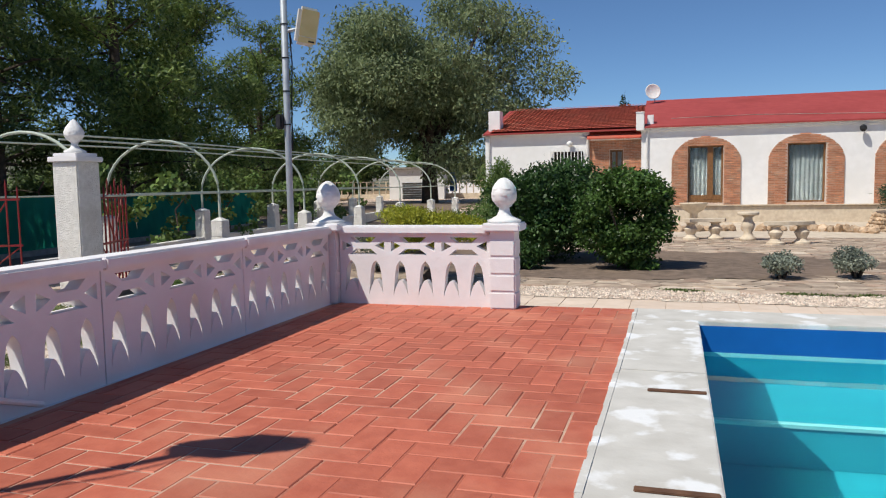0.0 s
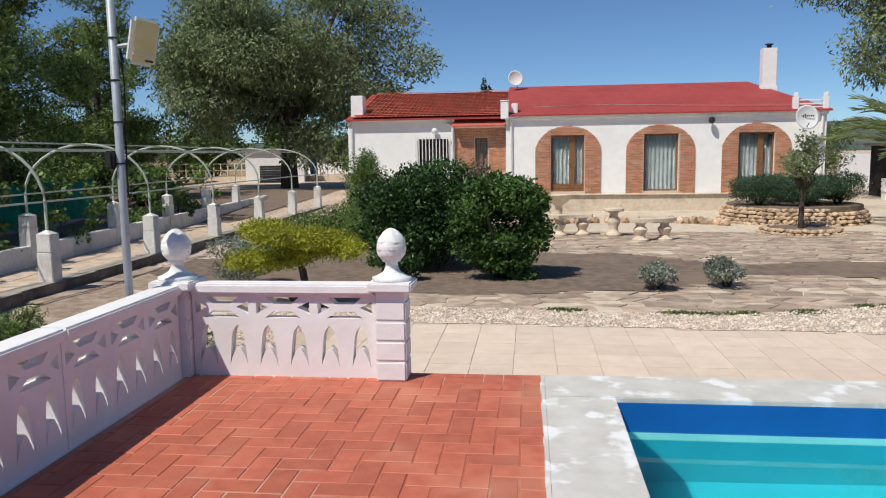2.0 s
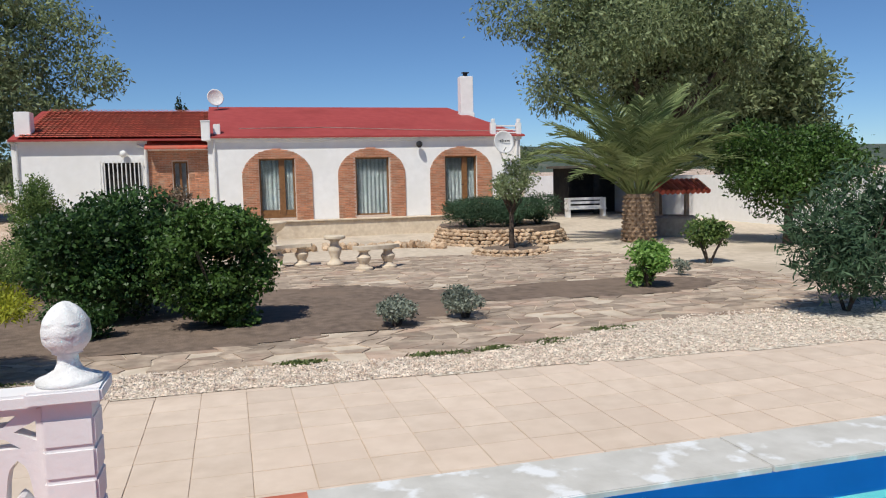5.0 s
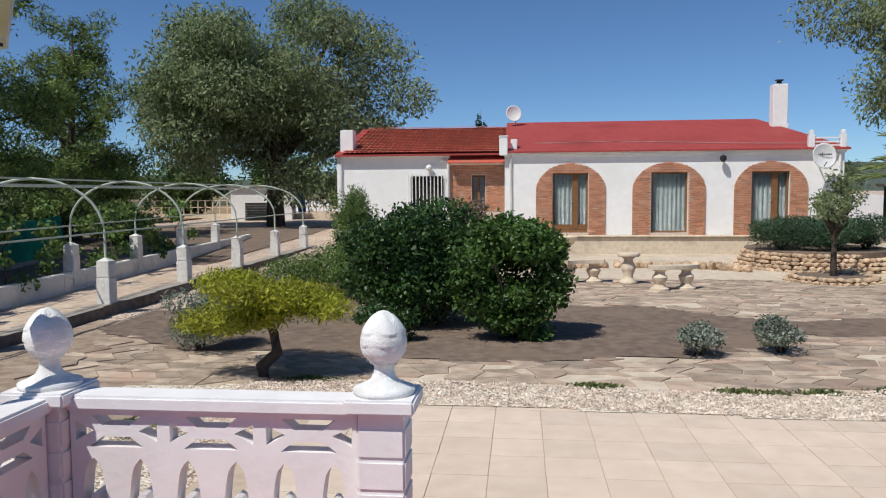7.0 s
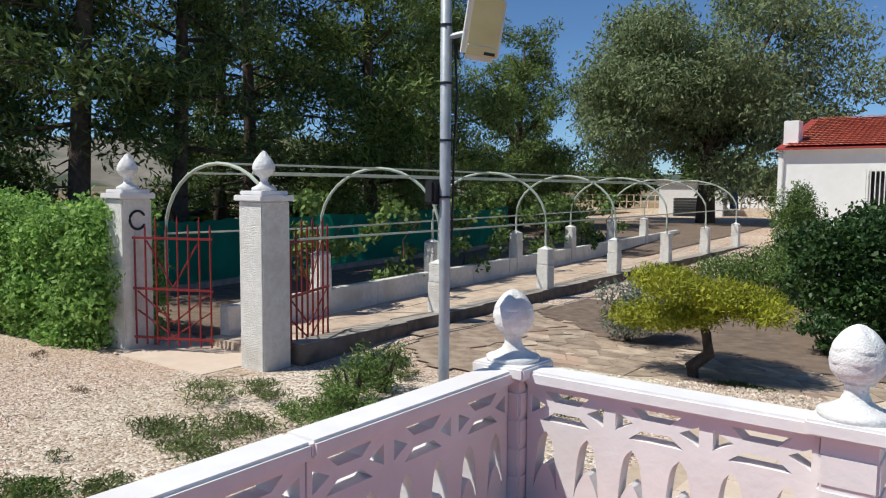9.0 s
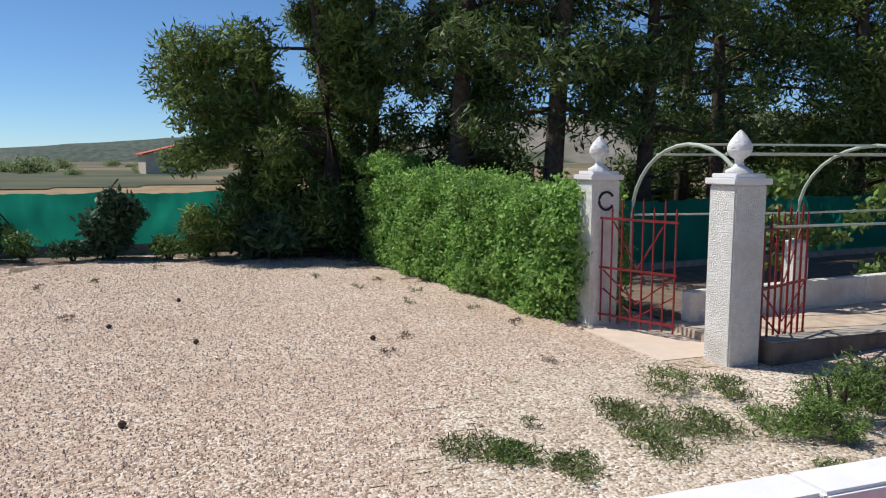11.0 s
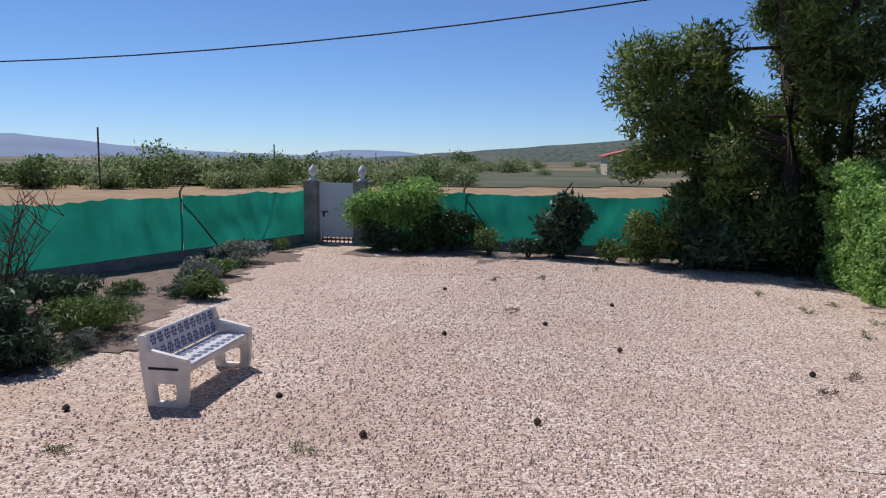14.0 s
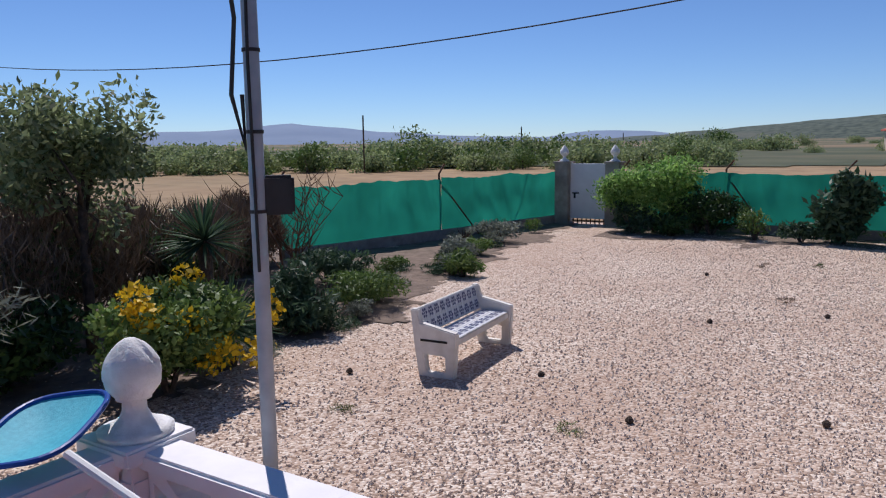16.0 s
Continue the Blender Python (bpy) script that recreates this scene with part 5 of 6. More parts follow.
shrub("young_shrub", 10.95, 11.2, 0.62, 0.5, 0.85, L_MID, 2200, 0.09, "sparse young shrub with a bare foot", seed=34, base=0.25)
shrub("grey_shrub", 9.2, 9.6, 0.2, 0.2, 0.35, L_GREY, 600, 0.05, "tiny grey shrub on pale sand", seed=35)
shrub("oleander", 9.2, 5.4, 1.25, 1.1, 2.3, L_JUNIPER, 9000, 0.14, "dense green oleander beside the pebbles", seed=36, aspect=0.2)
shrub("reddish_shrub", -0.9, 20.5, 0.7, 0.6, 2.2, L_DRY, 2200, 0.10, "thin shrub with reddish dry leaves", seed=37)
tree("carob_tree", 15.6, 14.2, 1.2, 0.13, (2.3, 2.3, 1.75, 0.4), L_LAUREL, 26000, 0.11, "broad low green tree", seed=38, aspect=0.5)
tree("fruit_tree", 7.8, 15.4, 1.5, 0.07, (0.85, 0.8, 0.85, 0.95), L_ELM, 1800, 0.09, "slim young fruit tree with airy leaves", seed=39, n=12, limbs=14, aspect=0.5)

# background trees
tree("elm_tree", -12.0, 34.5, 4.5, 0.42, (8.2, 6.5, 5.7, 0.7), L_ELM, 100000, 0.24, "big airy elm beside the house", seed=41, n=70, lump=0.22, droop=0.8, aspect=0.35, limbs=18)
tree("elm_tree", 19.0, 27.0, 4.5, 0.4, (7.8, 6.5, 5.2, 3.2), L_ELM, 95000, 0.22, "big airy elm with drooping branches", seed=42, n=70, lump=0.22, droop=0.8, aspect=0.35, limbs=18)
tree("elm_tree", 27.0, 33.0, 4.5, 0.4, (7, 6.5, 5.0, 1.2), L_ELM, 45000, 0.34, "large leafy tree behind the palm", seed=43, n=40, lump=0.3, aspect=0.4)
tree("olive_tree", 13.8, 33.5, 1.6, 0.2, (2.6, 2.6, 1.9, 0.4), L_FAR, 9000, 0.18, "grey-green olive behind the house", seed=44)
for k, (x, y, r, h) in enumerate(((-17.0, 50.0, 3.5, 5.0), (-22.5, 47.0, 3.6, 4.6), (-28.0, 44.0, 4.0, 5.0), (-12.0, 53.0, 3.6, 4.0), (-5.0, 50.0, 3.5, 4.2), (-24.0, 38.0, 3.2, 4.4))):
    tree("shade_tree", x, y, h * .5, 0.2, (r, r, h * .5, 0.1), L_PINE, 9000, 0.32, "dark leafy tree behind the hut", seed=330 + k, n=26, lump=.34, aspect=0.4, group="shade trees")
tree("cypress_tree", -1.9, 45.0, 3.0, 0.2, (0.75, 0.75, 3.7, 0.3), L_CYPRESS, 5000, 0.25, "narrow dark cypress behind the house", seed=45, n=20, lump=0.3)


def pine(x, y, h, trunk_r, reach, low, material, seed, label, lean=(0, 0), count=30000, side=None, clump=0.62, arms=3):
    """A tall pine: bare dark trunk, limbs in loose whorls, flattened tufts of needles along their outer parts."""
    t = thing("pine_tree", x, y, on(x, y), label=label, category="tree", group="pines")
    g = random.Random(seed)
    top = Vector((lean[0], lean[1], h))
    line = [Vector((lean[0] * u * u + 0.16 * math.sin(seed + 5 * u) * u, lean[1] * u * u + 0.16 * math.cos(seed + 4 * u) * u, h * u)) for u in (0, .2, .4, .6, .8, 1)]
    line[0].z = -0.3
    bm = tube(line, [trunk_r * f for f in (1.3, 1.0, .85, .65, .42, .15)], 10)
    cl = []
    whorls = int((h - low) / 0.55)
    for w in range(whorls):
        u = low / h + (1 - low / h) * (w + g.random() * .6) / whorls
        q = u * 5
        b = line[min(4, int(q))].lerp(line[min(4, int(q)) + 1], q - min(4, int(q)))
        v = (u - low / h) / (1 - low / h)
        for k in range(arms):
            a = g.uniform(0, 6.28)
            length = reach * (0.55 + 0.5 * g.random()) * (1.0 - 0.72 * v ** 1.6) * (0.75 + 0.25 * min(1, v * 5))
            if side is not None:
                length *= 1 + 0.55 * math.cos(a - side)
            d = Vector((math.cos(a), math.sin(a), g.uniform(-.28, .5) + 0.3 * v))
            e = b + d * length + Vector((0, 0, -0.10 * length * (1 - v)))
            m = b.lerp(e, .55) + Vector((g.uniform(-.12, .12), g.uniform(-.12, .12), g.uniform(-.05, .18)))
            tube([b, m, e], [trunk_r * .3 * (1 - .6 * v), trunk_r * .18, trunk_r * .06], 5, bm)
            n = max(3, int(length / 0.6))
            for i in range(n):
                f = 0.42 + 0.6 * (i + g.random() * .5) / n
                c = b.lerp(m, f / .55) if f < .55 else m.lerp(e, (f - .55) / .45)
                r = clump * g.uniform(.6, 1.35) * (1.15 - .3 * v)
                cl.append((c.x + g.uniform(-.25, .25), c.y + g.uniform(-.25, .25), c.z + g.uniform(-.25, .4), r, r, r * g.uniform(.62, .95)))
    for k in range(7):
        a, z = g.uniform(0, 6.28), low * g.uniform(.45, 1.0)
        b = line[0].lerp(line[2], min(1, z / (h * .4)))
        b.z = z
        e = b + Vector((math.cos(a), math.sin(a), g.uniform(-.2, .25))) * g.uniform(.6, 1.5)
        tube([b, b.lerp(e, .5) + Vector((0, 0, .08)), e], [trunk_r * .18, trunk_r * .1, .006], 5, bm)
    part("trunk", bm, BARK, t, smooth=True)
    leaf_mesh("crown", material, t, cl, count, 0.19, 0.26, seed, 0.3, fuzz=0.7, flat=0.5)
    return t


# SUNNY pines take the needle colour already brightened for sun.
TALL, SUNNY = "tall pine with a bare dark trunk and ragged crown", "sunlit pine with dense light green tufts"
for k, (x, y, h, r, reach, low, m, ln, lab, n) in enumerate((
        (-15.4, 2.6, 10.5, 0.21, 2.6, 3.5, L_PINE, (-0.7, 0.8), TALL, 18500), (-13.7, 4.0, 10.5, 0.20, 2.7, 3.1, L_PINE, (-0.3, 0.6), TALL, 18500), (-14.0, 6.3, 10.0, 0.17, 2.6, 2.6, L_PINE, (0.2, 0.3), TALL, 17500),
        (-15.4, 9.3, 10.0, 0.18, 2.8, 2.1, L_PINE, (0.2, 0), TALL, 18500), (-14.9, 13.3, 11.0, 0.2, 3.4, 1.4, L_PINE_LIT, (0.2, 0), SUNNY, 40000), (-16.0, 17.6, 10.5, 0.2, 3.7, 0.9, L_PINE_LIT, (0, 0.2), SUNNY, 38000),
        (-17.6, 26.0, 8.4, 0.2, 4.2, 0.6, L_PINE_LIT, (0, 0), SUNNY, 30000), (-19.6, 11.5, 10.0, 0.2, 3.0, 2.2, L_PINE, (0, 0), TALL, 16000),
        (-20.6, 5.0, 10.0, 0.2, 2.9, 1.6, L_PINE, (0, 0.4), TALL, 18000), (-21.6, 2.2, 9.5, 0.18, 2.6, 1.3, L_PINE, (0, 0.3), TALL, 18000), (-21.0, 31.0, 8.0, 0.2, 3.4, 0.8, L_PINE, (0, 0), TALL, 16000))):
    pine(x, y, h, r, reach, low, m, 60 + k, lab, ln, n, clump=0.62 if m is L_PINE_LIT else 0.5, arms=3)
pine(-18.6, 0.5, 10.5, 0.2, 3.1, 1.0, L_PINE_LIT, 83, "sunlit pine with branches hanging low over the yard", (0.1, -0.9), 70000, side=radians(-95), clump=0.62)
# Smaller pine added to fill out the low foliage of the pine above.
pine(-18.2, -1.2, 4.7, 0.1, 1.9, 0.9, L_PINE_LIT, 85, "low boughs of the yard pine, added as a smaller pine", (0.2, -0.5), 19000, side=radians(-95), clump=0.42)

# hedge along the yard
hedge = thing("hedge", -12.85, 1.78, -0.6, 8.6, label="clipped bright green jasmine hedge", category="hedge")
g = random.Random(5)
cl = []
for i in range(17):
    for j in range(5):
        for k in range(3):
            if 0 < j < 4 and k == 1:
                continue
            lx, top = -3.55 + 7.1 * i / 16, 1.98 - 0.018 * i + 0.10 * math.sin(i * 1.3) + (0.22 if i < 3 else 0)
            cl.append((lx + g.uniform(-.12, .12), (k - 1) * 0.40 + g.uniform(-.10, .10), 0.22 + (top - 0.3) * j / 4 + g.uniform(-.08, .08), g.uniform(.28, .4), g.uniform(.2, .3), g.uniform(.24, .34)))
leaf_mesh("foliage", L_HEDGE, hedge, cl, 105000, 0.075, 0.55, 90, 0.5, fuzz=0.7, droop=0.3)
tagged(part("stems", stem_bm(3.5, 0.4, 1.6, 9), BARK, hedge), kind="stuff")

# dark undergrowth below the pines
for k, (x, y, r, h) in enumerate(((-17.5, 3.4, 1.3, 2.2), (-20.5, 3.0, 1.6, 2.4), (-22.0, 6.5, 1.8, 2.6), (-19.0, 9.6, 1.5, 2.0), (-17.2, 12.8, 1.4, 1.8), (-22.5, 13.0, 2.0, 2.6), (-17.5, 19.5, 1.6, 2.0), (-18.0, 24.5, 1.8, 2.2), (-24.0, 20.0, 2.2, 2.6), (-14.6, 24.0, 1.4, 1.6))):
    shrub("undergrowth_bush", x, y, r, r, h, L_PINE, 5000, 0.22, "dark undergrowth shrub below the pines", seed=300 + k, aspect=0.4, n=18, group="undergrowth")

# shrubs along the yard's far fence
for k, (x, y, rx, ry, h, m, c, s) in enumerate(((-19.0, -8.9, .8, 1.5, 2.05, L_HEDGE, 14000, .11), (-18.9, -7.5, .6, 1.0, 1.0, L_BUSH, 3500, .10), (-18.6, -4.6, .55, .8, 1.7, L_JUNIPER, 2600, .2), (-18.4, -6.4, .3, .4, 0.8, L_MID, 700, .1),
                                               (-18.3, -2.6, .5, .7, 1.0, L_MID, 1700, .12), (-17.5, -1.2, .8, .9, 1.2, L_JUNIPER, 4500, .25), (-17.3, 0.4, 1.0, 1.0, 1.7, L_BUSH, 6000, .14), (-19.9, 1.0, 1.2, 1.1, 2.3, L_PINE, 9000, .16), (-19.9, -0.5, 1.1, 1.1, 2.0, L_PINE, 8000, .16), (-19.1, -7.9, .55, .9, 1.25, L_BUSH, 4500, .1), (-18.5, -9.3, .5, .6, .8, L_JUNIPER, 2400, .11), (-18.4, -8.3, .4, .6, .55, L_BUSH, 1800, .1), (-18.4, -5.4, .35, .5, .5, L_JUNIPER, 1100, .1), (-18.0, -3.4, .4, .5, .6, L_MID, 1100, .1))):
    shrub("fence_shrub", x, y, rx, ry, h, m, c, s, "leafy green shrub growing against the netting", seed=100 + k, group="fence shrubs", aspect=0.35, z=-0.6)
# border plants by the left fence
for k, (x, y, rx, h, m, c, s, lab) in enumerate(((-12.0, -10.5, .45, .55, L_GREY, 1500, .1, "grey dry cushion plant in the border"), (-11.2, -9.9, .4, .45, L_MID, 1300, .12, "small green border plant"), (-13.4, -10.9, .35, .4, L_MID, 1100, .1, "small green border plant"), (-15.5, -11.5, .6, .5, L_GREY, 1800, .1, "grey dry cushion plant in the border"),
                                              (-8.4, -9.9, .7, .55, L_MID, 3800, .09, "straggly grey-green herb clump"), (-6.9, -9.6, .55, .85, L_JUNIPER, 3200, .13, "upright leafy border shrub"), (-9.6, -11.5, .8, .6, L_JUNIPER, 2600, .12, "low dark herb clump"), (-17.5, -11.6, .25, .35, L_MID, 500, .08, "small green seedling in gravel"))):
    shrub("border_plant", x, y, rx, rx, h, m, c, s, lab, seed=120 + k, aspect=0.22, z=-0.6)
t = shrub("forsythia_bush", -4.4, -9.0, 0.8, 0.72, 1.05, L_MID, 11000, 0.075, "green bush covered in yellow flowers", seed=140, aspect=0.5)
leaf_mesh("blossom", L_FLOWER, t, [(-0.1 + 0.6 * math.cos(k * 1.7), 0.2 + 0.5 * math.sin(k * 2.3), 0.35 + (0.13 * k) % .75, .16, .16, .16) for k in range(14)], 1500, 0.06, 0.8, 141, 0.5, label="yellow blossom clusters")
for k, (x, y, r, h) in enumerate(((-3.4, -11.4, 1.3, 1.9), (-5.0, -12.2, 1.3, 2.0), (-6.6, -11.9, 1.1, 1.75), (-2.0, -11.0, 1.3, 1.7), (-8.0, -13.0, 1.0, 1.5), (-9.3, -13.6, 0.9, 1.45), (-10.4, -14.3, 0.8, 1.4))):
    t = shrub("dry_thicket", x, y, r, r, h, L_DRY, 7000, 0.3, "brown dry thicket of bare stems", seed=142 + k, aspect=0.05, n=20, group="thickets", along=(0, 0, 0.8), z=-0.6)
    leaf_mesh("regrowth", L_BUSH, t, lumps(12, (r * .9, r * .9, h * .42), 150 + k, .4), 3500, 0.09, 0.4, 150 + k, 0.3)
tree("almond_tree", -4.9, -11.0, 1.9, 0.06, (1.0, 1.0, 1.1, 1.25), L_ELM, 7000, 0.10, "loose grey-green small tree in the thicket", seed=144, aspect=0.4, z=-0.6)
shrub("dry_herbs", -1.6, -9.2, 1.7, 1.0, 0.8, L_GREY, 5000, 0.14, "dusty grey wild herbs", seed=145, aspect=0.12, n=22)
shrub("dry_herbs", -3.4, -10.5, 1.2, 0.8, 0.9, L_BUSH, 4000, 0.12, "dark weeds under the thicket", seed=146, n=18)
for x, y, h, sd in ((-9.1, -12.0, 1.9, 3), (-10.0, -12.6, 1.75, 4)):
    t = thing("bare_shrub", x, y, -0.6, label="leafless brown shrub in front of the netting", category="shrub", group="bare shrubs")
    g = random.Random(sd)
    bm = bmesh.new()
    for k in range(7):
        a = g.uniform(0, 6.28)
        p, d, r = Vector((0, 0, -0.05)), Vector((math.cos(a) * .35, math.sin(a) * .35, 1)), 0.017
        pts = [p]
        for i in range(6):
            p = p + d.normalized() * h / 6
            d += Vector((g.uniform(-.3, .3), g.uniform(-.3, .3), 0))
            pts.append(p)
            if i > 0:
                for _ in range(2):
                    b = g.uniform(0, 6.28)
                    e = p + Vector((math.cos(b) * .28, math.sin(b) * .28, g.uniform(.15, .4)))
                    tube([p, p.lerp(e, .5) + Vector((0, 0, -.03)), e], [r * .5, r * .35, 0.002], 4, bm)
        tube(pts, [r * (1 - i / 7.5) for i in range(7)], 5, bm)
    tagged(part("twigs", bm, RUST, t), kind="stuff")


def yucca(x, y, h, n, length, seed):
    t = thing("yucca", x, y, -0.6, label="spiky yucca with sword-shaped leaves", category="yucca", group="yuccas")
    part("stem", tube([(0, 0, -0.1), (0, 0, h)], [0.09, 0.07], 8), BARK, t)
    g = random.Random(seed)
    bm = bmesh.new()
    for k in range(n):
        a, e = g.uniform(0, 6.28), g.uniform(-0.5, 1.4)
        d = Vector((math.cos(a) * math.cos(e), math.sin(a) * math.cos(e), math.sin(e)))
        s = Vector((-math.sin(a), math.cos(a), 0)) * 0.022
        o = Vector((0, 0, h))
        m_, e_ = o + d * length * .5, o + d * length + Vector((0, 0, -0.06 * length))
        vs = [bm.verts.new(p) for p in (o - s * .6, o + s * .6, m_ + s, e_, m_ - s)]
        bm.faces.new(vs)
    part("leaves", bm, L_JUNIPER, t)


yucca(-5.35, -9.25, 0.45, 110, 0.65, 1)
yucca(-5.9, -10.2, 1.25, 110, 0.6, 2)

# palm
palm = thing("date_palm", 12.3, 16.6, on(12.3, 16.6), label="short stout date palm with arching fronds", category="palm")
bm = lathe([(0.42, -0.1), (0.46, 0.3), (0.45, 0.8), (0.43, 1.2), (0.38, 1.45)], 20)
part("trunk", bm, PALM_BARK, palm)
bm = bmesh.new()
for j in range(11):
    for k in range(14):
        a = 2 * math.pi * (k + 0.5 * (j % 2)) / 14
        r, z = 0.455 - 0.006 * j, 0.02 + j * 0.125
        c, s = math.cos(a), math.sin(a)
        q = [Vector((c * r - s * w, s * r + c * w, z + h)) + Vector((c, s, 0)) * o for w, h, o in ((0, 0, 0), (0.092, 0.07, 0), (0, 0.13, 0.05), (-0.092, 0.07, 0), (0, 0.065, 0.09))]
        vs = [bm.verts.new(p) for p in q]
        for f in ((0, 1, 4), (1, 2, 4), (2, 3, 4), (3, 0, 4)):
            bm.faces.new([vs[i] for i in f])
part("leaf_scars", bm, PALM_BARK, palm, "diamond-shaped leaf stubs")


def frond(a, e0, length, seed):
    g = random.Random(seed)
    bm = bmesh.new()
    d = Vector((math.cos(a), math.sin(a), 0))
    pts, p, e = [], Vector((d.x * .25, d.y * .25, 1.4)), e0
    for k in range(13):
        pts.append(p.copy())
        p = p + (d * math.cos(e) + Vector((0, 0, 1)) * math.sin(e)) * length / 12
        e -= (0.05 + 0.010 * k) * (1.25 - 0.4 * e0)
    tube(pts, [0.03 * (1 - k / 14) + 0.004 for k in range(13)], 5, bm)
    side = Vector((-d.y, d.x, 0))
    for k in range(2, 13):
        for i in range(4):
            u = (k + i / 4)
            if u > 12:
                break
            b = pts[int(u)].lerp(pts[min(12, int(u) + 1)], u - int(u))
            tang = (pts[min(12, int(u) + 1)] - pts[int(u) - 1]).normalized()
            for s in (-1, 1):
                l = 0.62 * math.sin(math.pi * min(1, (u - 0.5) / 12.5)) ** .6 + 0.1
                tip = b + (side * s * 0.75 + tang * 0.75 + Vector((0, 0, 0.25 - 0.55 * g.random()))).normalized() * l
                w = tang * 0.024
                vs = [bm.verts.new(q) for q in (b - w, b + w, (b + tip) / 2 + w * 1.2 + Vector((0, 0, .03)), tip)]
                bm.faces.new(vs)
    part("frond", bm, L_PALM, palm)


for k in range(44):
    frond(k * 2.4, 1.5 - 0.85 * (k / 44) + random.uniform(-.1, .1), random.uniform(3.0, 3.8), k)


# dry-stone ring bed and tree ring
def stone_ring(name, x, y, r, rows, size, label, limit=300):
    t = thing(name, x, y, on(x, y), label=label, category="stone wall")
    g = random.Random(7)
    me = []
    for k in range(8):
        bm = bmesh.new()
        bmesh.ops.create_icosphere(bm, subdivisions=1, radius=0.5)
        for v in bm.verts:
            v.co += Vector((g.uniform(-.1, .1), g.uniform(-.1, .1), g.uniform(-.1, .1)))
        m = bpy.data.meshes.new("stone")
        bm.to_mesh(m)
        bm.free()
        m.materials.append(ROCK)
        me.append(m)
    n_ = 0
    for j in range(rows):
        k, a = 0, g.uniform(0, .3)
        while a < 6.28:
            w = size * g.uniform(.8, 1.8)
            if n_ < limit:
                o = new("stone", me[g.randrange(8)])
                o.parent = t
                rr = r - 0.04 * j + g.uniform(-.04, .04)
                o.matrix_basis = Matrix.LocRotScale((rr * math.cos(a), rr * math.sin(a), j * size * .55 + size * .25), Euler((g.uniform(-.1, .1), g.uniform(-.1, .1), a + 1.57)), (w, size * 1.3, size * .72))
                n_ += 1
            a += w * .82 / r
    bm = lathe([(r - 0.1, -0.1), (r - 0.15, rows * size * .42)], 32)
    part("fill", bm, SOIL, t)
    return t


stone_ring("raised_bed", 8.75, 19.0, 2.05, 7, 0.19, "round raised bed walled with ochre dry stones")
stone_ring("tree_ring", 7.8, 15.4, 0.95, 2, 0.16, "low ring of ochre stones round a young tree")
for k, (x, y) in enumerate(((7.6, 18.4), (8.8, 18.0), (9.9, 18.6), (9.0, 19.6))):
    shrub("juniper", x, y, 1.1, 0.9, 0.95, L_JUNIPER, 8000, 0.10, "spreading blue-green juniper in the raised bed", seed=150 + k, z=-0.05, aspect=0.2, group="bed junipers")
bm = bmesh.new()
g = random.Random(12)
edge = thing("stone_edging", 3.3, 17.2, on(3.3, 17.2), label="loose row of rough stones edging the patio", category="stones", kind="stuff")
for k in range(60):
    a = math.pi * (0.02 + 0.96 * k / 59)
    q = bmesh.ops.create_icosphere(bm, subdivisions=1, radius=0.5)["verts"]
    bmesh.ops.transform(bm, matrix=Matrix.LocRotScale((3.1 * math.cos(a) + g.uniform(-.15, .15), 1.2 * math.sin(a) + g.uniform(-.2, .2), 0.08), Euler((g.random(), g.random(), g.random() * 6)), (g.uniform(.2, .5), g.uniform(.2, .35), g.uniform(.15, .3))), verts=q)
part("stones", bm, ROCKS, edge)

# cast-stone table set
TAB = [(0.20, 0), (0.20, 0.06), (0.14, 0.09), (0.10, 0.16), (0.15, 0.27), (0.17, 0.34), (0.11, 0.42), (0.10, 0.48), (0.17, 0.53)]


def pedestal(x, y, h, top_r, name, label, curved=False):
    t = thing(name, x, y, on(x, y) + 0.02, label=label, category="table" if top_r > .5 else "stool", group="cast stone set")
    k = h / 0.6
    part("pedestal", lathe([(r, z * k) for r, z in TAB], 20), CREAM_STONE, t, smooth=True)
    part("top", lathe([(top_r * .9, 0.53 * k), (top_r, 0.55 * k), (top_r, 0.585 * k), (top_r * .95, 0.6 * k)], 28), CREAM_STONE, t)
    return t


pedestal(2.95, 14.5, 0.72, 0.26, "garden_pedestal", "cream cast-stone pedestal without its bowl")


def curved_bench(x, y, rz, label):
    t = thing("curved_bench", x, y, on(x, y) + 0.02, rz, label, "bench", "cast stone set")
    for s in (-0.32, 0.32):
        part("leg", lathe([(r * 1.0, z * .86) for r, z in TAB], 16, at=(s, 0.05, 0)), CREAM_STONE, t)
    bm = bmesh.new()
    rows = []
    for k in range(13):
        a = math.radians(60 + 5 * k)
        rows.append([bm.verts.new((r * math.cos(a), r * math.sin(a) - 1.0, z)) for r, z in ((0.9, .46), (1.25, .46), (1.25, .54), (0.9, .54))])
    for a_, b_ in zip(rows, rows[1:]):
        for k in range(4):
            bm.faces.new((a_[k], b_[k], b_[(k + 1) % 4], a_[(k + 1) % 4]))
    bm.faces.new(rows[0])
    bm.faces.new(rows[-1][::-1])
    part("seat", bm, CREAM_STONE, t)


curved_bench(3.75, 13.6, 200, "curved cream cast-stone bench on two turned legs")
curved_bench(1.9, 14.6, 20, "curved cream cast-stone bench partly behind the bush")
urn = thing("garden_urn", 1.75, 19.5, on(1.75, 19.5), label="cream stone urn on the patio", category="urn")
part("bowl", lathe([(0.22, 0), (0.12, 0.12), (0.12, 0.5), (0.3, 0.62), (0.42, 0.8), (0.45, 0.84), (0.36, 0.84), (0.3, 0.74)], 24), CREAM_STONE, urn, smooth=True)

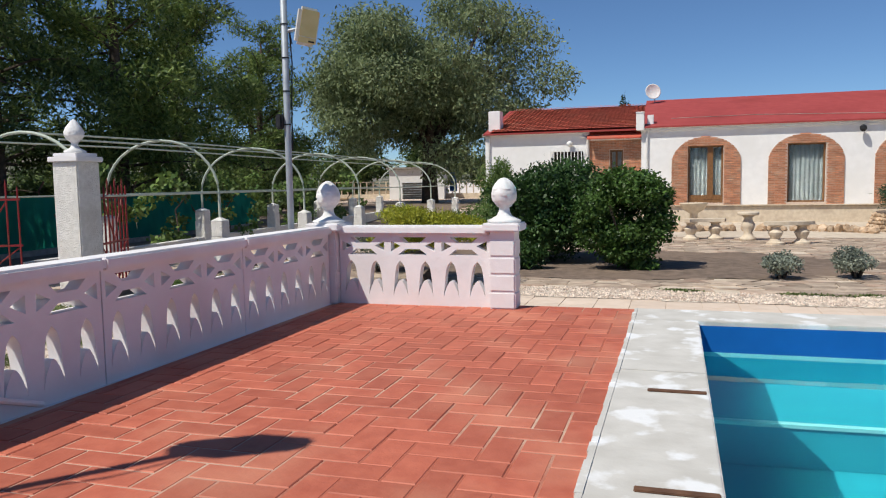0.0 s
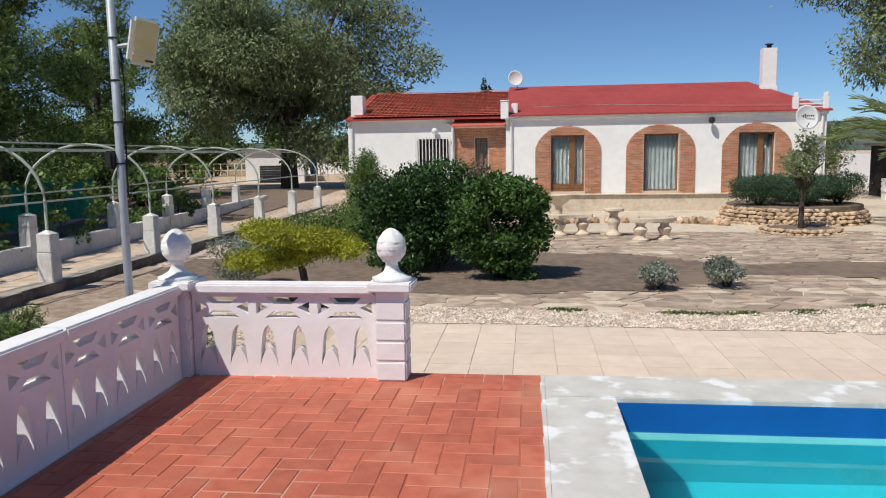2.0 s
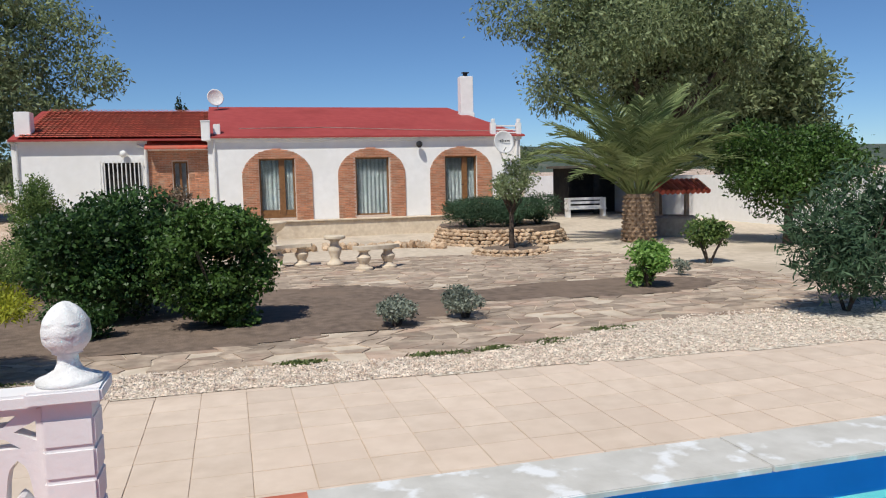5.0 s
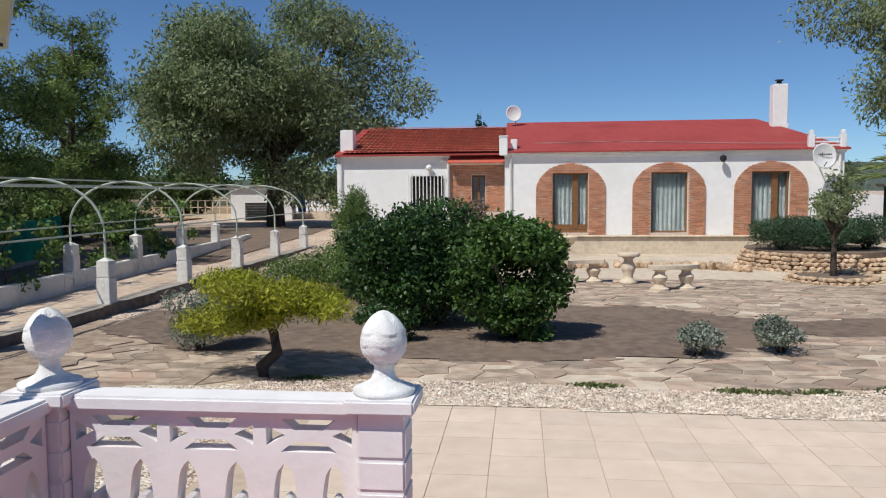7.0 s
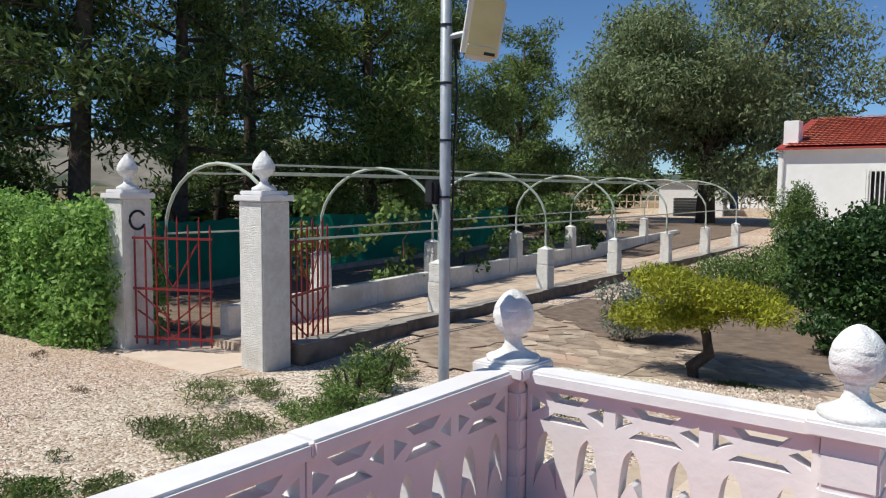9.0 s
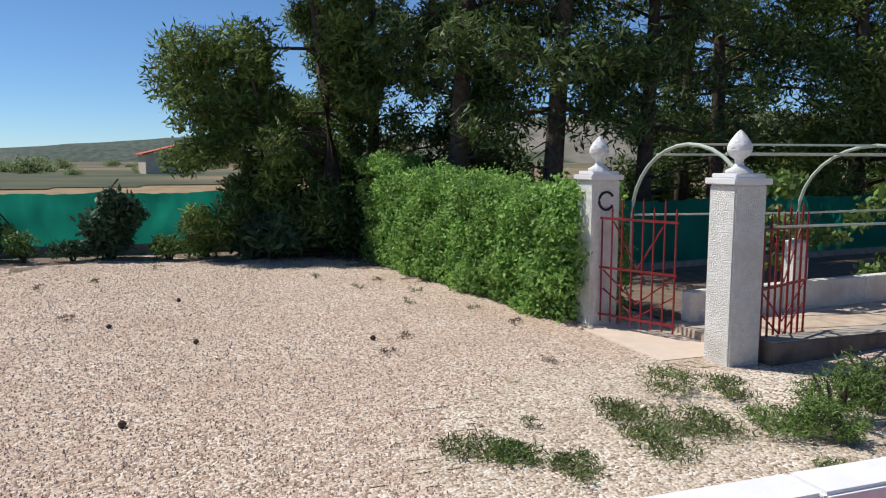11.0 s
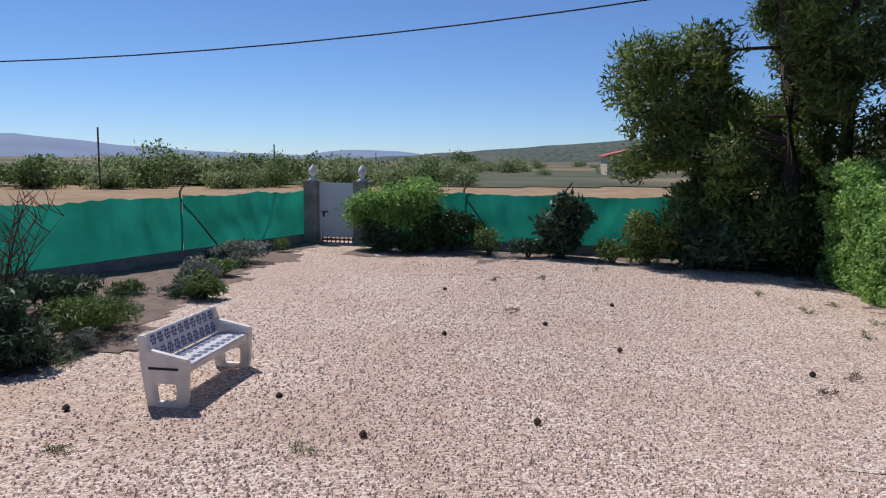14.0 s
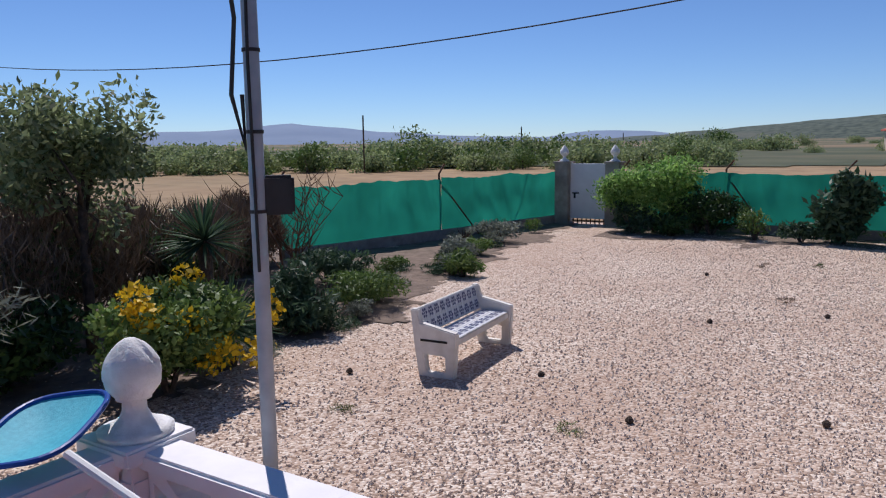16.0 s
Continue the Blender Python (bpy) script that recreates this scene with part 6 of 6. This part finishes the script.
# well with tiled roof
well = thing("garden_well", 14.3, 18.0, on(14.3, 18), label="low round well under a small tiled roof", category="well")
part("wall", lathe([(0.75, -0.1), (0.75, 0.6), (0.7, 0.66), (0.55, 0.66), (0.55, 0.2)], 24), CONCRETE, well)
for s in (-0.55, 0.55):
    part("post", boxes((s - .06, s + .06, -.06, .06, 0.66, 1.45)), OLD_WOOD, well)
bm = bmesh.new()
for s in (-1, 1):
    for i in range(10):
        for j in range(3):
            x0 = -0.9 + i * 0.18
            tube([(x0 + .09, s * (0.1 + j * .22), 1.78 - j * .11), (x0 + .09, s * (0.36 + j * .22), 1.66 - j * .11)], 0.085, 8, bm)
tagged(part("roof", bm, ROOF_TILE, well, "red clay tile roof"), kind="")

# shed, white bench and far walls
shed = thing("garden_shed", 18.6, 31.5, on(18.6, 31.5), label="dark open shed behind the palm", category="shed")
part("wall", boxes((-2.0, 2.0, 0.8, 1.0, 0, 2.3), (-2.0, -1.85, -0.8, 0.8, 0, 2.3), (-0.6, -0.3, -0.8, -0.7, 0, 2.3), (1.8, 2.0, -0.8, .8, 0, 2.3)), DARK, shed)
part("roof", boxes((-2.3, 2.3, -1.1, 1.2, 2.3, 2.42)), OLD_WOOD, shed)
wb = thing("slatted_bench", 16.6, 29.0, on(16.6, 29), label="white slatted wooden bench by the shed", category="bench")
for z in (0.42, 0.62, 0.8):
    part("slat", boxes((-1.0, 1.0, -0.03, 0.0, z, z + 0.12), bevel=.01), IRON_WHITE, wb)
for x in (-0.9, 0.9):
    part("leg", boxes((x - .06, x + .06, -.35, .02, 0, .9)), IRON_WHITE, wb)
part("seat", boxes((-1.0, 1.0, -.4, -.04, .38, .42)), IRON_WHITE, wb)
gw = tagged(part("wall_garden", boxes((20, 20.3, 8, 45, -0.6, 1.3), (-25, 20, 62, 62.3, -0.2, 1.0), bevel=.02), HOUSE_WHITE), "plain white garden wall", "wall", kind="structure")
hut = thing("white_hut", -15.9, 43.5, 0, 12, label="small flat-roofed white hut", category="hut")
part("wall", boxes((-1.9, 1.9, 0, 3, -.3, 2.0)), HOUSE_WHITE, hut)
part("roof", boxes((-2.1, 2.1, -.2, 3.2, 2.0, 2.15), bevel=.02), CONCRETE, hut)
for k, c in ((0.9, PINK), (2.6, BLUE_CLOTH)):
    t = thing("hanging_cloth", -14.6 + k * .8, 40.2, 0.5, label="cloth hung out to dry by the hut", category="cloth")
    bm = bmesh.new()
    rows = [(bm.verts.new((i * .08, .05 * math.sin(i), 0)), bm.verts.new((i * .08 - .1, .05 * math.sin(i + .5), 1.2))) for i in range(7)]
    for a, b in zip(rows, rows[1:]):
        bm.faces.new((a[0], b[0], b[1], a[1]))
    part("cloth", bm, c, t, smooth=True)
pal = thing("pallet_stack", -14.8, 39.6, 0.05, 10, label="stack of wooden pallets", category="pallets")
for j in range(7):
    z = j * 0.15
    for i in range(5):
        part("board", boxes((-.6 + i * .26, -.42 + i * .26, -.5, .5, z + .1, z + .125)), OLD_WOOD, pal)
    for y in (-.44, 0, .44):
        part("bearer", boxes((-.6, .62, y - .05, y + .05, z, z + .098)), OLD_WOOD, pal)
lat = thing("lattice_wall", -9.3, 45.0, 0, label="cream openwork block wall", category="wall")
for i in range(60):
    for j in range(2):
        part("block", boxes((i * .5 - 15, i * .5 - 14.95, 0, .12, .3 + j * .45, .7 + j * .45), (i * .5 - 15, i * .5 - 14.56, 0, .12, .7 + j * .45, .75 + j * .45)), CREAM_STONE, lat)
part("base", boxes((-15, 15, -.05, .17, -.3, .3)), CREAM_STONE, lat)

# low wild herbs of the border
g = random.Random(77)
for k in range(30):
    u = g.random()
    x = -5.6 - 11.5 * u
    y0 = -9.3 + 0.17 * (x + 6) * (x < -9)
    y = y0 - g.uniform(-0.1, 1.5)
    r = g.uniform(.22, .5)
    shrub("wild_herb", x, y, r, r, g.uniform(.14, .42), (L_GREY, L_MID, L_JUNIPER)[k % 3], 900, 0.085, "low dusty wild herb in the fence border", "weeds", seed=400 + k, aspect=0.14, n=9, group="border herbs", base=0.0, shell=0.3)
for k, (x, y, r, h, m, n) in enumerate(((-4.74, 2.1, .42, .55, L_MID, 2600), (-4.86, 2.65, .40, .62, L_MID, 2400), (-4.45, 1.75, .40, .36, L_MID, 1900), (-4.7, 1.45, .45, .2, L_MID, 1500), (-5.05, .9, .55, .14, L_WEED, 1500), (-4.8, .35, .5, .1, L_WEED, 1100),
                                         (-5.6, .5, .45, .12, L_WEED, 900), (-6.0, 1.3, .5, .22, L_WEED, 900), (-5.65, 1.75, .4, .2, L_WEED, 800), (-4.95, -.8, .3, .12, L_MID, 800), (-4.6, -.45, .35, .1, L_WEED, 700), (-5.2, -1.05, .4, .1, L_WEED, 700), (-5.1, 3.3, .3, .2, L_WEED, 700),
                                         (-4.2, 2.6, .3, .12, L_MID, 600), (-3.9, 1.2, .3, .08, L_WEED, 400), (-3.2, 2.4, .3, .2, L_GREY, 600), (-2.9, 3.2, .35, .14, L_WEED, 600))):
    shrub("weed_patch", x, y, r, r * .8, h, m, n, 0.055, "sprawling dusty weeds in the gravel", "weeds", seed=170 + k, aspect=0.2, group="weeds", base=0.0, shell=0.15)
# thin dry tufts scattered over the yard
for k, (x, y) in enumerate(((-5.48, -5.4), (-9.0, -.47), (-12.84, -.2), (-15.8, -1.7), (-11.5, -4.7), (-14.97, -4.66), (-5.53, -.36), (-14.48, -5.5), (-13.6, .3), (-10.4, 1.0), (-9.3, 1.2), (-12.0, .6), (-4.9, -7.3), (-8.2, -.9), (-14.2, -.7), (-16.4, -3.6), (-7.4, .7), (-11.2, .2))):
    shrub("dry_tuft", x, y, .16 + .05 * (k % 3), .15, .07 + .02 * (k % 4), (L_WEED, L_DRY, L_WEED)[k % 3], 130, 0.06, "thin dry tuft of grass in the gravel", "grass tuft", seed=500 + k, aspect=0.1, n=6, group="dry tufts", base=0.0, shell=0.1)
for k, (x, y) in enumerate(((1.3, 5.1), (2.9, 4.95), (3.7, 5.0), (4.4, 5.1), (5.5, 5.6), (-1.9, 5.2))):
    shrub("weed_patch", x, y, .4, .16, .06, L_WEED, 500, 0.05, "flat green weed mat between pebbles", "weeds", seed=190 + k, group="weeds", base=0.0, shell=0.2)
cone_me = None
for k, (x, y) in enumerate(((-6.62, -3.65), (-9.76, -5.32), (-10.75, -4.08), (-5.9, -5.04), (-6.66, -6.21), (-5.78, -7.94), (-12.5, -3.2), (-9.5, -3.0), (-9.0, -.9), (-13.2, -6.2))):
    c = thing("pine_cone", x, y, -0.58, rz=k * 40, label="dark fallen pine cone on the gravel", category="pine cone", group="pine cones")
    if cone_me is None:
        b = lathe([(0.006, 0), (0.026, 0.012), (0.032, 0.028), (0.022, 0.05), (0.005, 0.065)], 10)
        for i, v in enumerate(b.verts):
            v.co.x *= 1 + .25 * (i % 2)
            v.co.y *= 1 + .25 * (i % 2)
        cone_me = part("scales", b, BARK, c).data
    else:
        new("scales", cone_me).parent = c

# ---- distance ----


def hill(name, yaw0, yaw1, dist, prof, material, label):
    """A ridge across the horizon between two bearings, with a height profile."""
    bm = bmesh.new()
    n = 90
    rows = []
    for k in range(n + 1):
        u = k / n
        a = radians(yaw0 + (yaw1 - yaw0) * u)
        h = np.interp(u, [p[0] for p in prof], [p[1] for p in prof]) + dist * 0.0012 * noise.noise((u * 25, dist, 0))
        c, s = -math.sin(a), math.cos(a)
        rows.append([bm.verts.new((c * d, s * d, z)) for d, z in ((dist * .8, -6), (dist * .92, h * .55), (dist, h), (dist * 1.1, h * .3))])
    for a, b in zip(rows, rows[1:]):
        for j in range(3):
            bm.faces.new((a[j], b[j], b[j + 1], a[j + 1]))
    return tagged(part(name, bm, material, smooth=True), label, "hill", kind="structure")


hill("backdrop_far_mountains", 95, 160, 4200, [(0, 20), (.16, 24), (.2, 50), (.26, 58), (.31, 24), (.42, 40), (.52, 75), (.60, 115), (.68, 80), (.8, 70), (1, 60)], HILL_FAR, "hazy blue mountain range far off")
hill("backdrop_wooded_hill", 62, 112, 1100, [(0, 38), (.25, 40), (.36, 36), (.40, 41), (.43, 54), (.45, 55), (.475, 40), (.6, 31), (.75, 20), (.9, 9), (1, 3)], HILL_MID, "low pine-wooded hill with a rocky knoll")
hill("backdrop_stony_hill", 20, 84, 700, [(0, 5), (.19, 25), (.44, 45), (.69, 42), (.85, 22), (1, -10)], HILL_STONE, "bare stony hillside behind the pines")
hill("backdrop_low_ridge", -60, 25, 2600, [(0, 40), (.3, 80), (.6, 95), (.75, 120), (.9, 60), (1, 40)], HILL_MID, "low wooded ridge behind the house")
g = random.Random(21)
for k in range(200):
    west = k < 145
    yaw = g.uniform(104, 152) if west else g.uniform(74, 108)
    d = g.uniform(60, 84) if west else g.uniform(100, 260)
    x, y = -math.sin(radians(yaw)) * d, math.cos(radians(yaw)) * d
    s = (g.uniform(0.8, 1.7) * (1.25 if g.random() < .2 else 1)) if west else g.uniform(0.9, 2.2)
    tree("field_tree", x, y, s * .8, s * .06, (s * g.uniform(1.3, 1.8), s * g.uniform(1.3, 1.8), s * g.uniform(.8, 1.1), -0.5), L_FAR if g.random() < .75 else L_MID, 1300, 0.17 * s, "rounded grey-green tree out in the fields", seed=200 + k, z=land(x, y), n=14, lump=.42, aspect=.5, limbs=3, group="field trees")
barn = thing("stone_barn", -112, -5.4, land(-112, -5.4), 12, label="old stone barn with a pitched roof", category="barn")
part("wall", boxes((-3, 3, -2.6, 2.6, -.5, 3.0)), CREAM_STONE, barn)
bm = bmesh.new()
vs = [bm.verts.new(p) for p in ((-3.3, -3, 2.9), (3.3, -3, 2.9), (3.3, 3, 4.4), (-3.3, 3, 4.4))]
lo = [bm.verts.new((q.co.x, q.co.y, q.co.z - .2)) for q in vs]
bm.faces.new(vs)
bm.faces.new(lo[::-1])
for k in range(4):
    bm.faces.new((vs[k], lo[k], lo[(k + 1) % 4], vs[(k + 1) % 4]))
part("roof", bm, ROOF_TILE, barn)
for k, (yaw, d, h) in enumerate(((131, 60, 4.4), (119, 75, 3.6), (111, 110, 3.0))):
    x, y = -math.sin(radians(yaw)) * d, math.cos(radians(yaw)) * d
    t = thing("utility_pole", x, y, land(x, y), label="thin wooden utility pole in the field", category="utility pole", group="utility poles")
    part("mast", tube([(0, 0, 0), (0, 0, h)], 0.06, 8), BARK, t)

# ---- loose pieces, last ----


def flagstones():
    path = tagged(thing("stone_path"), "crazy paving of irregular pinkish flagstones", "path", kind="structure")
    g = random.Random(4)
    s = 0.30
    nx, ny = 62, 44
    x0, y0 = -5.6, 4.9
    jig = {}

    def pt(i, j):
        if (i, j) not in jig:
            jig[(i, j)] = (x0 + (i + 0.5 * (j % 2)) * s * 1.15 + g.uniform(-.11, .11), y0 + j * s * .8 + g.uniform(-.085, .085))
        return jig[(i, j)]
    rest, n = bmesh.new(), 0
    for j in range(ny):
        for i in range(nx):
            quad = [pt(i, j), pt(i + 1, j), pt(i + 1, j + 1), pt(i, j + 1)]
            cx, cy = sum(p[0] for p in quad) / 4, sum(p[1] for p in quad) / 4
            if in_bed(cx, cy) or g.random() < 0.13 or cy < pebble_far(cx) + 0.06 + 0.5 * wob(cx, cy, 2, .8) or cx > 12 - 0.2 * (cy - 5) or (cx < -5.4):
                continue
            if (cx - 8.75) ** 2 + (cy - 19) ** 2 < 5 or (cx - 7.8) ** 2 + (cy - 15.4) ** 2 < 1.2:
                continue
            shrink = 0.91 + 0.05 * g.random()
            z = on(cx, cy)
            top = z + 0.03 + 0.006 * g.random()
            bm = bmesh.new() if (n < 300 and cy < 8.5) else rest
            ring = [(cx + (p[0] - cx) * shrink, cy + (p[1] - cy) * shrink) for p in quad]
            up = [bm.verts.new((p[0], p[1], top)) for p in ring]
            dn = [bm.verts.new((p[0], p[1], top - 0.06)) for p in ring]
            bm.faces.new(up)
            for k in range(4):
                bm.faces.new((up[k], dn[k], dn[(k + 1) % 4], up[(k + 1) % 4]))
            if bm is not rest:
                n += 1
                part("flagstone", bm, FLAG, path)
    tagged(part("flagstone_rest", rest, FLAGS, path), kind="stuff")


def loose_gravel():
    g = np.random.default_rng(8)
    n = 64000
    x = -2.2 - 17 * g.random(n) ** 2.0
    y = -3.6 + 6.0 * (g.random(n) + g.random(n) - 1) + g.normal(size=n)
    m = y < 1.4
    x, y = x[m], y[m]
    base = np.array([(1, 0, 0), (-.5, .87, 0), (-.5, -.87, 0), (0.1, 0, .9)])
    tri = np.array([(0, 1, 3), (1, 2, 3), (2, 0, 3)])
    V, F = [], []
    for k in range(len(x)):
        a, s = g.random() * 6.28, 0.009 + 0.015 * g.random() ** 1.5
        c, q = math.cos(a), math.sin(a)
        z = on(x[k], y[k])
        for b in base:
            V.append((x[k] + s * (c * b[0] - q * b[1]), y[k] + s * (q * b[0] + c * b[1]) * .8, z + s * b[2]))
        F += [tuple(int(v) + 4 * k for v in f) for f in tri]
    for k in range(len(x), len(x) + 11000):
        px = -2.6 + 11 * g.random()
        py = 4.22 - 0.055 * px + (pebble_far(px) - 4.2 + 0.055 * px) * g.random() ** 1.1
        a, s = g.random() * 6.28, 0.009 + 0.016 * g.random()
        c, q = math.cos(a), math.sin(a)
        z = max(on(px, py) + 0.03, -0.53)
        for b in base:
            V.append((px + s * (c * b[0] - q * b[1]), py + s * (q * b[0] + c * b[1]) * .8, z + s * b[2]))
        F += [tuple(int(v) + 4 * k for v in f) for f in tri]
    me = bpy.data.meshes.new("loose_gravel")
    me.from_pydata(V, [], F)
    me.materials.append(STONE_BITS)
    tagged(new("loose_gravel", me), "loose pale gravel stones lying about", "gravel", kind="stuff")


STONE_BITS = mat("gravel_bits", (0.46, 0.35, 0.28), (0.76, 0.66, 0.56), 9, .9, 0.1, island=0.35)
lay_tiles()
lay_slabs()
flagstones()
loose_gravel()
